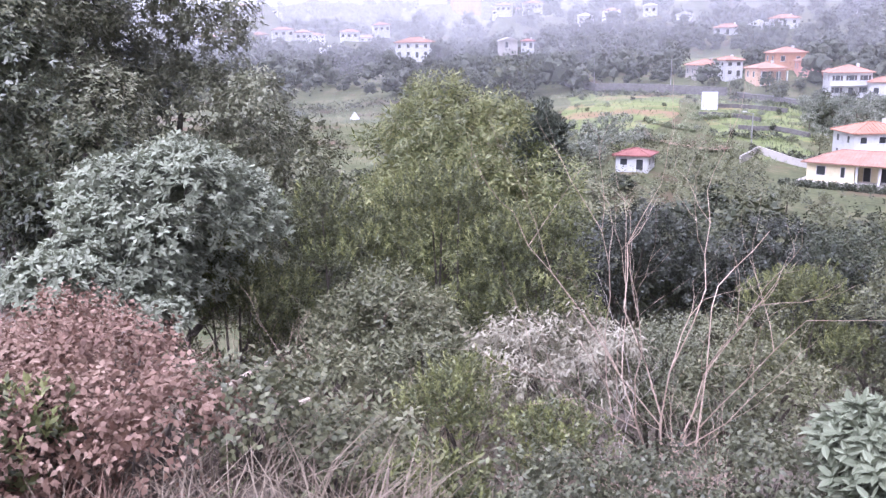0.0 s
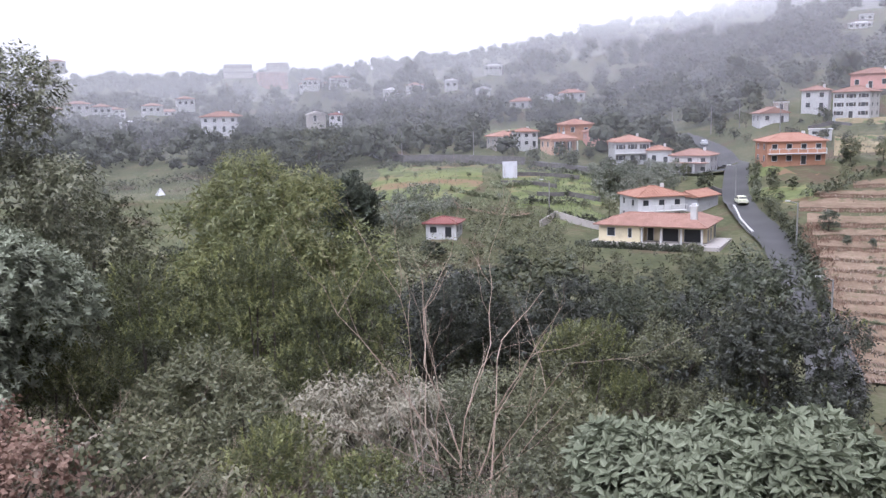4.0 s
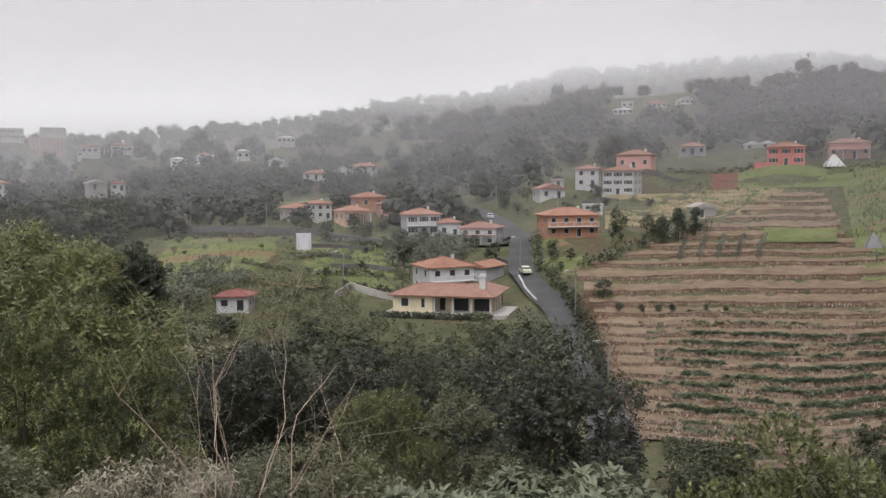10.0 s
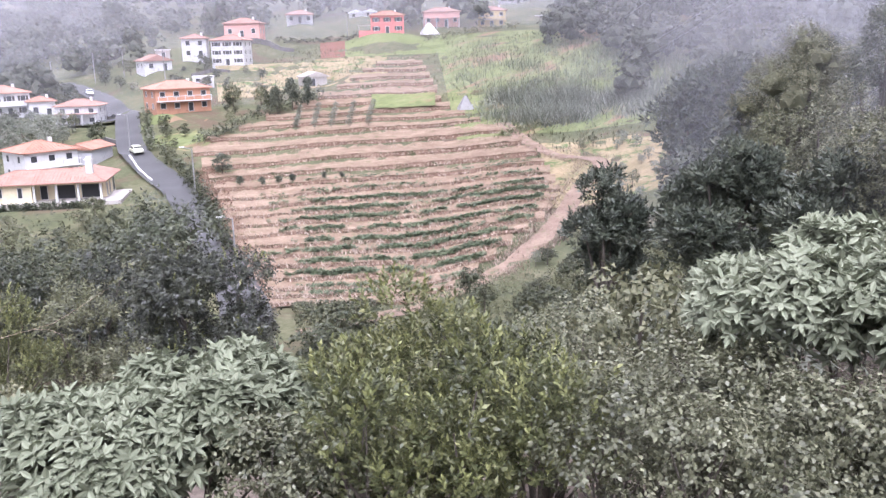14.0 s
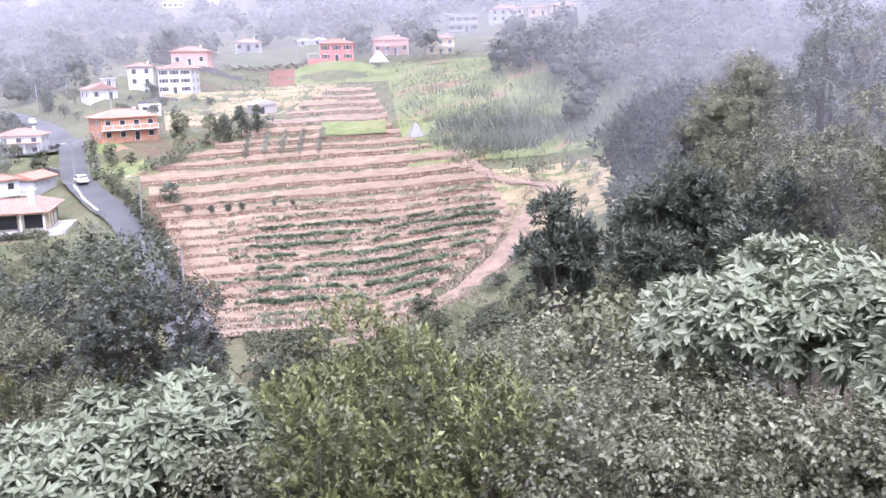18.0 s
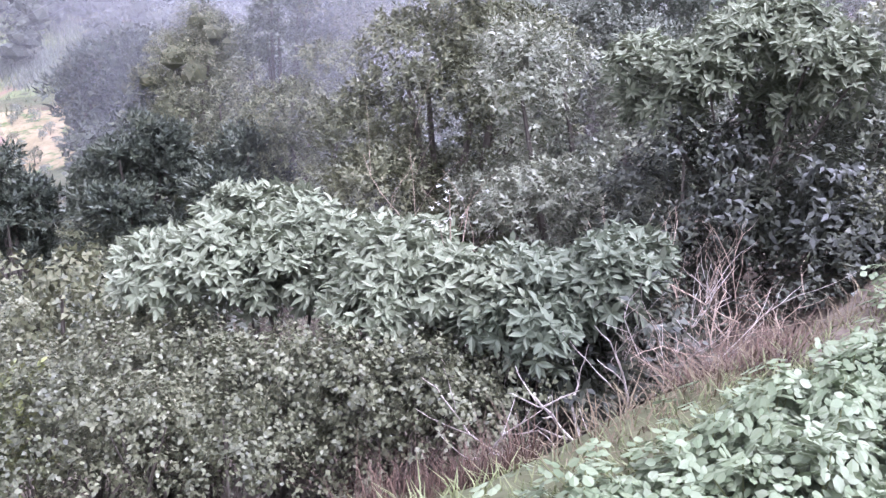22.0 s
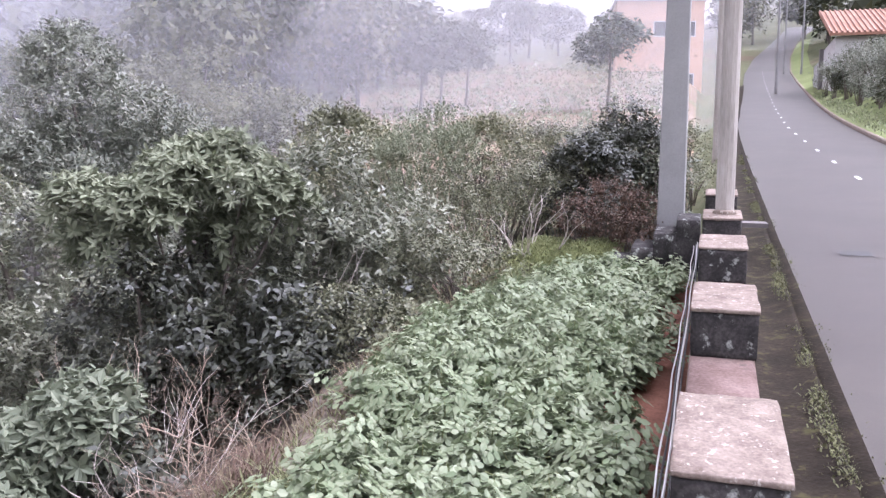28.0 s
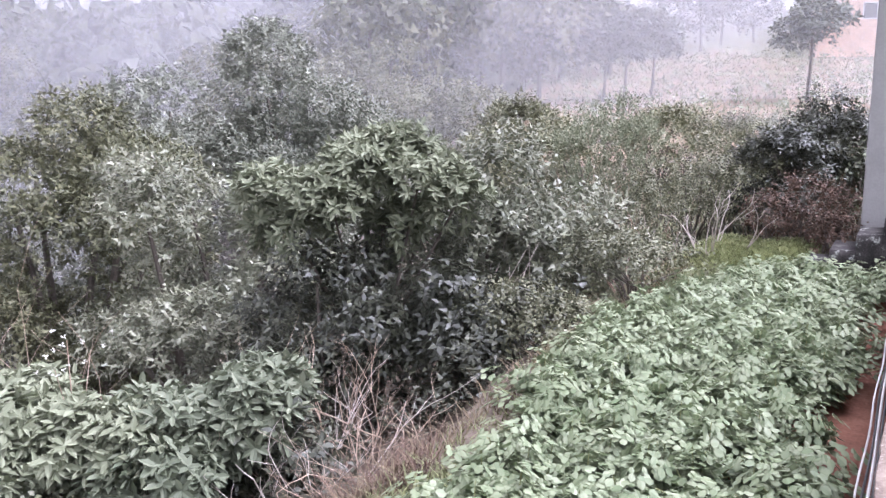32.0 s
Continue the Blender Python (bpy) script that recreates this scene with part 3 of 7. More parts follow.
def ribbon(name, pts, width, mat, label, category="road", lift=0.15, steps=14, cols=5):
    """A strip of ground along points of (azimuth, distance)."""
    P = [Vector((r * math.sin(radians(a)), r * math.cos(radians(a)))) for a, r in pts]
    line = []
    for i in range(len(P) - 1):
        p0, p1, p2, p3 = P[max(0, i - 1)], P[i], P[i + 1], P[min(len(P) - 1, i + 2)]
        for k in range(steps):
            t = k / steps
            line.append(0.5 * ((2 * p1) + (p2 - p0) * t + (2 * p0 - 5 * p1 + 4 * p2 - p3) * t * t + (3 * p1 - p0 - 3 * p2 + p3) * t ** 3))
    line.append(P[-1])
    V = []
    for i, p in enumerate(line):
        d = (line[min(i + 1, len(line) - 1)] - line[max(i - 1, 0)]).normalized()
        nrm = Vector((-d.y, d.x))
        zc = float(land(p.x, p.y))
        row = []
        for c in range(cols):
            q = p + nrm * width * (c / (cols - 1) - 0.5)
            row.append((q.x, q.y, max(float(land(q.x, q.y)), zc) + lift))
        V.append(row)
    ob = part(name, grid_mesh(name, np.array(V)), mat)
    return tagged(ob, label, category, kind="structure")

# ---- land cover across the valley ----
FIELD_R = np.array((80.0, 90, 105, 126, 158, 172, 198, 234))
FIELD_LEFT = np.array((38.6, 37.7, 36.7, 35.9, 34.4, 38.2, 43.5, 48.0))
FIELD_RIGHT_R = np.array((80.0, 84, 90, 104, 115, 134, 164, 181, 234))
FIELD_RIGHT = np.array((48.5, 51, 53.8, 58.2, 58.9, 57.4, 53.3, 51.2, 49.5))
LINES = (82, 85.5, 89, 92.5, 96, 99.5, 103, 107, 111, 115, 119, 123.5, 128.5, 134.5, 142, 152, 162, 170, 178, 187, 195, 203, 210, 217, 224, 231)
field = thing("terraced_field", "stepped dry field of straw-coloured terraces", "field", kind="structure")
frng = np.random.default_rng(5)
for i, (r0, r1) in enumerate(zip(LINES, LINES[1:])):
    a0, a1 = np.interp(r0, FIELD_R, FIELD_LEFT), np.interp(r0, FIELD_RIGHT_R, FIELD_RIGHT)
    n = max(8, int((a1 - a0) * 3))
    aa = np.radians(np.linspace(a0, a1, n))
    wob = np.interp(np.linspace(0, 1, n), np.linspace(0, 1, 9), frng.normal(0, 0.16, 9))
    hb = 0.28 if r0 < 126 else 0.75
    cols = []
    for t in (0.0, 0.2, 0.4, 0.6, 0.8, 1.0):
        rr = r0 + 0.35 + (r1 - r0 - 0.4) * t + wob
        x, y = rr * np.sin(aa), rr * np.cos(aa)
        cols.append(np.stack([x, y, land(x, y) + 0.25 + hb * (0.5 - t) + frng.normal(0, 0.05, n)], -1))
    part("bed", grid_mesh("bed", np.array(cols)), M["bed"], field)
    lo = []
    for t in (0.0, 0.5, 1.0):
        rr = r0 - 0.25 + 0.7 * t + wob
        x, y = rr * np.sin(aa), rr * np.cos(aa)
        lo.append(np.stack([x, y, land(x, y) + 0.2 + hb * (t - 0.5) + frng.normal(0, 0.08, n) * (t < 0.9)], -1))
    part("bank", grid_mesh("bank", np.array(lo)), M["bank"], field)

drape("meadow", lambda s, t: 7.3 + 8.3 * s - 2.6 * s * (1 - t) + 0.4 * np.sin(t * 9 + s * 4), lambda s, t: 146 + 65 * t + 5 * np.sin(s * 7), M["grass"], "sloping green and brown meadow", "meadow", 0.12, (60, 60))
drape("green_bed", lambda s, t: 46.4 + 4.2 * s, lambda s, t: 179.5 + 14 * t, M["grass"], "green bed high on the terraced field", "field", 0.75, (14, 20))
drape("lawn", lambda s, t: 44.3 + 7.0 * s, lambda s, t: 236 + 20 * t, M["field_green"], "bright green grass below the pink house", "meadow", 0.15)
drape("ploughed_plot", lambda s, t: 43.2 + 1.6 * s, lambda s, t: 236 + 22 * t, M["soil"], "small ploughed brown plot", "field", 0.2, (12, 20))
drape("rough_pasture", lambda s, t: 36.5 + 11 * s, lambda s, t: 200 + 36 * t + 10 * s * (1 - t), M["weeds"], "rough greenish pasture on the slope", "meadow", 0.06)
drape("garden_plot", lambda s, t: 16.3 + 6.0 * s + 0.5 * np.sin(t * 8), lambda s, t: 150 + 52 * t + 4 * np.sin(s * 9), M["grass"], "terraced garden plots between paths", "garden", 0.06)
drape("grass_plot", lambda s, t: 31.5 + 4.0 * s + 0.5 * np.sin(t * 7), lambda s, t: 160 + 22 * t + 3 * np.sin(s * 6), M["grass"], "bright grass beside the road", "meadow", 0.06)
drape("grass_ridge", lambda s, t: 14.6 + 4.2 * s, lambda s, t: 255 + 45 * t, M["grass"], "grassy ridge under the far bungalows", "meadow", 0.1)
drape("cane_slope", lambda s, t: 52.0 + 14 * s - 1.5 * t, lambda s, t: 150 + 110 * t, M["grass"], "weedy slope with canes", "meadow", 0.1)
drape("clearing", lambda s, t: 57.6 + 8.5 * s, lambda s, t: 108 + 34 * t, M["weeds"], "dry grassy clearing", "meadow", 0.12)
drape("brush_ground", lambda s, t: -60 + 78 * s, lambda s, t: 4 + 19 * t, M["brush_floor"], "brown litter under the brush", "soil", 0.03)
drape("upper_field", lambda s, t: 118.5 + 23 * s, lambda s, t: 24 + 66 * t, M["dry_field"], "sloping dry field above the hedge", "field", 0.05)
drape("bank_ground", lambda s, t: 16 + 104 * s, lambda s, t: 5.6 + 44 * t, M["brush_floor"], "brown litter under the thickets", "soil", 0.03)
ribbon("dirt_track", ((55.0, 160), (57.8, 137), (61.5, 128), (60.3, 116), (59.2, 106), (57.5, 96), (53.5, 85), (48.5, 79), (44.5, 75), (41, 71)), 2.5, M["track"], "reddish dirt track round the field", "track", 0.14)
ribbon("village_road", ((27.4, 262), (28.6, 240), (30.0, 214), (30.9, 196), (30.9, 184), (30.9, 172), (31.4, 156), (33.2, 136), (34.9, 112), (36.6, 92), (37.2, 78), (36.6, 70)), 4.8, M["far_asphalt"], "grey village road down the slope", "road", 0.35)
ribbon("side_road", ((6.4, 268), (9.0, 226), (14.8, 216), (17.8, 214), (21.4, 205), (24.5, 200), (28.5, 196), (30.6, 190)), 4.0, M["far_asphalt"], "narrow road along a wall", "road", 0.35)
ribbon("footpath", ((12.2, 158), (12.6, 152), (14.0, 148), (16.5, 146), (17.6, 150)), 2.2, M["track"], "pale footpath between plots", "path", 0.3)


def run_wall(name, pts, height, thick, mat, label):
    """A long upright wall along points of (azimuth, distance)."""
    P = [Vector((r * math.sin(radians(a)), r * math.cos(radians(a)))) for a, r in pts]
    bm = bmesh.new()
    prev = None
    for i in range(len(P) - 1):
        n = max(2, int((P[i + 1] - P[i]).length / 2.5))
        d = (P[i + 1] - P[i]).normalized()
        o = Vector((-d.y, d.x)) * thick / 2
        for k in range(n + (i == len(P) - 2)):
            p = P[i].lerp(P[i + 1], k / n)
            z = float(land(p.x, p.y))
            ringv = [bm.verts.new((q.x, q.y, zz)) for q, zz in ((p - o, z - 0.6), (p + o, z - 0.6), (p + o, z + height), (p - o, z + height))]
            if prev:
                for a in range(4):
                    bm.faces.new((prev[a], prev[(a + 1) % 4], ringv[(a + 1) % 4], ringv[a]))
            else:
                bm.faces.new(ringv[::-1])
            prev = ringv
    bm.faces.new(prev)
    bmesh.ops.recalc_face_normals(bm, faces=bm.faces)
    return tagged(part(name, bm, mat), label, "wall", kind="structure")


run_wall("wall_stone", ((8.0, 236), (9.3, 222), (14.8, 212.5), (17.4, 210.5)), 2.0, 0.5, M["stone"], "dark stone wall along the side road")
run_wall("wall_low", ((17.8, 209), (21.4, 201), (24.0, 197)), 1.1, 0.4, M["stone"], "low stone wall below the side road")
run_wall("wall_garden", ((18.4, 142), (19.4, 150), (22.6, 147), (23.4, 146)), 1.2, 0.3, M["dull"], "grey garden wall")
for a0, a1, rw in ((15.8, 19.5, 178), (18.2, 22.4, 168), (16.4, 21.0, 190), (35.0, 37.4, 226), (38.4, 41.5, 250), (28.8, 30.2, 176)):
    run_wall("wall_terrace", ((a0, rw), ((a0 + a1) / 2, rw + 1.5), (a1, rw - 1)), 0.9, 0.4, M["stone"], "low stone terrace wall")
run_wall("wall_drive", ((30.8, 158), (31.2, 150), (32.0, 141)), 0.9, 0.3, M["trim"], "white parapet beside the village road")

# ---- the road, its wall and the crop bed ----
TURN_U = math.degrees(math.atan2(UY, UX))


def strip(name, u0, u1, prof, mat, parent=None, label="", step=0.5, curved=True):
    """A long sheet beside the road: prof is a list of (offset, height above the road)."""
    us = np.arange(u0, u1 + 1e-6, step)
    V = []
    for v, h in prof:
        sh = bend(us, v) if curved else 0 * us
        x, y = uv_xy(us, v - sh)
        V.append(np.stack([x, y, road_z(us) + h + 0 * us], -1))
    return part(name, grid_mesh(name, np.array(V)), mat, parent, label)


tagged(strip("road", -30, 208, [(-0.74, 0.0), (-1.5, 0.03), (-2.8, 0.05), (-4.0, 0.03), (-5.02, 0.0)], M["asphalt"], step=1.0), "grey asphalt road climbing and bending", "road", kind="structure")
tagged(strip("gutter", -12, 90, [(-0.30, 0.0), (-0.34, -0.045), (-0.50, -0.05), (-0.60, -0.03), (-0.68, -0.005), (-0.715, 0.012), (-0.722, -0.008), (-0.73, 0.012), (-0.82, 0.030)], M["gutter"], step=0.25), "dirty mossy concrete gutter beside the road", "gutter", kind="structure")
tagged(strip("kerb", -10, 190, [(-5.0, 0.0), (-5.01, 0.13), (-5.17, 0.13), (-5.18, -0.1)], M["concrete"], step=1.0), "low concrete kerb", "kerb", kind="structure")
tagged(strip("verge", -10, 190, [(-5.17, 0.1), (-5.6, 0.2), (-6.3, 0.45), (-7.3, 0.85)], M["field_green"], step=1.0), "mossy grass verge", "verge", kind="structure")
marks = thing("lane_marking", "white dashed centre line on the road", "road marking", kind="structure")
for i in range(25):
    u = 14.9 + 3.75 * i * (1 + 0.004 * i)
    q = strip("dash", u, u + 1.1, [(-2.76, 0.058), (-2.84, 0.058)], M["paint"], marks, step=0.65)
tagged(strip("drain_cover", 10.15, 10.45, [(-1.4, 0.036), (-1.72, 0.042)], M["cable"], step=0.15, curved=False), "dark iron cover in the asphalt", "drain cover")

parapet = thing("wall_parapet", "weathered roadside parapet with raised concrete blocks", "parapet", (0, 0, 0), TURN_U, kind="structure")


def block(u0, u1, v0, v1, h0, h1, bev, rng):
    """A worn block: a box in small faces, its edges rounded and chipped."""
    bm = bmesh.new()
    box(bm, u0, u1, v0, v1, h0, h1)
    bmesh.ops.subdivide_edges(bm, edges=bm.edges[:], cuts=9, use_grid_fill=True)
    mid, half = Vector(((u0 + u1) / 2, (v0 + v1) / 2, (h0 + h1) / 2)), Vector(((u1 - u0) / 2, (v1 - v0) / 2, (h1 - h0) / 2))
    seed = Vector((rng.uniform(0, 50), rng.uniform(0, 50), 0))
    for q in bm.verts:
        p = q.co - mid
        inner = Vector([max(-half[k] + bev, min(half[k] - bev, p[k])) for k in range(3)])
        d = p - inner
        wear = bev * (0.75 + 0.5 * noise.noise((q.co + seed) * 9))
        q.co = mid + inner + (d.normalized() * min(d.length, wear) if d.length > 1e-6 else d)
        q.co += noise.noise_vector((q.co + seed) * 14) * bev * 0.18
        q.co.z += float(road_z(q.co.x))
    for f in bm.faces:
        f.smooth = True
    return bm


prng = random.Random(4)
us = np.arange(-14, 11.01, 0.125)
V = []
for v, h in ((0.10, -1.2), (0.075, 0.0), (0.065, 0.22), (0.05, 0.25), (-0.29, 0.25), (-0.31, 0.22), (-0.32, -0.3)):
    V.append(np.stack([us, v + 0 * us, road_z(us) + h], -1))
part("wall_body", grid_mesh("wall_body", np.array(V)), M["red_wall"], parapet, "low wall with reddish plaster")
for u0, bl in ((-10.4, 0.8), (-8.2, 0.78), (-6.0, 0.8), (-3.8, 0.78), (-1.6, 0.8), (0.6, 0.78), (2.83, 0.82), (5.18, 0.76), (7.36, 0.71), (9.14, 0.72), (11.3, 0.7)):
    cap = part("block", block(u0, u0 + bl, -0.325, 0.068, 0.24, 0.522, 0.018, prng), M["dirty_concrete"], parapet, "blackened concrete block")
    part("block_top", block(u0 - 0.004, u0 + bl + 0.004, -0.331, 0.072, 0.515, 0.549, 0.014, prng), M["concrete"], cap, "pale worn top")
pipes = thing("cable_bundle", "cables and thin pipes running along the wall foot", "cables", (0, 0, 0), TURN_U)
for k, (v, h, rad, key) in enumerate(((0.115, -0.10, 0.007, "cable"), (0.14, -0.13, 0.008, "pale_cable"), (0.16, -0.17, 0.007, "cable"), (0.19, -0.2, 0.006, "pale_cable"))):
    pts = []
    for i in range(60):
        u = 0.5 + i * 0.19
        pts.append((u, v + 0.006 * math.sin(u * (1.3 + k)), float(road_z(u)) + h + 0.012 * math.sin(u * 0.9 + k), rad))
    part("cable", tube([pts], 6), M[key], pipes)


def pole(name, label, u, v, z0, h, r0, r1, mat, sides=12):
    x, y = uv_xy(u, v)
    t = thing(name, label, "utility pole", (x, y, z0))
    part("shaft", tube([[(0, 0, -0.4, r0), (0, 0, h * 0.5, (r0 + r1) / 2), (0, 0, h, r1)]], sides), mat, t)
    return t


p = pole("utility_pole", "round grey wooden pole on the parapet", 9.5, -0.15, 0.55 + float(road_z(9.5)), 7.5, 0.098, 0.085, M["pole"])
part("foot_collar", tube([[(0, 0, -0.01, 0.125), (0, 0, 0.02, 0.12), (0, 0, 0.035, 0.1)]], 12), M["concrete"], p, "concrete collar")
p = pole("utility_pole", "thin wooden pole further up the road", 26, -0.05, float(road_z(26)), 8.0, 0.12, 0.09, M["pole"])
x, y = uv_xy(13.0, 0.56)
p = thing("concrete_pole", "tapered grey concrete electricity pole", "utility pole", (x, y, 0.95), TURN_U)
bm = bmesh.new()
for z0, z1, w0, w1 in ((-0.6, 9.0, 0.20, 0.125),):
    vs = box(bm, -1, 1, -1, 1, 0, 1)
    for i, q in enumerate(vs):
        w = w1 if i > 3 else w0
        q.co = Vector((q.co.x * w * 0.75, q.co.y * w, z1 if i > 3 else z0))
bmesh.ops.bevel(bm, geom=bm.edges[:], offset=0.015, segments=1, affect="EDGES")
part("shaft", bm, M["pole_conc"], p)
steps = thing("concrete_steps", "dark mossy concrete steps by the poles", "steps", (0, 0, 0), TURN_U)
for i in range(5):
    part("step", block(11.9, 12.7, 0.12 + 0.30 * i, 0.44 + 0.30 * i, -1.1, 0.12 - 0.20 * i, 0.015, prng), M["dirty_concrete"], steps)
br = thing("bracket", "rusty angle bracket at the pole foot", "bracket", (0, 0, 0), TURN_U)
part("arm", boxes((10.0, 10.5, -0.62, -0.33, 1.22, 1.27)), M["stone"], br)

# overhead wires across the hollow
wires = thing("overhead_wires", "thin dark overhead wires crossing the hollow", "wires")
for a0, e0, a1, e1 in ((57.0, -2.3, 65.8, 3.7), (59.0, -3.2, 70.1, 3.4), (60.3, -3.1, 71.3, 3.4)):
    pts = []
    for i in range(13):
        t = i / 12
        r, a = 190 - 105 * t, radians(a0 + (a1 - a0) * t)
        h = EYE + r * math.tan(radians(e0 + (e1 - e0) * t))
        pts.append((r * math.sin(a), r * math.cos(a), h - 1.0 * t * (1 - t), 0.03))
    part("wire", tube([pts], 4), M["cable"], wires)

# ---- houses ----
def window(parent, x, y, z, w, h, side, shutters=False, door=False):
    """A window or door on a wall; side: the outward way, 0 front, 1 right, 2 left."""
    m = {0: pose(x, y, z), 1: pose(x, y, z, 0, 0, 90), 2: pose(x, y, z, 0, 0, -90)}[side]
    f = 0.09
    fr = part("door" if door else "window", boxes((-w / 2 - f, w / 2 + f, -0.06, 0.02, -f, 0), (-w / 2 - f, w / 2 + f, -0.06, 0.02, h, h + f), (-w / 2 - f, -w / 2, -0.06, 0.02, 0, h), (w / 2, w / 2 + f, -0.06, 0.02, 0, h)),
              M["trim"], parent, matrix=m)
    part("pane", boxes((-w / 2, w / 2, -0.03, 0.02, 0, h)), M["glass"], fr)
    if shutters:
        for s in (-1, 1):
            a, b = sorted((s * (w / 2 + f), s * (w + f)))
            part("shutter", boxes((a, b, -0.1, -0.01, 0, h)), M["shutter"], fr)
    return fr


def roof_mesh(w, d, rise, over, gable, thick=0.16):
    W, D = w / 2 + over, d / 2 + over
    bm = bmesh.new()
    if gable:
        rl = [(0, -D, rise), (0, D, rise)]
    elif w >= d:
        rl = [(-(W - D * 0.95), 0, rise), (W - D * 0.95, 0, rise)]
    else:
        rl = [(0, -(D - W * 0.95), rise), (0, D - W * 0.95, rise)]
    lo = [(-W, -D, 0), (W, -D, 0), (W, D, 0), (-W, D, 0)]
    b = [bm.verts.new((p[0], p[1], -thick)) for p in lo]
    e = [bm.verts.new(p) for p in lo]
    r = [bm.verts.new(p) for p in rl]
    for i in range(4):
        bm.faces.new((b[i], b[(i + 1) % 4], e[(i + 1) % 4], e[i]))
    bm.faces.new(b[::-1])
    if gable:
        bm.faces.new((e[0], e[1], r[0])), bm.faces.new((e[1], e[2], r[1], r[0])), bm.faces.new((e[2], e[3], r[1])), bm.faces.new((e[3], e[0], r[0], r[1]))
    elif w >= d:
        bm.faces.new((e[0], e[1], r[1], r[0])), bm.faces.new((e[1], e[2], r[1])), bm.faces.new((e[2], e[3], r[0], r[1])), bm.faces.new((e[3], e[0], r[0]))
    else:
        bm.faces.new((e[0], e[1], r[0])), bm.faces.new((e[1], e[2], r[1], r[0])), bm.faces.new((e[2], e[3], r[1])), bm.faces.new((e[3], e[0], r[0], r[1]))
    return bm, rl, lo


def ridge_caps(rl, lo, gable):
    """Rounded ridge and hip tiles."""
    paths = [[(*rl[0], 0.12), (*rl[1], 0.12)]]
    if not gable:
        for i, p in enumerate(lo):
            q = min(rl, key=lambda c: (c[0] - p[0]) ** 2 + (c[1] - p[1]) ** 2)
            paths.append([(*p, 0.1), (*q, 0.1)])
    return tube(paths, 6)


def tile_rows(w, d, rise, over, mat, parent):
    """Raised lines of cover tiles down the front and back slopes of a hipped roof."""
    W, D = w / 2 + over, d / 2 + over
    run = W - D * 0.95 if w >= d else 0.0
    paths = []
    n = int(2 * W / 0.55)
    for i in range(1, n):
        x = -W + 2 * W * i / n
        t = min(1.0, (W - abs(x)) / max(0.01, W - run))
        for s in (-1,):
            paths.append([(x, s * D, 0.03, 0.06), (x, s * D * (1 - t), rise * t + 0.03, 0.05)])
    ob = part("tiling", tube(paths, 4), mat, parent)
    ob["kind"] = "stuff"
    return ob


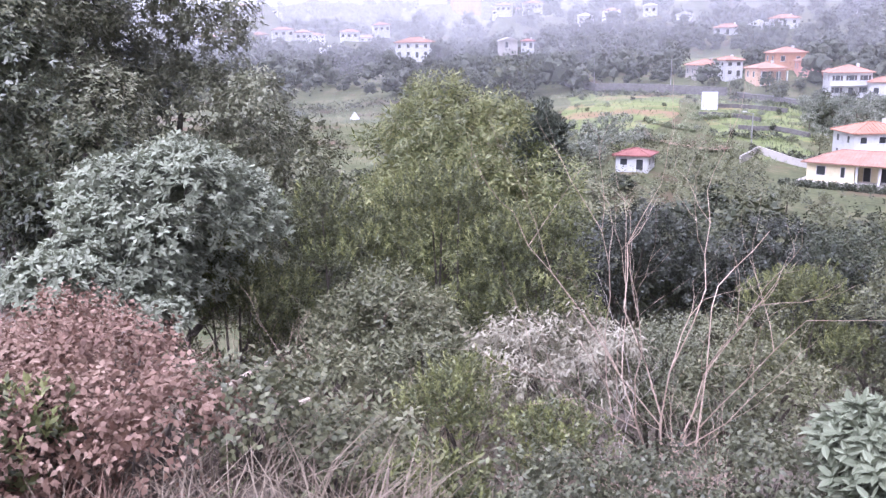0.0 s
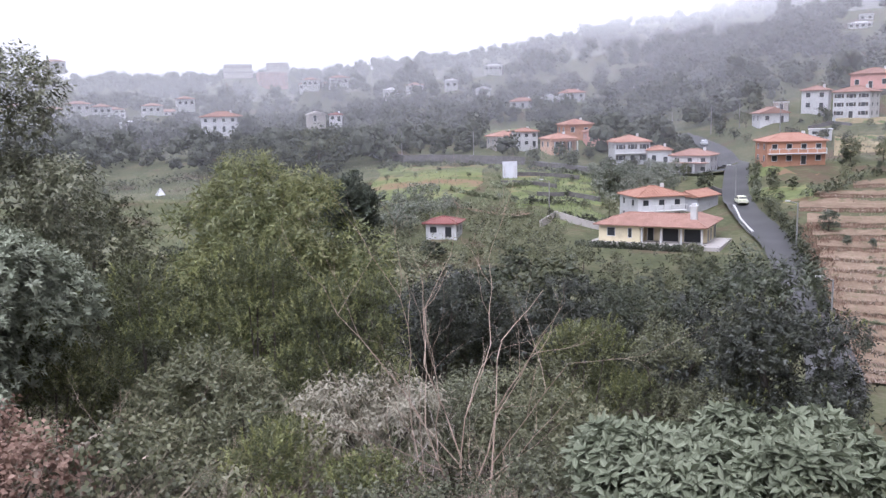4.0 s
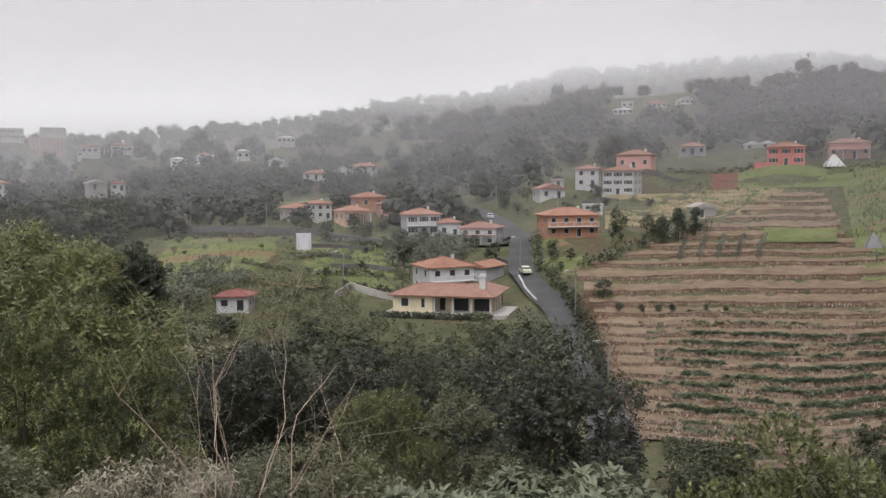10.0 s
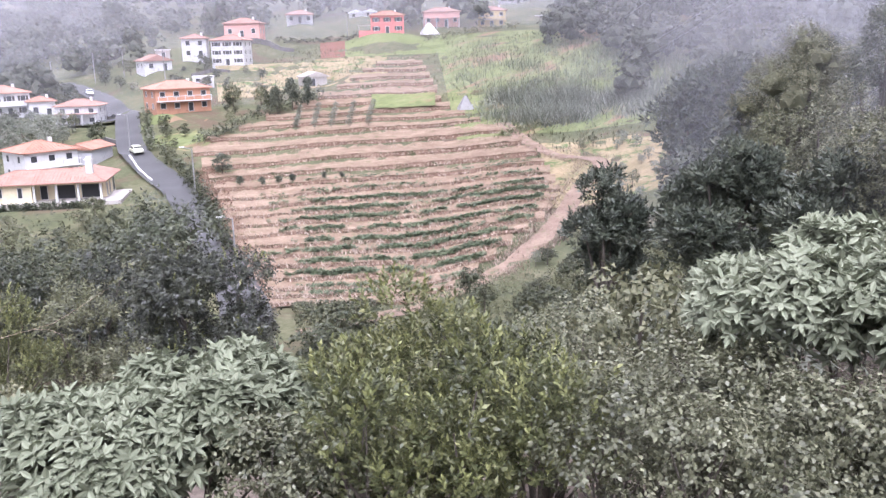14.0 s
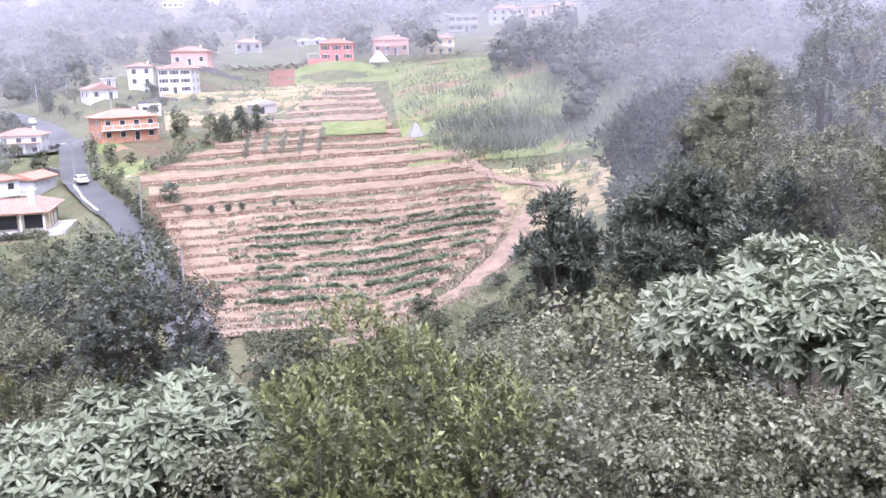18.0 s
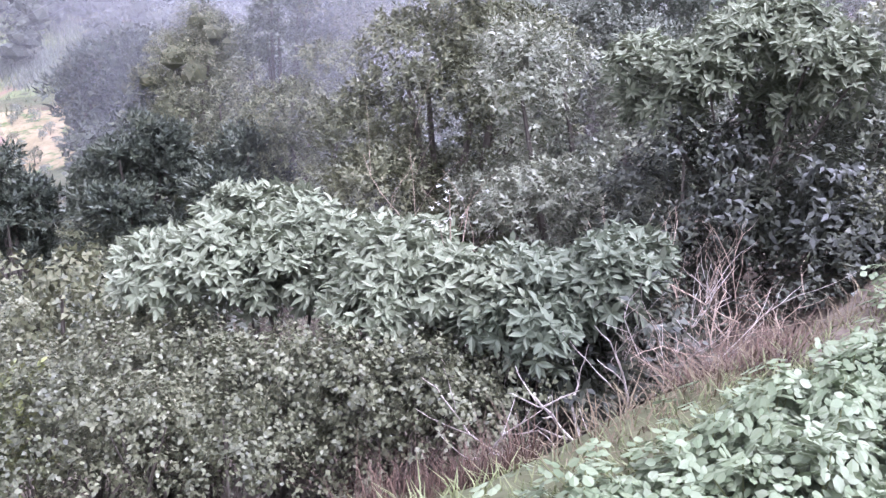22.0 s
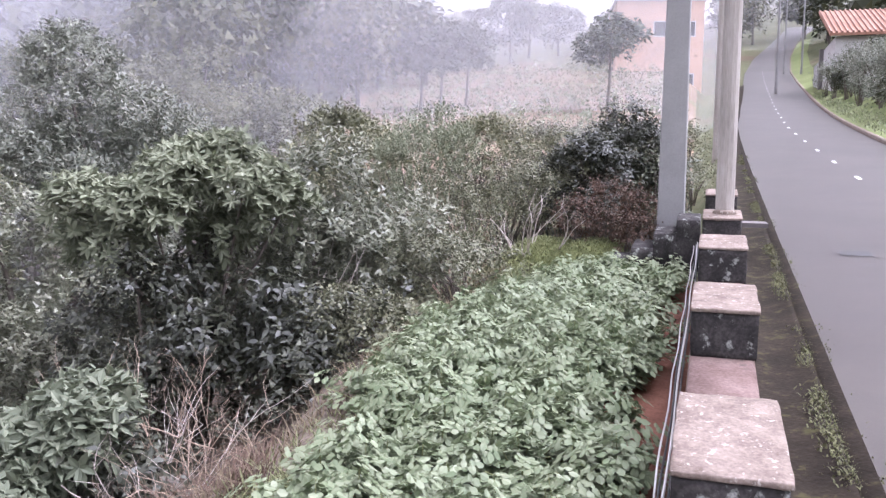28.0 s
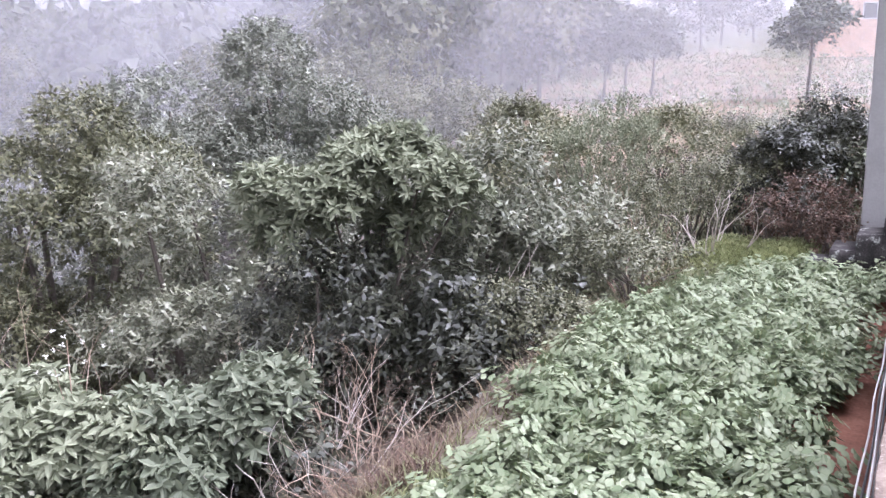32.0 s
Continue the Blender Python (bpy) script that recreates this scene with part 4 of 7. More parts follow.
def house(az, r, at3, w, d, h, roof, wall, label, turn, more):
    x, y, z = at3
    t = thing("house", label, "house", (x, y, z), -az + turn)
    w, d = w * 0.92, d * 0.92
    storeys = more.get("storeys", 0)
    far = r > 380
    wl_ = part("wall", boxes((-w / 2, w / 2, -d / 2, d / 2, -2.5, h)), M[wall], t)
    if roof == "flat":
        part("roof", boxes((-w / 2 - 0.2, w / 2 + 0.2, -d / 2 - 0.2, d / 2 + 0.2, h, h + 0.3)), M["dull"] if wall == "brick" else M["trim"], t)
    else:
        gable = more.get("gable", False)
        rise = min(w, d) * (0.18 if not gable else 0.22) if not more.get("gable") else w * 0.20
        bm, rl, lo = roof_mesh(w, d, rise, 0.45, gable)
        ro = part("roof", bm, M[roof], t, matrix=pose(0, 0, h + 0.16))
        if not far and roof.startswith("tiles"):
            part("ridge_tiles", ridge_caps(rl, lo, gable), M[roof], ro)
            if not gable and w >= d:
                tile_rows(w, d, rise, 0.45, M[roof], ro)
        if gable:
            for yy in (-d / 2, d / 2):
                bm = bmesh.new()
                f = [bm.verts.new((qx, qy, qz)) for qy in (yy - 0.01, yy + 0.01) for qx, qz in ((-w / 2, h - 0.1), (w / 2, h - 0.1), (0, h + w * 0.20))]
                for c in ((0, 1, 2), (5, 4, 3), (0, 3, 4, 1), (1, 4, 5, 2), (2, 5, 3, 0)):
                    bm.faces.new([f[i] for i in c])
                part("gable_wall", bm, M[wall], t)
    if not storeys:
        window(t, -w * 0.15, -d / 2, 0.1, 0.9, min(1.9, h - 0.3), 0, door=True)
        return t
    sh = h / storeys
    n = max(2, int(w / 2.6))
    plain = more.get("plain")
    for s in range(storeys):
        zz = s * sh + sh * 0.34
        wh = min(1.25, sh * 0.45)
        for i in range(n):
            xx = -w / 2 + w * (i + 0.5) / n
            if s == 0 and i == n // 2 and not far and not plain:
                window(t, xx, -d / 2, 0.05, 0.95, min(2.05, sh * 0.75), 0, door=True)
            else:
                window(t, xx, -d / 2, zz, 1.0 if not far else 1.3, wh, 0, shutters=(more.get("lean") or wall == "white" and h > 5) and not far)
        if not far:
            for i in range(2):
                yy = -d / 2 + d * (i + 0.5) / 2
                window(t, w / 2, yy, zz, 0.9, wh, 1)
                window(t, -w / 2, yy, zz, 0.9, wh, 2)
    if more.get("balcony"):
        part("balcony", boxes((-w / 2 + 0.1, w / 2 - 0.1, -d / 2 - 1.2, -d / 2, sh - 0.15, sh)), M["trim"], t)
        for i in range(7):
            xx = -w / 2 + 0.2 + (w - 0.4) * i / 6
            part("baluster", boxes((xx - 0.05, xx + 0.05, -d / 2 - 1.18, -d / 2 - 1.08, sh, sh + 0.9)), M["trim"], t)
        part("handrail", boxes((-w / 2 + 0.1, w / 2 - 0.1, -d / 2 - 1.2, -d / 2 - 1.06, sh + 0.9, sh + 1.0)), M["trim"], t)
    if more.get("porch"):
        part("porch_roof", boxes((-w / 2 + 0.2, w / 2 - 0.2, -d / 2 - 2.0, -d / 2, min(h, 2.6) - 0.15, min(h, 2.6))), M[roof] if roof in M else M["trim"], t)
        for i in range(4):
            xx = -w / 2 + 0.4 + (w - 0.8) * i / 3
            part("column", boxes((xx - 0.12, xx + 0.12, -d / 2 - 1.95, -d / 2 - 1.7, -1, min(h, 2.6) - 0.15)), M["trim"], t)
    if more.get("lean"):
        part("lean_to", boxes((-w / 2 - 3.5, -w / 2, -d / 2, -d / 2 + 4, -1.5, 0.9)), M[wall], t)
        part("lean_to_roof", boxes((-w / 2 - 3.7, -w / 2, -d / 2 - 0.2, -d / 2 + 4.2, 2.3, 2.45)), M["dull"], t)
        part("lean_to_post", boxes((-w / 2 - 3.5, -w / 2 - 3.3, -d / 2, -d / 2 + 0.2, 0.9, 2.3)), M["dull"], t)
    if not far and roof != "flat" and not more.get("gate"):
        part("chimney", boxes((w * 0.22, w * 0.22 + 0.55, 0.4, 0.95, h, h + min(w, d) * 0.18 + 0.5)), M["trim"] if wall != "dull" else M["dull"], t)
    return t


for s in HOUSES:
    house(*s)

# the cream villa with its veranda
villa = thing("villa", "cream bungalow with a long veranda and weathered tile roof", "house", (136 * math.sin(radians(26.1)), 136 * math.cos(radians(26.1)), -18.4), -26.1 - 14)
villa.scale = (0.9, 0.9, 0.88)
part("wall", boxes((-9.2, -2.0, -4.2, 4.5, -2, 2.9), (-2.0, 8.6, -1.6, 4.5, -2, 2.9), (5.8, 8.6, 4.5, 6.5, -2, 2.9)), M["cream"], villa)
bm, rl, lo = roof_mesh(18.2, 8.9, 1.7, 0.6, False)
ro = part("roof", bm, M["tiles_pink"], villa, matrix=pose(-0.3, 0.1, 3.06))
part("ridge_tiles", ridge_caps(rl, lo, False), M["tiles_pink"], ro)
tile_rows(18.2, 8.9, 1.7, 0.6, M["tiles_pink"], ro)
bm, rl, lo = roof_mesh(7.0, 12.5, 1.65, 0.6, False)
part("roof_wing", bm, M["tiles_pink"], ro, matrix=pose(5.6, 2.2, 0.02))
part("terrace", boxes((-10.5, 11.5, -6.0, 5.5, -2.2, -0.02)), M["dull"], villa, "grey terrace floor")
for xx in (-1.7, 1.6, 4.9, 8.3):
    part("column", boxes((xx - 0.16, xx + 0.16, -4.1, -3.78, 0, 2.85)), M["trim"], villa)
part("beam", boxes((-2.0, 8.6, -4.15, -3.75, 2.6, 2.9)), M["cream"], villa)
window(villa, -7.0, -4.2, 1.0, 1.3, 1.4, 0)
window(villa, -3.7, -4.2, 0.8, 0.6, 1.6, 0)
for xx, ww, dr in ((-0.8, 1.0, True), (2.6, 2.6, True), (6.4, 2.9, True)):
    window(villa, xx, -1.6, 0.05, ww, 2.2, 0, door=dr)
for yy in (-0.4, 2.0):
    window(villa, 8.6, yy, 0.05, 0.9, 2.1, 1, door=True)
window(villa, 8.6, 5.3, 0.05, 1.6, 2.2, 1, door=True)
ch = part("chimney", boxes((6.0, 7.0, -2.2, -1.2, 3.6, 6.2)), M["trim"], villa)
part("chimney_cap", boxes((5.85, 7.15, -2.35, -1.05, 6.2, 6.4), (6.1, 6.9, -2.1, -1.3, 6.4, 6.75)), M["trim"], ch)

# white house with a tiled roof up the road
h2 = thing("roadside_house", "white house with a red tiled roof behind a wall", "house", (72 * math.sin(radians(152.8)), 72 * math.cos(radians(152.8)), 8.0), -152.8 + 10)
part("wall", boxes((-4.6, 7, -3, 4, -2, 4.05)), M["white"], h2)
bm = bmesh.new()
vs = box(bm, -5.1, 7.5, -3.8, 4.5, 0, 0.2)
for q in vs:
    q.co.z += 4.0 + (q.co.y + 3.8) * 0.36
ro = part("roof", bm, M["tiles"], h2)
part("tiling", tube([[(-5.0 + 0.36 * i, -3.85, 4.24, 0.09), (-5.0 + 0.36 * i, 4.4, 7.2, 0.08)] for i in range(35)], 5), M["tiles_pink"], ro)["kind"] = "stuff"
window(h2, -2.4, -3, 1.6, 1.1, 1.2, 0)
yard = thing("yard_wall", "grey yard wall with a gatepost", "wall", (78 * math.sin(radians(148.7)), 78 * math.cos(radians(148.7)), 10.2), TURN_U)
part("wall_panel", boxes((-1.5, 4, -0.15, 0.15, -2.0, 1.3)), M["grey"], yard)
part("gatepost", boxes((-2.3, -1.5, -0.35, 0.35, -2.0, 2.0)), M["stone"], yard)

# sheds and plastic tents
def tent(az, r, w, h, label, mat):
    t = thing("plastic_shed", label, "shed", at(az, r), -az + 12)
    bm = bmesh.new()
    a = [bm.verts.new(q) for q in ((-w / 2, -w / 2, 0), (w / 2, -w / 2, 0), (w / 2, w / 2, 0), (-w / 2, w / 2, 0), (-w * 0.08, 0, h), (w * 0.08, 0, h))]
    for f in ((0, 1, 5, 4), (1, 2, 5), (2, 3, 4, 5), (3, 0, 4)):
        bm.faces.new([a[i] for i in f])
    part("cover", bm, mat, t)
    part("frame", tube([[(*a_, 0.06), (*b_, 0.06)] for a_, b_ in (((-w / 2, -w / 2, 0), (-w * 0.08, 0, h)), ((w / 2, -w / 2, 0), (w * 0.08, 0, h)))], 4), M["stone"], t)
    return t


tent(52.6, 176, 3.2, 2.8, "tent-shaped grey sheet shelter at the field edge", M["pole_conc"])
tent(50.3, 262, 5.6, 3.4, "white tent-shaped shelter on the ridge", M["trim"])
tent(-6.5, 200, 2.0, 1.6, "small white sheeted shelter", M["trim"])
sh = thing("lean_shed", "tilted pale metal sheet shed", "shed", at(16.4, 186), -16.4)
bm = bmesh.new()
vs = box(bm, -1.6, 1.6, -0.15, 0.15, 0, 3.6)
for q in vs:
    q.co.y += q.co.z * 0.35
part("sheet", bm, M["grey"], sh)
for xx in (-1.2, 1.1):
    part("side", boxes((xx, xx + 0.1, 0, 1.6, -0.3, 2.6)), M["dull"], sh)


def street_pole(az, r, h, lamp=False):
    t = thing("street_lamp" if lamp else "utility_pole", "thin grey roadside pole" + (" with a lamp arm" if lamp else ""), "street lamp" if lamp else "utility pole", at(az, r), -az)
    part("shaft", tube([[(0, 0, -0.5, 0.13), (0, 0, h, 0.08)]], 6), M["pole_conc"], t)
    if lamp:
        arm = part("arm", tube([[(0, 0, h - 0.1, 0.05), (-1.1, 0, h + 0.25, 0.04)]], 5), M["pole_conc"], t)
        part("lamp_head", boxes((-1.7, -1.0, -0.14, 0.14, h + 0.18, h + 0.34)), M["trim"], arm)


for a, r, h, lamp in ((33.4, 226, 8, False), (29.3, 250, 8, False), (31.0, 245, 7, False), (34.6, 128, 7, True), (30.9, 168, 7, True), (36.8, 95, 6.5, True), (19.0, 152, 6, True), (9.2, 240, 7, False), (14.0, 225, 7, False), (45.0, 262, 6, False), (22.5, 225, 6, False), (26.9, 262, 7, False)):
    street_pole(a, r, h, lamp)
for a, r, h in ((146.2, 75, 9), (147.6, 105, 9), (146.6, 110, 9)):
    street_pole(a, r, h)


def car(az, r, turn, body, label):
    x, y, z = at(az, r, 0.36)
    t = thing("car", label, "car", (x, y, z), turn)
    bm = boxes((-0.85, 0.85, -2.0, 2.0, 0.3, 0.85))
    vs = box(bm, -0.78, 0.78, -1.5, 1.2, 0.85, 1.45)
    for q in vs[4:]:
        q.co.x *= 0.82
        q.co.y *= 0.72
    bmesh.ops.bevel(bm, geom=bm.edges[:], offset=0.07, segments=2, affect="EDGES")
    part("body", bm, body, t)
    part("windscreen", boxes((-0.64, 0.64, -1.36, -1.2, 0.92, 1.32)), M["glass"], t)
    part("side_window", boxes((-0.79, -0.74, -0.95, 0.8, 0.95, 1.3)), M["glass"], t)
    part("side_window", boxes((0.74, 0.79, -0.95, 0.8, 0.95, 1.3)), M["glass"], t)
    for sx in (-0.8, 0.8):
        for sy in (-1.25, 1.25):
            part("wheel", tube([[(sx - 0.09, sy, 0.3, 0.3), (sx + 0.09, sy, 0.3, 0.3)]], 10), M["cable"], t)
    for sx in (-0.6, 0.6):
        part("headlight", boxes((sx - 0.16, sx + 0.16, -2.04, -1.98, 0.58, 0.74)), M["trim"], t)


def hedge_row(a0, r0, a1, r1, h, wide, mat, label, seed):
    """A low hedge or row of bushes between two places across the valley."""
    rng = np.random.default_rng(seed)
    p0, p1 = Vector(at(a0, r0)), Vector(at(a1, r1))
    n = int((p1 - p0).length * 16)
    t = rng.random(n)
    x, y = p0.x + (p1.x - p0.x) * t + rng.normal(0, wide / 3, n), p0.y + (p1.y - p0.y) * t + rng.normal(0, wide / 3, n)
    lump = 0.7 + 0.3 * np.sin(t * (p1 - p0).length * 1.7 + seed) + rng.normal(0, 0.08, n)
    p = np.stack([x, y, land(x, y) + h * lump * rng.random(n) ** 0.5], -1)
    ob = thing("hedge_row", label, "hedge", tuple(p0), 0)
    part("foliage", tri(sprigs(rng, p - np.array(p0), np.tile(UP, (n, 1)), 5, 0.3, 0.42, 0.26, 70, 0.1, 0.4, 0.6)), mat, ob)
    return ob


M["car_yellow"] = surf("pale_yellow_paint", [(0.56, 0.57, 0.42), (0.64, 0.65, 0.5)], 2, 0.3, 0, 10)
M["car_silver"] = surf("silver_paint", [(0.45, 0.46, 0.47), (0.55, 0.56, 0.57)], 2, 0.3, 0, 10, metal=0.3)
car(31.25, 160, -20, M["car_yellow"], "pale cream car parked beside the village road")
car(28.9, 232, -24, M["car_silver"], "silver car on the village road")
car(-1.6, 285, 60, M["car_silver"], "pale car parked among trees")

# ---- plants ----
UP = np.array((0.0, 0, 1))


def unit(a):
    return a / np.maximum(np.linalg.norm(a, axis=-1, keepdims=True), 1e-9)


def blobs_for(rng, w, d, z0, z1, k):
    """Uneven rounded masses that fill a crown, most of them near its outside and its top."""
    out = []
    for i in range(k):
        v = unit(rng.normal(size=3))
        v[2] = abs(v[2]) if rng.random() < 0.35 else v[2]
        q = rng.uniform(0.25, 1.0) ** 0.45
        rad = min(w, d) * rng.uniform(0.13, 0.25) * (9 / max(9, k)) ** 0.3
        rz = min(rad * rng.uniform(0.75, 1.0), (z1 - z0) * 0.45)
        zm = z0 + (z1 - z0) * 0.42
        hz = (z1 - zm if v[2] > 0 else zm - z0) - rz
        if v[2] < 0:
            v[:2] *= min(1.25, 0.95 / max(0.2, math.hypot(v[0], v[1])))
        out.append((v[0] * q * (w / 2 - rad), v[1] * q * (d / 2 - rad), zm + v[2] * q * hz, rad, rz))
    return np.array(out)


def shoots(rng, blobs, n, inner=0.72):
    i = rng.choice(len(blobs), n, p=blobs[:, 3] ** 2 / (blobs[:, 3] ** 2).sum())
    d = unit(rng.normal(size=(n, 3)))
    flip = (d[:, 2] < -0.25) & (rng.random(n) < 0.85)
    d[flip, 2] *= -1
    f = rng.uniform(inner, 1.06, n) ** 0.8
    p = blobs[i, :3] + d * np.stack([blobs[i, 3]] * 2 + [blobs[i, 4]], 1) * f[:, None]
    keep = np.ones(n, bool)
    for b in blobs:
        q = (p - b[:3]) / np.array((b[3], b[3], b[4]))
        keep &= (q ** 2).sum(1) > 0.42
    return p[keep], d[keep]


def sprigs(rng, p, nrm, count, length, lng, wid, angle, droop=0.2, up=0.5, loose=0.4, six=False, fold=0.2):
    """Shoots with leaves round them, as an array of leaf faces."""
    s = len(p)
    d = unit(nrm + UP * up + rng.normal(0, loose, (s, 3)))
    a = unit(np.cross(d, np.array((0.31, 0.72, 0.62))))
    b = np.cross(d, a)
    j = np.arange(count)
    ph = rng.uniform(0, math.tau, s)[:, None] + j[None] * 2.39996
    t = (j + 0.5) / count
    base = p[:, None] + d[:, None] * (length * t)[None, :, None] * rng.uniform(0.7, 1.2, (s, 1, 1))
    rad = np.cos(ph)[..., None] * a[:, None] + np.sin(ph)[..., None] * b[:, None]
    an = np.radians(angle) * (1.15 - 0.4 * t)[None, :, None] * rng.uniform(0.75, 1.25, (s, count, 1))
    dirn = d[:, None] * np.cos(an) + rad * np.sin(an)
    dirn = unit(dirn - UP * droop)
    side = unit(np.cross(dirn, d[:, None] + rng.normal(0, 0.25, (s, count, 3))))
    nor = np.cross(side, dirn)
    size = rng.uniform(0.65, 1.2, (s, count, 1))
    ln, wd = lng * size, wid * size
    if six:
        pts = [base, base + dirn * ln * 0.28 + side * wd * 0.42 + nor * fold * wd * 0.5, base + dirn * ln * 0.62 + side * wd * 0.42 - UP * droop * ln * 0.1 + nor * fold * wd * 0.4,
               base + dirn * ln - UP * droop * ln * 0.45, base + dirn * ln * 0.62 - side * wd * 0.42 - UP * droop * ln * 0.1 + nor * fold * wd * 0.4, base + dirn * ln * 0.28 - side * wd * 0.42 + nor * fold * wd * 0.5]
        q = np.stack(pts, 2).reshape(-1, 6, 3)
        return np.concatenate([q[:, [0, 1, 2, 3]], q[:, [0, 3, 4, 5]]])
    pts = [base, base + dirn * ln * 0.45 + side * wd * 0.5 + nor * fold * wd, base + dirn * ln - UP * droop * ln * 0.3, base + dirn * ln * 0.45 - side * wd * 0.5 + nor * fold * wd]
    return np.stack(pts, 2).reshape(-1, 4, 3)


def tri(q):
    """Leaves as slim triangles, for small and far foliage."""
    s = (q[:, 1] - q[:, 3]) * 0.5
    return np.stack([q[:, 0] * 0.8 + q[:, 2] * 0.2 + s, q[:, 2], q[:, 0] * 0.8 + q[:, 2] * 0.2 - s], 1)


bm = bmesh.new()
bmesh.ops.create_icosphere(bm, subdivisions=1, radius=1.0)
ICO = np.array([[v.co[:] for v in f.verts] for f in bm.faces])
bm.free()


def cores(seed, w=1.0, h=1.1, k=5, fill=0.9):
    """Uneven leafy masses inside a crown, as closed faceted lumps."""
    rng = np.random.default_rng(seed)
    out = []
    for x, y, z, rad, rz in blobs_for(rng, w, w, h * 0.1, h * 0.96, k):
        ph = rng.uniform(0, 6.28, 6)
        bump = 1 + 0.16 * np.sin(ICO[..., 0] * 5 + ph[0]) * np.sin(ICO[..., 1] * 5 + ph[1]) + 0.12 * np.sin(ICO[..., 2] * 7 + ph[2] + ICO[..., 0] * 4)
        out.append(ICO * bump[..., None] * np.array((rad, rad, rz)) * fill * 1.25 + np.array((x, y, z)))
    return np.concatenate(out)


KINDS = {
    #            shoots per m2, leaves, shoot, leaf long, wide, angle, droop, up, loose
    "solanum": (56, 10, 0.11, 0.14, 0.056, 70, 0.15, 0.9, 0.5),
    "bay": (58, 12, 0.2, 0.075, 0.034, 52, 0.0, 0.9, 0.4),
    "lime": (34, 12, 0.22, 0.075, 0.033, 42, 0.0, 1.3, 0.25),
    "acacia": (24, 12, 0.4, 0.20, 0.045, 62, 0.25, 0.6, 0.5),
    "dark": (38, 10, 0.28, 0.125, 0.05, 70, 0.25, 0.5, 0.5),
    "bramble": (76, 8, 0.22, 0.052, 0.037, 75, 0.15, 0.5, 0.7),
    "olive": (32, 11, 0.30, 0.13, 0.05, 60, 0.15, 0.6, 0.5),
    "pine": (60, 10, 0.30, 0.19, 0.075, 48, 0.0, 0.8, 0.4),
    "vine": (36, 10, 0.3, 0.14, 0.032, 60, 0.75, 0.1, 0.5),
}
SPREAD = {"solanum": "solanum", "bay": "bay", "lime": "lime", "acacia": "acacia", "dark": "dark", "bramble": "bramble", "olive": "olive", "pine": "pine", "vine": "vine"}
NAMES = {"solanum": ("solanum_bush", "shrub"), "bay": ("bay_shrub", "shrub"), "lime": ("young_shrub", "shrub"), "acacia": ("acacia_tree", "tree"), "dark": ("broadleaf_tree", "tree"), "bramble": ("bramble_bush", "shrub"),
         "olive": ("olive_green_tree", "tree"), "pine": ("pine_tree", "tree"), "vine": ("vine_mound", "shrub")}
PLANTED = 0


def plant(kind, label, az, r, top, w, d=None, depth=None, blobs=15, dense=1.0, tips=0.00, leaf=1.0, name=None, mat=None):
    """A shrub or tree: top is the height angle of its crown, w its width, depth how far the crown reaches down."""
    global PLANTED
    PLANTED += 1
    rng = np.random.default_rng(100 + PLANTED)
    x, y, z = at(az, r)
    h = max(0.8, EYE + r * math.tan(radians(top)) - z)
    leaf *= max(1.0, r / 15) ** 0.62
    d = d or w
    depth = h * 0.98 if r < 34 and kind != "solanum" else max(depth or 0, h * 0.85 if r >= 34 else 0.5)
    nm, cat = NAMES[kind]
    t = thing(name or nm, label, cat, (x, y, z), -az)
    B = blobs_for(rng, w, d, h - depth, h, blobs)
    k = KINDS[kind]
    area = (4 * math.pi * B[:, 3] ** 2).sum() * 0.6
    n = min(int(area * k[0] * dense / leaf ** 2), 9500)
    p, nr = shoots(rng, B, n)
    q = sprigs(rng, p, nr, k[1], k[2] * leaf, k[3] * leaf, k[4] * leaf, k[5], k[6], k[7], k[8], six=(kind == "solanum" and r < 12))
    if kind != "solanum" and r > 10:
        q = tri(q)
    if r > 80:
        inner = ICO[None] * np.stack([B[:, 3], B[:, 3], B[:, 4]], -1)[:, None, None] * 0.66 + B[:, None, None, :3]
        q = np.concatenate([q, inner.reshape(-1, 3, 3)]) if q.shape[1] == 3 else q
    part("crown", q, mat or L[SPREAD[kind]], t)
    # Young shoots on shrubs; on trees, light on upper leaves as paler colour.
    if tips:
        kk = KINDS["lime"]
        p2, n2 = shoots(rng, B, int(n * tips), 0.98)
        up = n2[:, 2] > 0.1
        part("new_growth", sprigs(rng, p2[up], n2[up], kk[1], kk[2] * leaf, kk[3] * leaf, kk[4] * leaf, kk[5], 0, kk[7], kk[8]), L["lime"], t, "pale leaf tips: young shoots on shrubs, painted light on trees")["kind"] = "stuff"
    paths = []
    for b in B[:: max(1, len(B) // 7)]:
        r0 = 0.012 + (0.006 if cat == "shrub" else 0.014) * h
        m = np.array((b[0] * 0.35, b[1] * 0.35, (b[2]) * 0.5)) + rng.normal(0, 0.08 * w / 3, 3)
        paths.append([(rng.normal(0, r0), rng.normal(0, r0), -0.3, r0), (m[0], m[1], m[2], r0 * 0.7), (b[0], b[1], b[2], r0 * 0.3)])
    part("stem" if cat == "shrub" else "trunk", tube(paths, 5), M["bark"], t)["kind"] = "stuff" if cat == "shrub" else ""
    return t


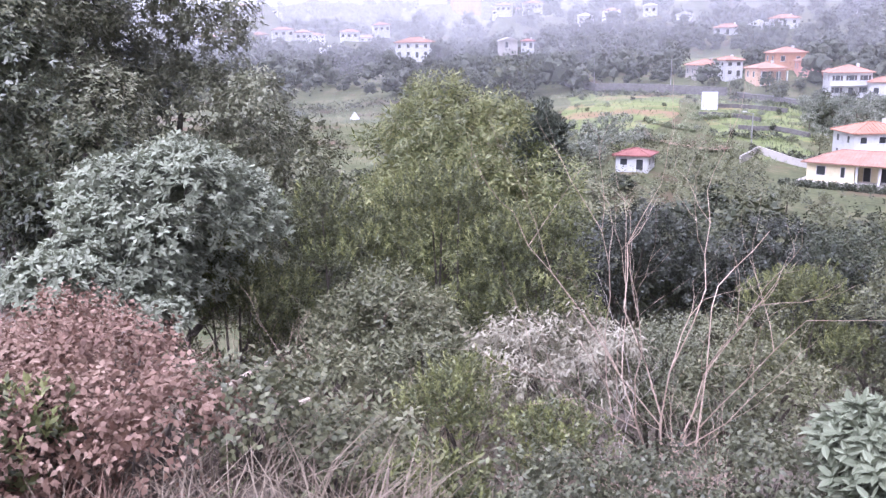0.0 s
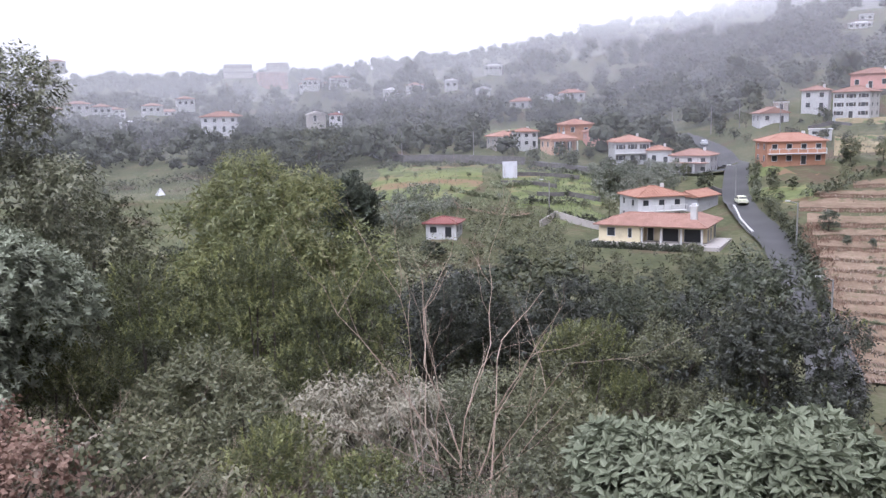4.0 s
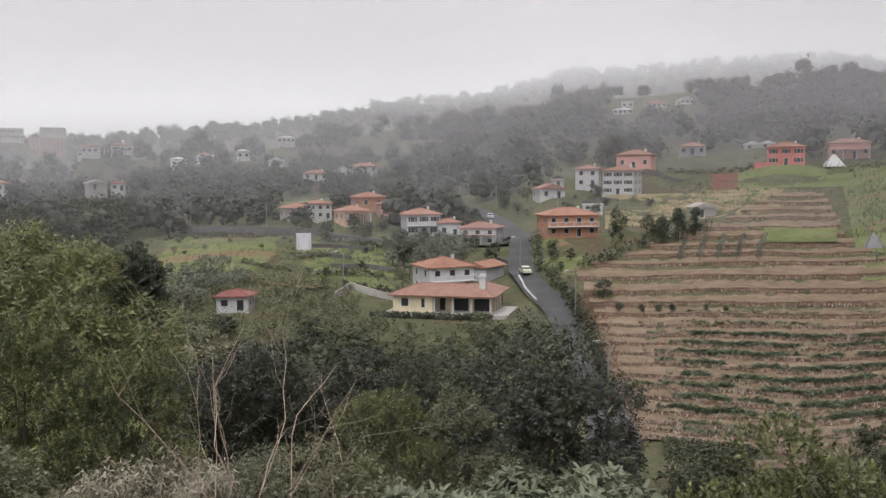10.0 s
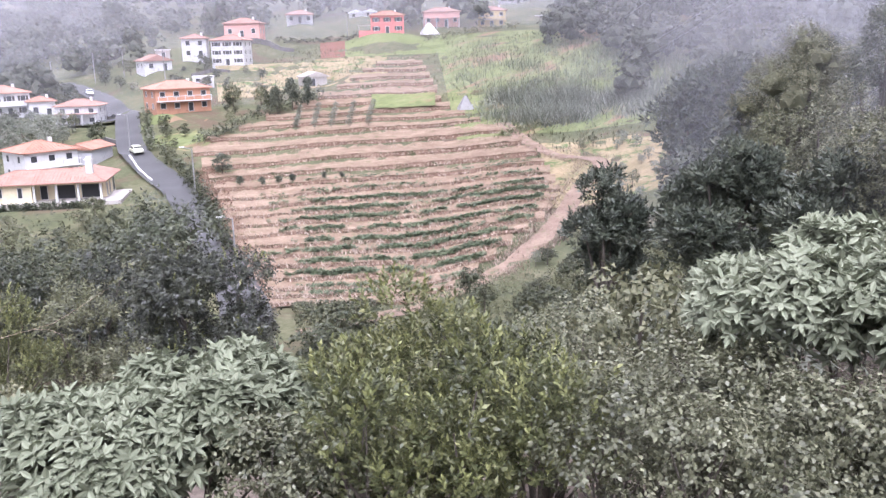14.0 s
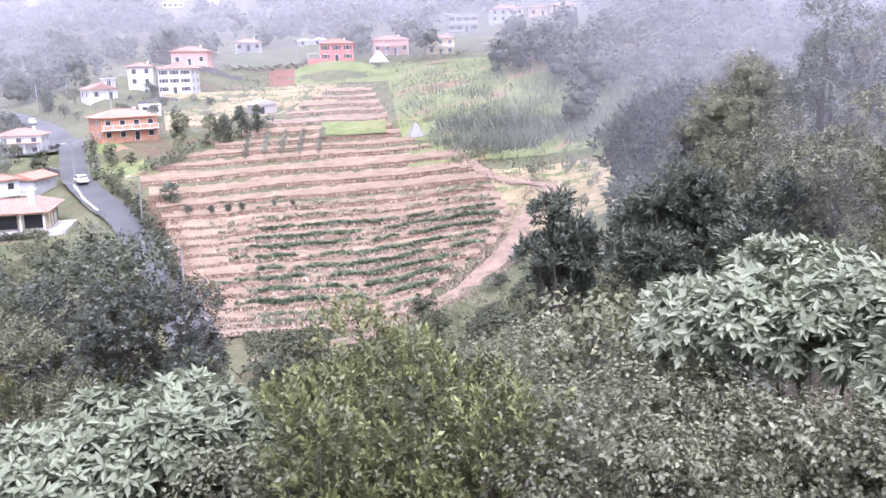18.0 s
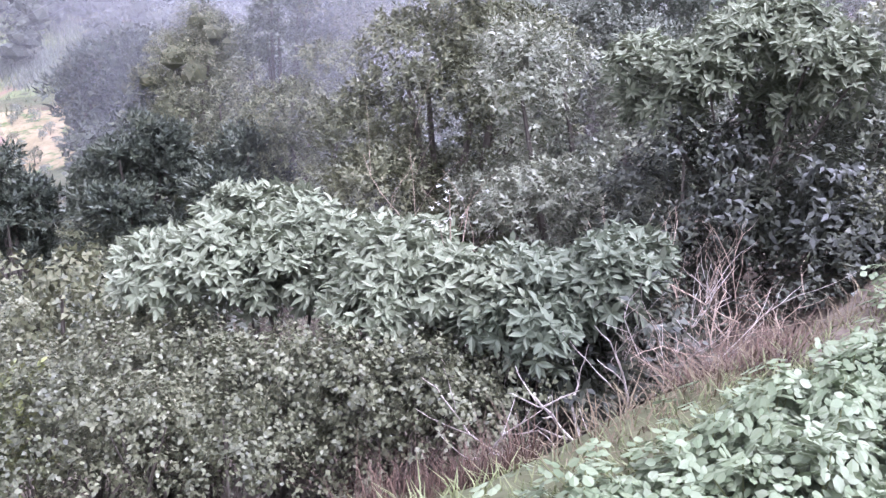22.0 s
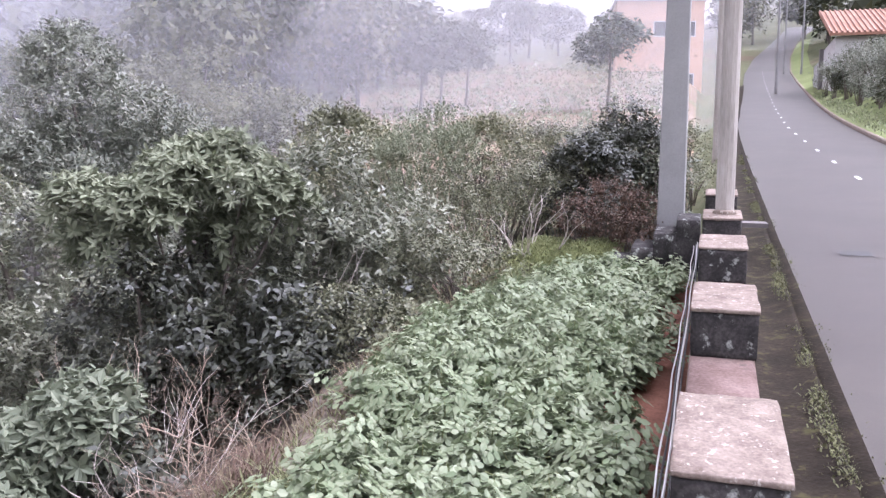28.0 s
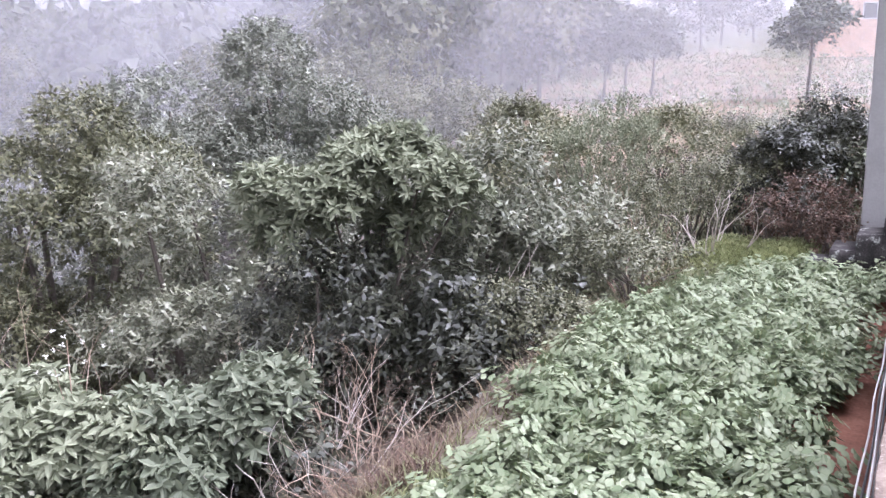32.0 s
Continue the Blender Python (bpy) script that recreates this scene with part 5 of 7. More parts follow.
def twiggy(name, label, az, r, top, spread, mat, seed, limbs=7, gen=4, base_r=0.06, lean=(0, 0)):
    """A leafless branching tree."""
    rng = random.Random(seed)
    x, y, z = at(az, r)
    h = EYE + r * math.tan(radians(top)) - z
    paths = []

    def grow(p, d, ln, rad, g):
        q = [(*p, rad)]
        for i in range(4):
            d = (d + Vector((rng.gauss(0, 0.16), rng.gauss(0, 0.16), rng.gauss(0.05, 0.1)))).normalized()
            p = p + d * ln / 4
            q.append((*p, rad * (1 - 0.14 * (i + 1))))
            if g > 0 and i > 0 and rng.random() < 0.85:
                dd = (d + Vector((rng.gauss(0, 0.6), rng.gauss(0, 0.6), rng.gauss(0.15, 0.35)))).normalized()
                grow(p, dd, ln * rng.uniform(0.45, 0.75), rad * 0.5, g - 1)
        paths.append(q)

    t = thing(name, label, "bare tree", (x, y, z), -az)
    for i in range(limbs):
        paths.clear()
        a = rng.uniform(0, math.tau)
        d = Vector((math.cos(a) * spread + lean[0], math.sin(a) * spread + lean[1], 1)).normalized()
        grow(Vector((rng.gauss(0, 0.1), rng.gauss(0, 0.1), -0.2)), d, h * rng.uniform(0.5, 0.8), base_r, gen)
        part("limb", tube(paths, 4), mat, t)["kind"] = "stuff"
    return t


def blades(rng, x, y, n, h, wid, lean=0.5, z=None):
    """Grass or fern blades standing on the ground: bent strips."""
    z = land(x, y) if z is None else z
    far = float(np.median(np.hypot(x, y))) > 25
    a = rng.uniform(0, math.tau, n)
    hh = h * rng.uniform(0.5, 1.2, n)
    ln = lean * rng.uniform(0.2, 1.3, n) * hh
    dx, dy = np.cos(a), np.sin(a)
    sx, sy = -dy * wid / 2, dx * wid / 2
    b = np.stack([x, y, z - 0.05], -1)
    m = b + np.stack([dx * ln * 0.35, dy * ln * 0.35, hh * 0.62], -1)
    e = b + np.stack([dx * ln, dy * ln, hh], -1)
    s = np.stack([sx, sy, 0 * sx], -1)
    if far:
        return np.stack([b - s, b + s, e], 1)
    return np.concatenate([np.stack([b - s, b + s, m + s * 0.8, m - s * 0.8], 1), np.stack([m - s * 0.8, m + s * 0.8, e + s * 0.1, e - s * 0.1], 1)])


def sward(name, label, category, az0, az1, r0, r1, n, h, wid, mat, seed, lean=0.6):
    rng = np.random.default_rng(seed)
    a, r = np.radians(rng.uniform(az0, az1, n)), np.sqrt(rng.uniform(r0 * r0, r1 * r1, n))
    return tagged(part(name, blades(rng, r * np.sin(a), r * np.cos(a), n, h, wid, lean), mat), label, category, kind="stuff")


# left of the view: the big dark tree, grey shrubs, brushwood
plant("dark", "tall dark broadleaf tree with dense crown", -19.6, 22, 11.5, 8.0, depth=9.5, blobs=44, dense=2.4, mat=L["bramble"])
plant("dark", "old dark tree with a high crown", -25.0, 25, 13.0, 8.6, depth=9.5, blobs=42, dense=2.0)
plant("dark", "dark broadleaf tree standing behind brushwood", -26, 20, 3, 6, depth=8, blobs=23, dense=0.8)
plant("solanum", "grey-leaved solanum shrub on the bank", -18.0, 16, -5.2, 4.6, depth=3.4, blobs=17, leaf=0.9, mat=L["solanum_pale"])
plant("solanum", "low grey-leaved solanum shrub", -22.5, 14, -10.2, 3.2, depth=2.4, blobs=11, leaf=0.9, mat=L["solanum_pale"])
plant("olive", "olive-green tree behind the shrubs", -11.2, 26, -3.2, 5.5, depth=6, blobs=20)
# Pale tips put the light from above into the acacia's leaf colour.
plant("acacia", "rounded feathery acacia tree", -0.4, 34, -2.4, 8.4, depth=7.5, blobs=38, dense=1.5, tips=0.16)
plant("acacia", "smaller feathery acacia beside another", 5.2, 33, -5.5, 4.5, depth=6, blobs=15)
plant("bay", "bay shrub with yellow-green young shoots", -1.2, 19, -7.9, 4.6, depth=4.5, blobs=23, tips=0.32)
plant("bay", "dense bay shrub in the thicket", 4.8, 18, -10.0, 4.0, depth=4, blobs=20, tips=0.28)
plant("bay", "dense bay shrub with leafy shoots", -8.5, 19, -9.0, 4.4, depth=4.2, blobs=20, tips=0.22)
plant("bay", "upright bay shrub with bright shoots", -14.5, 17, -10.6, 3.6, depth=3.2, blobs=15, tips=0.15)
plant("olive", "dark thicket shrub above dry brush", -4.5, 16, -14.5, 4.0, depth=3.0, blobs=17)
plant("vine", "mound of withered vine over a bush", 6.0, 13, -16.0, 3.2, d=3, depth=2.6, blobs=17, dense=1.1)
plant("bramble", "grey bramble beside the vine mound", 12.5, 14, -16.6, 3.2, depth=2.8, blobs=15)
plant("bay", "low bay shrub with pale shoots", 0.5, 11.5, -20.2, 2.2, depth=1.7, blobs=11, tips=0.25)
plant("bay", "small bay shrub with pale shoots", 5.5, 10.5, -22.0, 1.8, depth=1.5, blobs=10, tips=0.25)
plant("bay", "yellow-green bay shrub in the hollow", 21.5, 27, -13.0, 4.6, depth=5, blobs=18, tips=0.23)
plant("olive", "sparse olive-green shrub with thin leaves", 26.5, 28, -13.5, 4.6, depth=5, blobs=15, dense=0.7)
# Pale tips are painted highlights over the shade-darkened leaf colour.
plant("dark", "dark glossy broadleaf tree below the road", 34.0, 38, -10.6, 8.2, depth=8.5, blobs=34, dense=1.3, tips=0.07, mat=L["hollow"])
# Trees below the villa: their own shade is painted into the leaf colour.
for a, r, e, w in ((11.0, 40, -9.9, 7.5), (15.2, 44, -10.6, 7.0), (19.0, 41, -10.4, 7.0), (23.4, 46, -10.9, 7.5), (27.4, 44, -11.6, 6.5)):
    plant("dark", "tree in the wood below the villa, shade in its leaf colour", a, r, e, w, depth=6.5, blobs=22, dense=0.9, mat=L["wood_mid"] if a in (15.2, 23.4) else L["hollow"])
plant("dark", "dark round tree by the villa", 32.5, 62, -8.6, 9.5, depth=9, blobs=23, leaf=1.5)
twiggy("bare_tree", "leafless bleached shrub with tangled branches", 13.2, 11.5, -9.4, 0.24, M["dead"], 3, limbs=7, gen=3, base_r=0.0185)
twiggy("bare_shrub", "leafless twigs on the overgrown bank", 9.5, 12, -18.5, 0.8, M["pale_bark"], 8, limbs=6, gen=3, base_r=0.012)
for a, r, e, s in ((-17, 12.5, -16.5, 41), (-12, 14, -16.5, 42), (-7, 15, -16, 43), (-14, 17, -14.5, 44), (-3.5, 12, -20, 45), (2, 13, -19.5, 46), (11, 10, -22.5, 47), (15.5, 11, -20.5, 48)):
    twiggy("brushwood", "tangle of dry grey brushwood twigs", a, r, e, 0.55, M["dead"], s, limbs=9, gen=2, base_r=0.010)
for a, r, e, w in ((-5.5, 10, -22, 1.6), (-9, 13.5, -18.0, 2.0), (-1.5, 14, -17.5, 2.2), (17.5, 13, -18.5, 2.2), (19, 18, -16.5, 3.0), (14.5, 19, -15.5, 3.2)):
    plant("olive", "low dull shrub in dry brush", a, r, e, w, blobs=8, dense=0.8)
plant("bay", "pale green leafy shrub on the near bank", -26.0, 6.5, -21.0, 1.5, depth=1.0, blobs=8, tips=0.15)
for a, r, e, w, kind in ((-17.0, 6.4, -26.0, 1.1, "bramble"), (-12.0, 6.6, -27.0, 1.1, "bramble"), (-7.5, 6.8, -27.0, 1.1, "bramble"), (-5.0, 7.8, -25.5, 1.5, "bay"), (-1.0, 8.0, -25.0, 1.5, "bay"), (3.0, 8.2, -25.0, 1.5, "bramble"), (8.0, 8.4, -24.5, 1.6, "bramble"), (13.0, 8.6, -24.0, 1.6, "bramble"), (18.0, 9.0, -22.5, 1.7, "bramble")):
    plant(kind, "low grey-green growth among the dry brush", a, r, e, w, blobs=11, tips=0.2 if kind == "bay" else 0, mat=L["bracken"] if a < -15 else L["olive"] if a < -6 else None)
for a, r, e, w in ((-27.5, 8.0, -19.6, 1.8), (-24, 8.6, -19.8, 1.6), (-21.3, 9.4, -19.8, 1.2), (-25.5, 6.6, -22.5, 1.6), (-22.0, 6.8, -23.5, 1.4), (-19.5, 8.0, -22.5, 1.2)):
    plant("bramble", "rust-brown heap of dead bracken fronds", a, r, e, w, blobs=11, dense=1.0, name="bracken_heap", mat=L["bracken"])
# grey solanum and yellow shrub in front of the field
plant("solanum", "broad grey-leaved solanum bush", 33.0, 8.4, -17.6, 4.3, d=3.4, depth=2.2, blobs=23, dense=1.2)
plant("solanum", "grey-leaved solanum bush at the bank", 25.5, 8.0, -20.5, 2.4, depth=1.6, blobs=13, dense=1.2)
plant("bay", "bay shrub with bright yellow-green shoots", 48.0, 8.4, -15.6, 2.2, depth=2.6, blobs=20, tips=0.24)
plant("bay", "lower bay shrub with yellow shoots", 43.5, 8.0, -19.6, 1.7, depth=1.7, blobs=13, tips=0.24)
plant("bay", "bay shrub with yellow tips", 53.5, 8.6, -16.8, 2.2, depth=2.4, blobs=15, tips=0.24)
for a, r, e, w in ((45, 6.9, -22.0, 1.4), (51, 6.9, -20.8, 1.4), (57.5, 7.2, -19.8, 1.6)):
    plant("bay", "leafy bay shrub with bright young shoots", a, r, e, w, depth=1.4, blobs=13, tips=0.24)
plant("bramble", "tangled bramble thicket on the bank", 58.5, 10.0, -16.0, 2.8, depth=2.6, blobs=18)
plant("bramble", "bramble thicket with grey leaves", 66, 9.0, -18.0, 2.8, depth=2.4, blobs=18)
plant("bramble", "dense bramble thicket on the bank", 73.5, 7.6, -19.5, 2.6, depth=2.2, blobs=18)
plant("bramble", "brown-stemmed bramble thicket on bank", 81.5, 7.2, -18.2, 2.4, depth=2.2, blobs=17)
plant("bramble", "low bramble by the crop edge", 88, 6.6, -21.5, 1.8, depth=1.6, blobs=13)
for a, r, e, w in ((39, 7.2, -23.5, 1.6), (62, 6.9, -21.5, 1.6), (68.5, 6.6, -22.5, 1.5), (75, 6.2, -24.0, 1.4)):
    plant("bramble", "low grey-green bramble in front of the shrubs", a, r, e, w, blobs=12)
plant("solanum", "large domed solanum bush with felted leaves", 79.3, 9.0, -10.7, 4.2, d=3, depth=1.9, blobs=23, dense=1.2)
plant("solanum", "solanum branch with pale rosettes", 86.5, 7.8, -13.8, 2.0, depth=1.2, blobs=13, dense=1.2)
plant("solanum", "rounded solanum bush near the crop", 99.5, 7.6, -11.9, 1.9, d=1.7, depth=1.15, blobs=13, dense=1.3, mat=L["solanum_green"])
plant("solanum", "drooping grey-leaved solanum shoots", 92.0, 7.2, -15.5, 1.5, depth=0.7, blobs=10, dense=1.3)
# pines and bushes below the field
plant("pine", "dark spreading conifer beside the meadow", 5.6, 118, -3.4, 9.0, depth=7, blobs=30)
plant("pine", "dark young pine by the field", 62.0, 46, -8.0, 5.0, depth=6.5, blobs=20, dense=0.9)
plant("pine", "dark bushy pine below the field", 69.5, 44, -5.8, 7.0, depth=8, blobs=27, dense=0.9)
plant("pine", "pine with spreading crown", 76.0, 42, -6.0, 5.6, depth=7, blobs=20, dense=0.9)
plant("pine", "tall pine against the canes", 66.5, 95, -1.8, 7, depth=8, blobs=15, leaf=1.5)
plant("pine", "tall dark pine in the hollow", 69.5, 92, -1.5, 8, depth=9, blobs=17, leaf=1.5)
plant("olive", "tall grey-green tree in the wood", 81.5, 40, -0.6, 8, depth=11, blobs=30, dense=0.8)
plant("olive", "grey-green tree in the wood", 75.0, 50, -2.2, 8, depth=9, blobs=22, dense=0.8)
plant("olive", "tall hazy tree in the hollow wood", 85, 60, 7.5, 11, blobs=34, dense=1.0)
plant("olive", "tall hazy tree with a wide crown", 79, 62, 4.2, 10.5, blobs=34, dense=1.0, mat=L["dark"])
plant("olive", "tall misty tree above the thicket", 91, 70, 10.0, 14, blobs=34, dense=1.0, mat=L["dark"])
plant("olive", "broad hazy tree in the hollow", 73, 84, 1.6, 12, blobs=30, dense=1.0)
# wall of trees beyond the crop
plant("olive", "leafy grey-green tree draped with creepers", 90, 17, 4.2, 6, depth=7.5, blobs=30, dense=1.1)
plant("olive", "leafy grey-green tree with hanging shoots", 99, 14, 3.2, 4.6, depth=5.5, blobs=25, dense=1.3, mat=L["privet"])
plant("olive", "olive-leaved tree in the hedge wood", 95, 22, 8.0, 6, depth=8, blobs=23, dense=0.9, mat=L["sage"])
plant("olive", "tall olive-leaved tree in mist", 104, 21, 9.5, 6, depth=8, blobs=23, dense=1.2, mat=L["sage"])
# Shrubs in the hollow: its shade comes from the darkened leaf colour.
plant("dark", "dense shrub under the trees, shade in its leaf colour", 106, 10.5, -4.5, 2.8, depth=3.2, blobs=18, mat=L["hollow"])
plant("dark", "dense shrub in the bank hollow, shade in its leaf colour", 113.5, 9.8, -6.5, 2.4, depth=2.6, blobs=17, mat=L["hollow"])
plant("solanum", "solanum crown on top of the thicket", 109.0, 11.0, 3.6, 4.0, d=2.6, depth=2.2, blobs=20, dense=1.1, leaf=0.95)
plant("olive", "narrow-leaved shrub overhanging the hollow", 115.0, 12, 3.2, 3.2, depth=2.4, blobs=24, dense=1.3, mat=L["privet"])
plant("olive", "sloping crown of narrow leaves above the hollow", 120.0, 11.8, -0.2, 2.4, depth=1.6, blobs=18, dense=1.3, mat=L["privet"])
plant("olive", "narrow-leaved tree above the crop", 119, 17, 3.0, 3.4, depth=3.6, blobs=18)
plant("bramble", "bramble growing under the thicket", 119.0, 9.6, -8.2, 1.9, depth=1.6, blobs=13)
plant("bramble", "low creeping bramble beside the crop", 126.5, 11.0, -5.6, 2.2, depth=1.2, blobs=13)
plant("lime", "pale feathery shrub at the field edge", 124.0, 15.5, 4.2, 3.0, d=2.2, depth=2.0, blobs=22, dense=1.6, leaf=1.1, mat=L["solanum"])
plant("bramble", "viny hedge of mixed creepers", 129.5, 16, 2.6, 3.2, d=2, depth=2.6, blobs=18)
plant("bramble", "viny hedge with dry creepers", 133.5, 16, 2.6, 2.6, d=2, depth=2.6, blobs=15, mat=L["olive"])
# Both ivy hedges take the leaf colour darkened for shade.
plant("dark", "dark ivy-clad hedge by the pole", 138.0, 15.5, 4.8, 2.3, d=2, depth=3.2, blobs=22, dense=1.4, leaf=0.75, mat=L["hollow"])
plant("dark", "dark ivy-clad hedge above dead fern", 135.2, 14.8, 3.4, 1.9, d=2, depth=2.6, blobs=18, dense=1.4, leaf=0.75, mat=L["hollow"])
# These heaps take the fern colour that has shade painted in.
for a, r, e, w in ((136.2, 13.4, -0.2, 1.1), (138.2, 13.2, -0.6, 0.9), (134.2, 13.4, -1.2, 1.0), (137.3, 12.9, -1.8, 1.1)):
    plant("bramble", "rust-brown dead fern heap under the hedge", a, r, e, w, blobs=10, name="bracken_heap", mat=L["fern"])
twiggy("dead_branch", "bare reddish twigs above the dark hollow", 126.0, 12.8, 0.6, 0.7, M["red_twigs"], 81, limbs=9, gen=3, base_r=0.011)
twiggy("dead_branch", "pale crooked dead branches by the mound", 130.8, 12.9, -0.8, 0.8, M["pale_bark"], 82, limbs=5, gen=2, base_r=0.022)
plant("bramble", "creepers along the road edge", 141.6, 20, 1.6, 1.2, d=3, depth=1.6, blobs=10)
for a, r, e, w, kind in ((122, 14, -2.5, 2.0, "olive"), (126, 15, 0.2, 2.2, "bramble"), (131.5, 15, 1.2, 2.2, "bramble"), (135.3, 15.5, 2.6, 2.0, "olive"), (139.2, 15, 2.0, 1.4, "dark"), (127.5, 24, 3.6, 3.5, "olive"), (132.5, 25, 3.4, 3.5, "bramble"), (136.5, 26, 3.2, 3.0, "olive"), (118.5, 24, 4.4, 4.2, "olive"), (113, 27, 6.5, 5.0, "olive"), (99, 27, 9.0, 5.5, "olive"), (108.5, 30, 8.5, 5.5, "olive"), (141.3, 30, 3.5, 1.6, "bramble")):
    plant(kind, "overgrown creeper-clad shrub in the field hedge", a, r, e, w, blobs=14, dense=0.9)
for a, r, e, w in ((149.1, 66, 7.0, 1.9), (149.5, 61.5, 7.6, 1.9), (150.2, 57, 8.2, 2.2), (151.0, 51, 8.5, 2.4), (152.0, 46.5, 8.8, 2.6), (153.2, 42, 9.0, 2.6), (154.6, 38, 9.4, 2.8), (150.6, 62, 8.3, 2.4), (151.6, 56, 8.6, 2.8), (152.7, 51, 9.0, 2.8), (154, 46, 9.2, 3.0), (150.9, 49.5, 6.2, 1.4), (152.1, 44, 6.2, 1.5), (153.6, 39.5, 6.0, 1.5)):
    plant("bramble", "leafy grey-green hedge bush above the verge", a, r, e, w, blobs=16, dense=1.2, mat=L["sage"])
# The broadleaf shrubs here get the hollow's shade through their leaf colour.
for a, r, e, w, kind in ((84, 6.9, -18.5, 1.8, "bramble"), (90, 6.9, -19.0, 1.5, "bramble"), (94.5, 6.7, -20.5, 1.3, "bramble"), (97.5, 7.0, -18.5, 1.2, "dark"), (103, 7.2, -16.5, 1.4, "dark"), (78, 7.4, -17.0, 1.8, "bramble"), (70, 8.2, -16.5, 2.0, "bramble")):
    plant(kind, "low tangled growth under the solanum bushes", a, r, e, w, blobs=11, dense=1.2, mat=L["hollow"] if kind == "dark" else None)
plant("solanum", "drooping solanum branch by the hollow", 95.6, 7.0, -17.3, 1.2, depth=0.6, blobs=9, dense=1.3, mat=L["solanum_green"])
twiggy("forked_branch", "grey forked bare branch in the dark hollow", 101.5, 6.4, -18.5, 0.9, M["pale_bark"], 31, limbs=4, gen=2, base_r=0.028)
twiggy("bare_twigs", "thin bare twigs beside the solanum", 104.8, 7.0, -14.0, 0.5, M["pale_bark"], 32, limbs=8, gen=2, base_r=0.012)
twiggy("dead_bush", "pale dead bush above the dry grass", 109.5, 6.9, -14.0, 0.8, M["dead"], 33, limbs=10, gen=3, base_r=0.010)
# Fern under the bush: shade is mixed into its brown.
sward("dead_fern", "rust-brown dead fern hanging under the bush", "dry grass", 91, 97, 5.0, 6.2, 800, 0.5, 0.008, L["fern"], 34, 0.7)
x, y, z = at(90.7, 8.4)
t = thing("flowering_twig", "thin twig with small white blossoms", "twig", (x, y, z), 0)
top = EYE + 8.4 * math.tan(radians(-11.2)) - z
part("stem", tube([[(0, 0, 0, 0.012), (0.05, 0.03, top * 0.6, 0.009), (0.0, 0.1, top, 0.004)], [(0.05, 0.03, top * 0.6, 0.008), (0.25, -0.1, top * 0.95, 0.004)], [(0.04, 0.05, top * 0.7, 0.007), (-0.2, 0.2, top * 0.93, 0.003)]], 5), M["dead"], t)
brng = np.random.default_rng(35)
bp = np.concatenate([np.array(((0.0, 0.1, top), (0.25, -0.1, top * 0.95), (-0.2, 0.2, top * 0.93)))[brng.integers(0, 3, 16)] + brng.normal(0, 0.08, (16, 3))])
part("blossoms", sprigs(brng, bp, np.tile(UP, (16, 1)), 4, 0.03, 0.036, 0.022, 70, 0.1, 0.3, 0.6), L["blossom"], t, "small white blossoms")["kind"] = "stuff"
twiggy("dead_bush", "tangle of dead pale branches", 107.5, 7.4, -13.4, 0.7, M["dead"], 11, limbs=9, gen=3, base_r=0.016)
twiggy("dead_branch", "dead forked branches at the hollow", 98, 6.6, -19.0, 1.0, M["pale_bark"], 12, limbs=5, gen=2, base_r=0.022)
twiggy("dead_branch", "dead forked branch beside the mossy mound", 128.5, 13.5, -2.5, 0.7, M["pale_bark"], 15, limbs=5, gen=2, base_r=0.02)
twiggy("thin_stems", "bunch of thin upright pale stems", 117.5, 10.6, -4.5, 0.16, M["pale_bark"], 13, limbs=9, gen=1, base_r=0.016)
twiggy("dry_twigs", "thin dry twigs above the bushes", 87.2, 9.4, -8.6, 0.4, M["dead"], 14, limbs=5, gen=2, base_r=0.01)
# dry bracken and brush
sward("bracken", "rust-brown dead bracken on the bank", "bracken", -33, -18.8, 5.0, 11.0, 8000, 0.34, 0.016, L["bracken"], 21, 1.6)
sward("dry_brush", "dry grey-brown brushwood stalks", "dry grass", -22, 2, 5.0, 19, 17000, 0.45, 0.011, L["dead_grass"], 22, 1.4)
sward("dry_stalks", "dry stalks in front of the bushes", "dry grass", 4, 17, 8, 12, 4500, 0.6, 0.012, L["straw"], 23, 0.9)
sward("dry_grass", "dry grass on the crop bank, in the shade-darkened fern colour", "dry grass", 106, 114, 5.4, 6.6, 900, 0.2, 0.008, L["fern"], 24, 2.2)
# Stems under the brambles use the fern colour with shade in it.
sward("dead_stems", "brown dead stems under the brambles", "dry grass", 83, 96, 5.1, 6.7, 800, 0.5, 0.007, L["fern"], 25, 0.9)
sward("field_weeds", "dry weeds across the upper field", "weeds", 120, 141, 28, 86, 12000, 0.22, 0.09, L["field_straw"], 26, 0.9)
sward("field_herbs", "green weeds across the upper field", "weeds", 120, 141, 26, 80, 4000, 0.35, 0.14, L["cane"], 27, 0.9)
# Weeds under the hedge take the same shade-darkened leaf colour.
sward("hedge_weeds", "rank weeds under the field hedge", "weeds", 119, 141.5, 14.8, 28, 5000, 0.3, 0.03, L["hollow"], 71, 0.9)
sward("hedge_straw", "dry stalks under the field hedge", "dry grass", 124, 141.5, 15, 24, 900, 0.4, 0.015, L["straw"], 72, 0.9)
mu, mv = np.meshgrid(np.linspace(12.0, 14.2, 24), np.linspace(0.45, 3.6, 30), indexing="ij")


def mound_z(u, v):
    x, y = uv_xy(u, v)
    return land(x, y) - 0.03 + (0.38 + 0.05 * np.sin(v * 5 + u)) * np.clip(np.sin(np.clip((u - 12.0) / 2.2, 0, 1) * math.pi), 0, 1) * np.clip(np.sin(np.clip((v - 0.45) / 3.15, 0, 1) * math.pi), 0, 1)


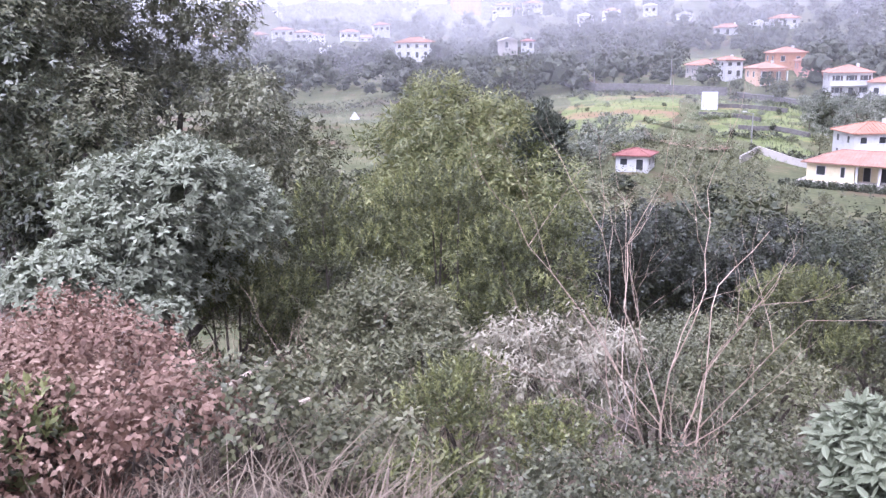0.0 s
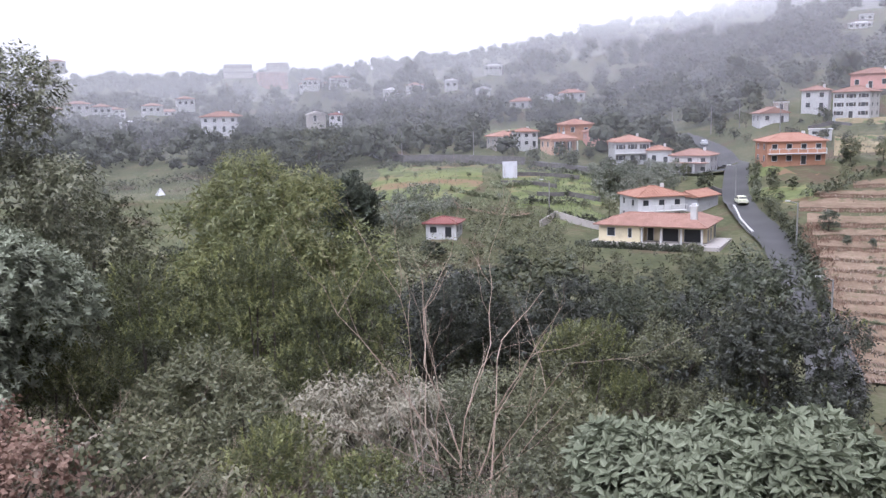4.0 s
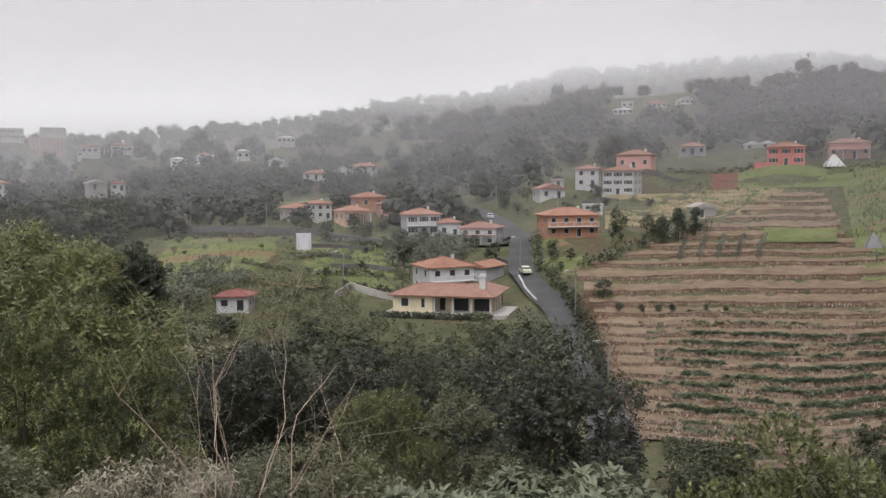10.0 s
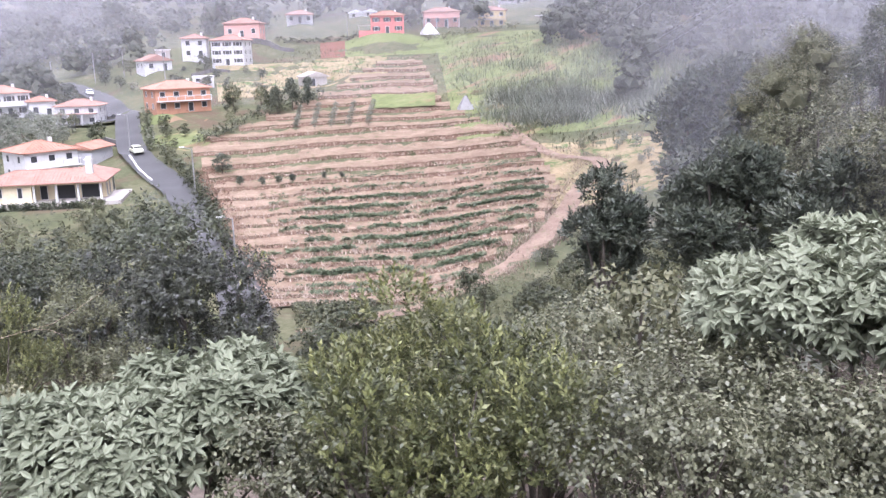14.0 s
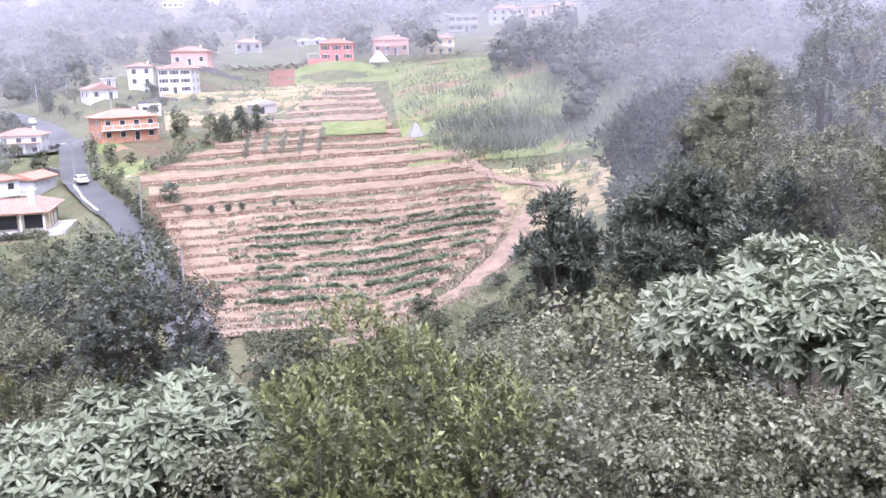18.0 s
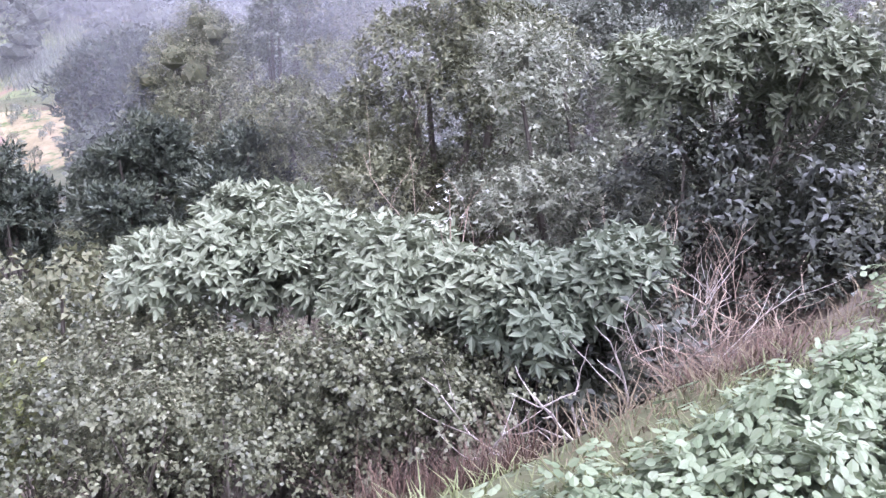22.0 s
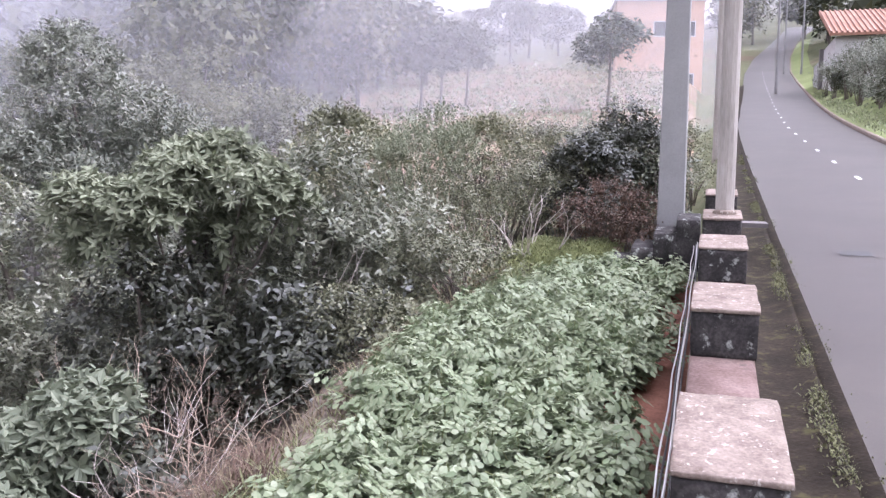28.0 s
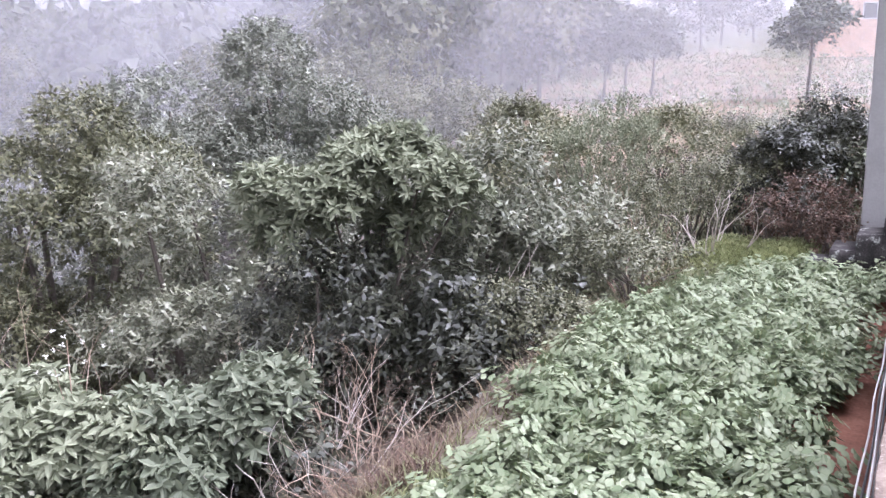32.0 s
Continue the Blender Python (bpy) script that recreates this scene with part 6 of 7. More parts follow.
mx_, my_ = uv_xy(mu, mv)
mound = thing("moss_mound", "low mound of bright moss and grass at the bed's end", "mound", kind="structure")
part("earth", grid_mesh("earth", np.stack([mx_, my_, mound_z(mu, mv)], -1)), M["moss"], mound)
g = np.random.default_rng(28)
gu, gv = g.uniform(12.1, 14.0, 9000), g.uniform(0.55, 3.5, 9000)
gx, gy = uv_xy(gu, gv)
part("grass_tufts", blades(g, gx, gy, 9000, 0.08, 0.02, 1.1, mound_z(gu, gv)), L["grass"], mound)["kind"] = "stuff"
gu = g.uniform(0.5, 26, 26000)
gv = 0.73 + 0.03 * np.sin(gu * 2.1) + g.normal(0, 0.05, 26000)
ok = (np.sin(gu * 3.1) + np.sin(gu * 1.37 + 1) + np.sin(gu * 7.3) * 0.6 + g.normal(0, 0.5, 26000) > 0.1) & (gv > 0.56)
gu, gv = gu[ok], gv[ok]
gx, gy = uv_xy(gu, -gv - bend(gu))
tagged(part("gutter_moss", blades(g, gx, gy, len(gu), 0.016, 0.011, 1.5, road_z(gu) + 0.052 - 0.16 * np.clip(0.70 - gv, 0, 1)), L["moss"]), "patchy dull moss along the gutter's edge", "moss", kind="stuff")
g = np.random.default_rng(29)
gu, gv = g.uniform(14, 70, 6000), g.uniform(6.15, 7.6, 6000)
gx, gy = uv_xy(gu, -gv + 0.85 - bend(gu, -6))
tagged(part("verge_grass", blades(g, gx, gy, 6000, 0.11, 0.04, 1.2, road_z(gu) + 0.1 + (gv - 6.02) * 0.32), L["cane"]), "grass along the far verge", "grass", kind="stuff")
def on_sight(az, r, el):
    return r * math.sin(radians(az)), r * math.cos(radians(az)), EYE + r * math.tan(radians(el))


lg = thing("fallen_log", "pale debarked log lying in brush", "log", (0, 0, 0))
a, b = on_sight(-15.2, 6.3, -20.9), on_sight(-10.7, 7.2, -18.9)
part("stem", tube([[(*a, 0.036), (*[(p + q) / 2 for p, q in zip(a, b)], 0.032), (*b, 0.022)]], 8), M["log"], lg)
lg = thing("fallen_branch", "pale broken branch in brush", "log", (0, 0, 0))
a, b = on_sight(-11.5, 6.8, -21.8), on_sight(-8.6, 7.2, -21.0)
part("stem", tube([[(*a, 0.025), (*b, 0.018)]], 6), M["log"], lg)
st = thing("tree_stump", "broken grey stump standing in bracken", "stump", at(-20.3, 13))
part("stem", tube([[(0, 0, -0.2, 0.10), (0.02, 0, 0.7, 0.085), (0.0, 0.03, 1.25, 0.05)]], 8), M["pale_bark"], st)

# ---- the potato bed ----
crng = np.random.default_rng(77)
leaf_meshes, stem_meshes = [], []
for k in range(5):
    faces = []
    stems = []
    for s in range(13):
        a, tilt = crng.uniform(0, math.tau), crng.uniform(0.05, 0.95)
        ln = crng.uniform(0.30, 0.43)
        tip = np.array((math.cos(a) * tilt * ln * 1.1, math.sin(a) * tilt * ln * 1.1, ln * (1.0 - 0.4 * tilt)))
        stems.append([(0, 0, 0, 0.006), (*(tip * 0.5 + np.array((0, 0, 0.04))), 0.005), (*tip, 0.003)])
        for q in range(7):
            b = tip * (0.52 + 0.085 * q) + crng.normal(0, 0.03, 3)
            yaw = a + crng.normal(0, 1.1)
            fwd = np.array((math.cos(yaw), math.sin(yaw), crng.uniform(-0.7, 0.2)))
            side = np.array((-math.sin(yaw), math.cos(yaw), crng.normal(0, 0.36)))
            for m, (f, o, sz) in enumerate(((0.062, 0, 1.1), (0.026, 0.044, 0.95), (0.026, -0.044, 0.95), (-0.014, 0.038, 0.75), (-0.014, -0.038, 0.75))):
                out = unit(fwd + side * (o * 14))
                c = b + fwd * f + side * o
                w, g = 0.0245 * sz, 0.030 * sz
                across = unit(np.cross(np.cross(out, side * 1.0 + fwd * 0.2), out)) if m == 0 else unit(side * 1.0 - fwd * (o * 14))
                dn = np.array((0, 0, -1.0))
                base, end = c - out * g, c + out * g + dn * 0.012 * sz + crng.normal(0, 0.003, 3)
                l0, l1 = c - out * g * 0.35 + across * w * 0.9 + dn * 0.006, c + out * g * 0.35 + across * w * 0.85 + dn * 0.010
                r0, r1 = c - out * g * 0.35 - across * w * 0.9 + dn * 0.006, c + out * g * 0.35 - across * w * 0.85 + dn * 0.010
                faces.append([base, l0, l1, end])
                faces.append([base, end, r1, r0])
    leaf_meshes.append(faces_mesh("foliage", np.array(faces)))
    leaf_meshes[-1].materials.append(L["potato"])
    me = bpy.data.meshes.new("stalks")
    bm = tube(stems[:7], 3)
    bm.to_mesh(me)
    bm.free()
    me.materials.append(L["grass"])
    stem_meshes.append(me)
count = 0
for i in range(44):
    for j in range(8):
        u = -0.6 + i * 0.30 + crng.normal(0, 0.05) + (0.15 if j % 2 else 0)
        v = 0.52 + j * 0.285 + crng.normal(0, 0.04) + 0.05 * math.sin(u)
        if v < 0.5 + 0.08 * math.sin(u * 2.1) or u > 12.2 or v > np.interp(u, (2, 4, 5, 6.5, 8, 9.3, 10.3, 11.3, 12.2), (2.4, 2.2, 2.32, 2.62, 2.65, 2.5, 2.25, 1.95, 1.6)):
            continue
        x, y = uv_xy(u, v)
        k = crng.integers(5)
        t = thing("potato_plant", "leafy green potato plant in a dense bed", "plant", (x, y, float(land(x, y)) - 0.02), crng.uniform(0, 360), group="plants of the potato bed")
        t.scale = (1, 1, (0.95 + 0.25 * crng.random()) * (1 - 0.3 * max(0, min(1, (u - 10) / 2))))
        part("foliage", leaf_meshes[k], L["potato"], t)
        part("stalk", stem_meshes[k], L["grass"], t)
strip_soil = []
us = np.arange(-1.0, 12.6, 0.25)
for v in (0.08, 0.3, 0.6, 1.2, 1.8, 2.25):
    x, y = uv_xy(us, v)
    strip_soil.append(np.stack([x, y, land(x, y) + 0.012 + crng.normal(0, 0.008, len(us))], -1))
tagged(part("crop_bed", grid_mesh("crop_bed", np.array(strip_soil)), M["soil"]), "reddish soil of the crop bed", "soil", kind="structure")

# ---- woods ----
def template(seed, n, count=4, long=0.075, wide=0.055, w=1.0, h=1.1, blobs=16):
    rng = np.random.default_rng(seed)
    B = blobs_for(rng, w, w, h * 0.08, h, blobs)
    p, d = shoots(rng, B, n, 0.78)
    return tri(sprigs(rng, p, d, count, long, long, wide, 70, 0.15, 0.5, 0.5))


T_FAR = [np.concatenate([template(s, 80, 2, 0.16, 0.12), cores(s + 200, k=6)]) for s in range(8)]


def shared(name, q, mat):
    me = faces_mesh(name, q)
    me.materials.append(mat)
    return me


FINE = [shared("crown", template(s + 20, 900, 3, 0.06, 0.046), L["wood_mid"]) for s in range(4)] + [shared("crown", template(s + 40, 760, 3, 0.06, 0.046), L["olive"]) for s in range(2)]
PLAIN = [shared("crown", np.concatenate([template(s + 30, 270, 3, 0.09, 0.066), cores(s + 230, k=6, fill=0.5)]), L["wood_mid"]) for s in range(4)] + [shared("crown", template(s + 50, 270, 3, 0.09, 0.07), L["olive"]) for s in range(2)]
SAGE = [shared("crown", template(s + 60, 250, 3, 0.1, 0.068), L["sage"]) for s in range(3)]
CONIFER = [shared("crown", template(s + 70, 700, 3, 0.09, 0.05, 0.8, 1.15), L["pine"]) for s in range(3)]
bm = tube([[(0, 0, -0.15, 0.03), (0.02, 0.01, 0.35, 0.02), (0, 0.02, 0.7, 0.01)]], 5)
TRUNK = bpy.data.meshes.new("trunk")
bm.to_mesh(TRUNK)
bm.free()
TRUNK.materials.append(M["bark"])


def clear_of_things(x, y):
    ok = np.ones(len(x), bool)
    for px, py, pz, s in PADS:
        ok &= (x - px) ** 2 + (y - py) ** 2 > (s * 0.85) ** 2
    return ok


def off_field(a, r):
    inside = (a > np.interp(r, FIELD_R, FIELD_LEFT) - 0.6) & (a < np.interp(r, FIELD_RIGHT_R, FIELD_RIGHT) + 1.2) & (r > 80) & (r < 236)
    road = np.abs(a - np.interp(r, (70, 92, 136, 156, 196, 262), (36.8, 36.6, 33.2, 31.4, 30.9, 27.4))) * r / 57.3 < 5
    return ~inside & ~road


def scatter(seed, az0, az1, r0, r1, n, extra=None, gap=0.0):
    rng = np.random.default_rng(seed)
    a, r = rng.uniform(az0, az1, n), np.sqrt(rng.uniform(r0 * r0, r1 * r1, n))
    x, y = r * np.sin(np.radians(a)), r * np.cos(np.radians(a))
    ok = clear_of_things(x, y)
    if extra:
        ok &= extra(a, r)
    for i in range(n):
        if ok[i] and gap:
            if (((x[:i] - x[i]) ** 2 + (y[:i] - y[i]) ** 2 < gap * gap) & ok[:i]).any():
                ok[i] = False
    return rng, a[ok], r[ok], x[ok], y[ok]


def trees(name, label, category, seed, az0, az1, r0, r1, n, size, meshes, limit=None, extra=None, gap=0.0, group=""):
    """Single trees that share crowns; limit: the height angle that their tops stay under."""
    rng, a, r, x, y = scatter(seed, az0, az1, r0, r1, n, extra, gap)
    z = land(x, y)
    for i in range(len(x)):
        k = size * rng.uniform(0.7, 1.3)
        h = k * rng.uniform(0.8, 1.2)
        if limit:
            h = min(h, (EYE + r[i] * math.tan(radians(limit(a[i]) - rng.uniform(-0.4, 3.2))) - z[i]) / 1.1)
            if h < 0.8:
                continue
            k = min(k, h * 1.5)
        t = thing(name, label, category, (x[i], y[i], z[i]), rng.uniform(0, 360), group=group)
        t.scale = (k, k, h)
        part("crown", meshes[rng.integers(len(meshes))], None, t)
        part("trunk", TRUNK, None, t)


def woods(name, label, seed, az0, az1, r0, r1, n, size, mat, extra=None):
    rng, a, r, x, y = scatter(seed, az0, az1, r0, r1, n, extra)
    z = land(x, y) - 0.3
    out = []
    for i in range(len(x)):
        t = T_FAR[rng.integers(len(T_FAR))]
        an = rng.uniform(0, 6.28)
        s, c = math.sin(an), math.cos(an)
        k = size * rng.uniform(0.6, 1.3)
        kz = k * rng.uniform(0.75, 1.25)
        out.append(np.stack([(t[..., 0] * c - t[..., 1] * s) * k + x[i], (t[..., 0] * s + t[..., 1] * c) * k + y[i], t[..., 2] * kz + z[i]], -1))
    return tagged(part(name, np.concatenate(out), mat), label, "woodland", kind="stuff")


def low_line(a):
    return float(np.interp(a, (-32, -6, 2, 9, 14, 18, 30, 34, 37, 52, 57, 63), (-3.5, -5.0, -7.5, -9.6, -10.2, -9.8, -9.6, -10.5, -15.5, -17.5, -15.5, -11)))


trees("valley_tree", "dark broadleaf tree in the valley wood", "tree", 31, -32, 36.5, 46, 78, 150, 8.5, FINE, low_line, off_field, 5.0, "valley wood")
trees("valley_bush", "dull green bush in the valley scrub", "bush", 32, -32, 36.5, 78, 140, 260, 4.5, PLAIN, lambda a: low_line(a) + 1.5, off_field, 4.0, "valley scrub")
trees("valley_bush", "dull green bush under the terraced field", "bush", 132, 36.5, 65, 44, 79, 110, 4.5, FINE[:3], low_line, off_field, 4.0, "valley scrub")
trees("garden_tree", "round green tree among the village houses", "tree", 33, 16, 44, 150, 262, 120, 4.0, PLAIN, None,
      lambda a, r: off_field(a, r) & ~((a > 15.5) & (a < 22.5) & (r > 150) & (r < 202)) & ~((a > 30.5) & (a < 36) & (r > 158) & (r < 186)) & ~((a > 36) & (r > 200)), 4.0, "village trees")
trees("hollow_tree", "dark tree in the wooded hollow", "tree", 37, 62, 98, 60, 190, 240, 9.0, PLAIN, lambda a: float(np.interp(a, (62, 66, 72, 78, 84, 98), (-3.5, -1.5, 2, 5.5, 9, 13))), lambda a, r: (a > 66.5) | (r > 172), 5.5, "hollow wood")
trees("misty_tree", "misty tree above the upper field", "tree", 38, 94, 134, 46, 120, 80, 7.0, FINE, None, lambda a, r: (r > 88) | (a < 120), 4.5, "upper wood")
trees("hedge_bush", "leafy bush on the far roadside bank", "bush", 39, 148.5, 160, 28, 66, 170, 3.0, FINE[:3], lambda a: 8.8, lambda a, r: (r * np.sin(np.radians(a - 142.8)) > 6.6 + 3.4 * (r / 100) ** 2) & (r * np.sin(np.radians(a - 142.8)) < 11), 1.8, "roadside hedge")
trees("bank_bush", "grey-green bush in the crop plot", "bush", 42, 21.8, 27.2, 170, 198, 70, 3.2, SAGE, None, lambda a, r: off_field(a, r), 2.4, "plot bushes")
trees("grey_shrub", "silver-green shrub below the meadow", "shrub", 43, 6.3, 12.5, 128, 150, 60, 3.4, SAGE, None, None, 2.2, "meadow shrubs")
trees("dark_tree", "dark dense tree on the wooded knoll", "tree", 44, -3.0, 6.2, 205, 275, 60, 9.0, PLAIN[:4], lambda a: 0.6, lambda a, r: (a < 5.2) | (r > 230), 4.5, "knoll trees")
trees("knoll_bush", "bush on the grassy valley slope", "bush", 45, -12, 7, 150, 215, 36, 2.4, SAGE + PLAIN, None, None, 4.0, "slope bushes")
trees("plot_bush", "small bush between the garden plots", "bush", 46, 7, 24, 145, 222, 30, 1.5, SAGE + PLAIN, None, off_field, 4.0, "plot bushes")
trees("track_bush", "low scrub bush beside the dirt track", "bush", 47, 52, 70, 62, 128, 130, 2.6, PLAIN + SAGE[:1], lambda a: -8.6, lambda a, r: a > np.interp(r, (62, 80, 85, 96, 106, 116, 128, 137), (48, 51, 56, 59.8, 61.4, 62.6, 64.5, 61.5)), 3.0, "track scrub")
trees("road_bush", "leafy bush on the road's bank", "bush", 48, 31, 36.6, 110, 190, 90, 2.4, PLAIN + SAGE[:1], None, lambda a, r: off_field(a, r) & (np.abs(a - np.interp(r, (92, 136, 156, 196), (36.6, 33.2, 31.4, 30.9))) * r / 57.3 < 9), 2.6, "bushes along the road")
trees("slope_bush", "leafy bush on the overgrown slope", "bush", 49, 53, 99, 22, 60, 330, 3.0, PLAIN + SAGE[:1] + FINE[4:], lambda a: float(np.interp(a, (53, 58, 64, 72, 80, 98), (-17.5, -15.5, -11.5, -8.5, -6, -3))), None, 1.9, "slope bushes")
trees("track_side_bush", "rusty low bush beside the track", "bush", 50, 52, 66, 84, 140, 160, 1.7, SAGE + PLAIN[4:], None, lambda a, r: (a > np.interp(r, (80, 85, 96, 106, 116, 128, 137), (50, 55.2, 59.2, 60.9, 62.0, 63.2, 59.4))) & (a < np.interp(r, (80, 85, 96, 106, 116, 128, 137), (50, 55.2, 59.2, 60.9, 62.0, 63.2, 59.4)) + 3.5), 2.0, "track scrub")
trees("garden_bush", "rounded bush on the slope below the villa", "bush", 51, 17, 33, 108, 150, 110, 2.8, PLAIN + SAGE[:2], lambda a: -9.3, off_field, 2.4, "bushes below the villa")
trees("pasture_bush", "bush along the pasture's edge", "bush", 52, 34.5, 39.5, 186, 232, 40, 2.2, PLAIN + SAGE[:1], None, off_field, 3.0, "pasture bushes")
for a, r, k, h, grp in ((40.2, 184, 4.2, 5.6, "conifers"), (41.2, 187, 4.4, 6.2, "conifers"), (42.2, 189, 3.8, 5.6, "conifers"), (39.0, 181, 1.6, 2.4, "conifers"),
                        (36.4, 139, 4.0, 2.9, "field bushes"), (37.5, 130, 1.7, 1.6, "field bushes"), (38.9, 130, 1.4, 1.3, "field bushes"), (40.0, 130, 1.5, 1.4, "field bushes"), (40.9, 130, 1.5, 1.4, "field bushes"), (43.0, 130, 1.3, 1.2, "field bushes"), (44.2, 130, 1.1, 0.9, "field bushes")):
    conifer = grp == "conifers"
    t = thing("conifer" if conifer else "field_bush", "dark dense conifer at the field's corner" if conifer else "small round dark bush in a row on the terrace", "tree" if conifer else "bush", at(a, r, 0.2), a * 9, group=grp)
    t.scale = (k, k, h)
    part("crown", CONIFER[int(a) % 3], None, t)
    part("trunk", TRUNK, None, t)
for i, a in enumerate((41.5, 42.7, 43.85, 45.0, 46.3)):
    for r in (164.5, 168.5, 173, 177.5, 182):
        t = thing("orchard_sapling", "thin grey orchard sapling on the terrace", "tree", at(a + 0.02 * (r - 173), r, 0.4), a * 31 + r, group="orchard saplings")
        t.scale = (1.5, 1.5, 1.7)
        part("crown", SAGE[i % 3], None, t)
        part("trunk", TRUNK, None, t)
trees("misty_tree", "tall misty tree on the upper slope", "tree", 141, 86, 124, 62, 150, 150, 15.0, PLAIN, lambda a: float(np.interp(a, (86, 96, 106, 116, 124), (15, 17, 17, 14.5, 11.5))), None, 6.5, "upper wood")
trees("misty_tree", "dense misty tree beyond the hedge", "tree", 138, 98, 127, 40, 70, 60, 7.0, PLAIN[4:] + FINE[4:5], None, lambda a, r: (a < 121) | (r < 10), 4.0, "upper wood")
woods("hollow_wood", "hazy woods climbing from the hollow", 137, 58, 100, 165, 280, 380, 8.0, L["wood_far"], lambda a, r: (a > 62) | (r > 235))
woods("hill_wood", "wooded slopes fading into the cloud", 34, -34, 30, 222, 420, 1000, 7.0, L["wood_far"],
      lambda a, r: off_field(a, r) & ~((a > 14.4) & (a < 19) & (r < 302) & (r > 250)))
woods("hill_wood", "wooded hillside above the village", 35, 26, 100, 268, 560, 1250, 8.5, L["wood_far"],
      lambda a, r: ~((a > 36.6) & (a < 42.6) & (r > 400) & (r < 570)) & ~((a > 39.8) & (a < 46.5) & (r < 300)) & ~((a > 54.2) & (a < 64) & (r > 288) & (r < 352)))
woods("hill_wood", "far wooded ridges under the cloud", 36, -36, 60, 420, 950, 1500, 10, L["wood_far"], lambda a, r: ~((a > 36.6) & (a < 42.6) & (r < 570)))
for a, r, hgt in ((135.9, 44, 5.2), (124.9, 50, 5.0), (123.6, 50, 4.6), (126.6, 52, 4.4)):
    x, y, z = at(a, r)
    t = thing("field_tree", "small dark tree standing in the dry field", "tree", (x, y, z), a * 7)
    part("trunk", tube([[(0, 0, -0.2, 0.10), (0.1, 0.05, hgt * 0.4, 0.07), (0.05, 0, hgt * 0.8, 0.04)]], 6), M["bark"], t)
    part("crown", template(int(a * 3), 800, 4, 0.075, 0.05) * np.array((4.0, 4.0, 3.4)) + np.array((0, 0, hgt * 0.28)), L["pine"], t)
trees("misty_tree", "misty tree beyond the road's bend", "tree", 139, 142.5, 158, 100, 185, 70, 9.0, PLAIN, None, lambda a, r: (r > 158) | (r * np.sin(np.radians(a - 142.8)) > 14), 5.0, "trees beyond the bend")
hedge = thing("hedge", "clipped dark green hedge before the villa", "hedge", villa.matrix_basis.translation, -40.1)
rng = np.random.default_rng(9)
p = np.stack([rng.uniform(-11, 8.5, 1500), rng.uniform(-7.6, -6.6, 1500), rng.uniform(-1.6, 0.35, 1500)], -1)
part("foliage", sprigs(rng, p, np.tile(np.array((0, -0.5, 0.6)), (1500, 1)), 5, 0.2, 0.3, 0.2, 70, 0.1, 0.3, 0.6), L["dark"], hedge)

for k, (a0, r0, a1, r1, h, wide, key) in enumerate(((7.6, 212, 14.6, 205, 1.6, 1.2, "dark"), (17.6, 199, 23.8, 190, 1.4, 1.0, "dark"), (15.4, 172, 18.6, 182, 1.1, 1.4, "cane"), (16.6, 158, 21.6, 163, 1.3, 1.2, "dark"),
                                                    (19.0, 150, 23.2, 152, 1.2, 1.0, "hollow"), (22.4, 166, 26.0, 174, 2.0, 3.0, "sage"), (22.2, 172, 27.2, 181, 2.0, 3.0, "sage"), (22.6, 178, 27.6, 188, 1.8, 3.0, "sage"),
                                                    (32.2, 160, 32.0, 186, 2.2, 1.6, "dark"), (33.9, 142, 32.6, 160, 2.4, 1.8, "wood_mid"), (35.4, 120, 34.0, 142, 2.4, 1.8, "wood_mid"), (36.4, 102, 35.5, 120, 2.2, 1.6, "wood_mid"),
                                                    (35.0, 160, 38.4, 176, 2.4, 2.4, "dark"), (38.2, 178, 43.2, 197, 2.6, 2.2, "dark"), (40.5, 262, 46.0, 256, 1.8, 1.4, "dark"), (50.0, 252, 56.0, 264, 2.2, 2.2, "olive"),
                                                    (28.6, 216, 27.0, 256, 1.8, 1.5, "dark"), (24.0, 232, 27.4, 236, 2.2, 2.0, "wood_mid"), (15.2, 232, 19.0, 240, 1.8, 1.6, "wood_mid"), (-12, 205, -3, 222, 2.4, 2.6, "wood_mid"),
                                                    (10.6, 146, 13.6, 150, 1.0, 1.6, "sage"), (12.6, 166, 15.6, 160, 0.9, 1.0, "cane"), (53.5, 172, 57.5, 196, 1.8, 2.4, "sage"), (55.0, 150, 60.0, 160, 1.0, 2.0, "olive"))):
    hedge_row(a0, r0, a1, r1, h, wide, L[key], "uneven leafy hedge between plots on the valley slope", 300 + k)

# crop rows and canes
rng = np.random.default_rng(61)
rows = []
for r in LINES[1:13]:
    lo_, hi_ = 39.6 + 1.2 * math.sin(r), np.interp(r, FIELD_RIGHT_R, FIELD_RIGHT) - 0.8
    n = int((105 if 90 < r < 122 else 26) * (hi_ - lo_))
    a = rng.uniform(lo_, hi_, n)
    ph = rng.uniform(0, 6.28, 3)
    a = a[(np.sin(a * 0.55 + ph[0]) + 0.7 * np.sin(a * 1.9 + ph[1]) + 0.5 * np.sin(a * 5.3 + ph[2]) + rng.normal(0, 0.7, n) > -0.45) & ((a > 41.5) | (rng.random(n) < 0.25))]
    rr = r + 1.2 + 0.25 * np.sin(a * 1.9 + r) + rng.normal(0, 0.32, len(a))
    x, y = rr * np.sin(np.radians(a)), rr * np.cos(np.radians(a))
    p = np.stack([x, y, land(x, y) + 0.35], -1)
    rows.append(tri(sprigs(rng, p, np.tile(UP, (len(p), 1)), 9, 0.25, 0.36, 0.17, 75, 0.2, 0.5, 0.4)))
tagged(part("crop_rows", np.concatenate(rows), L["crop"]), "rows of grey-green crops on the terraces", "crop", kind="stuff")
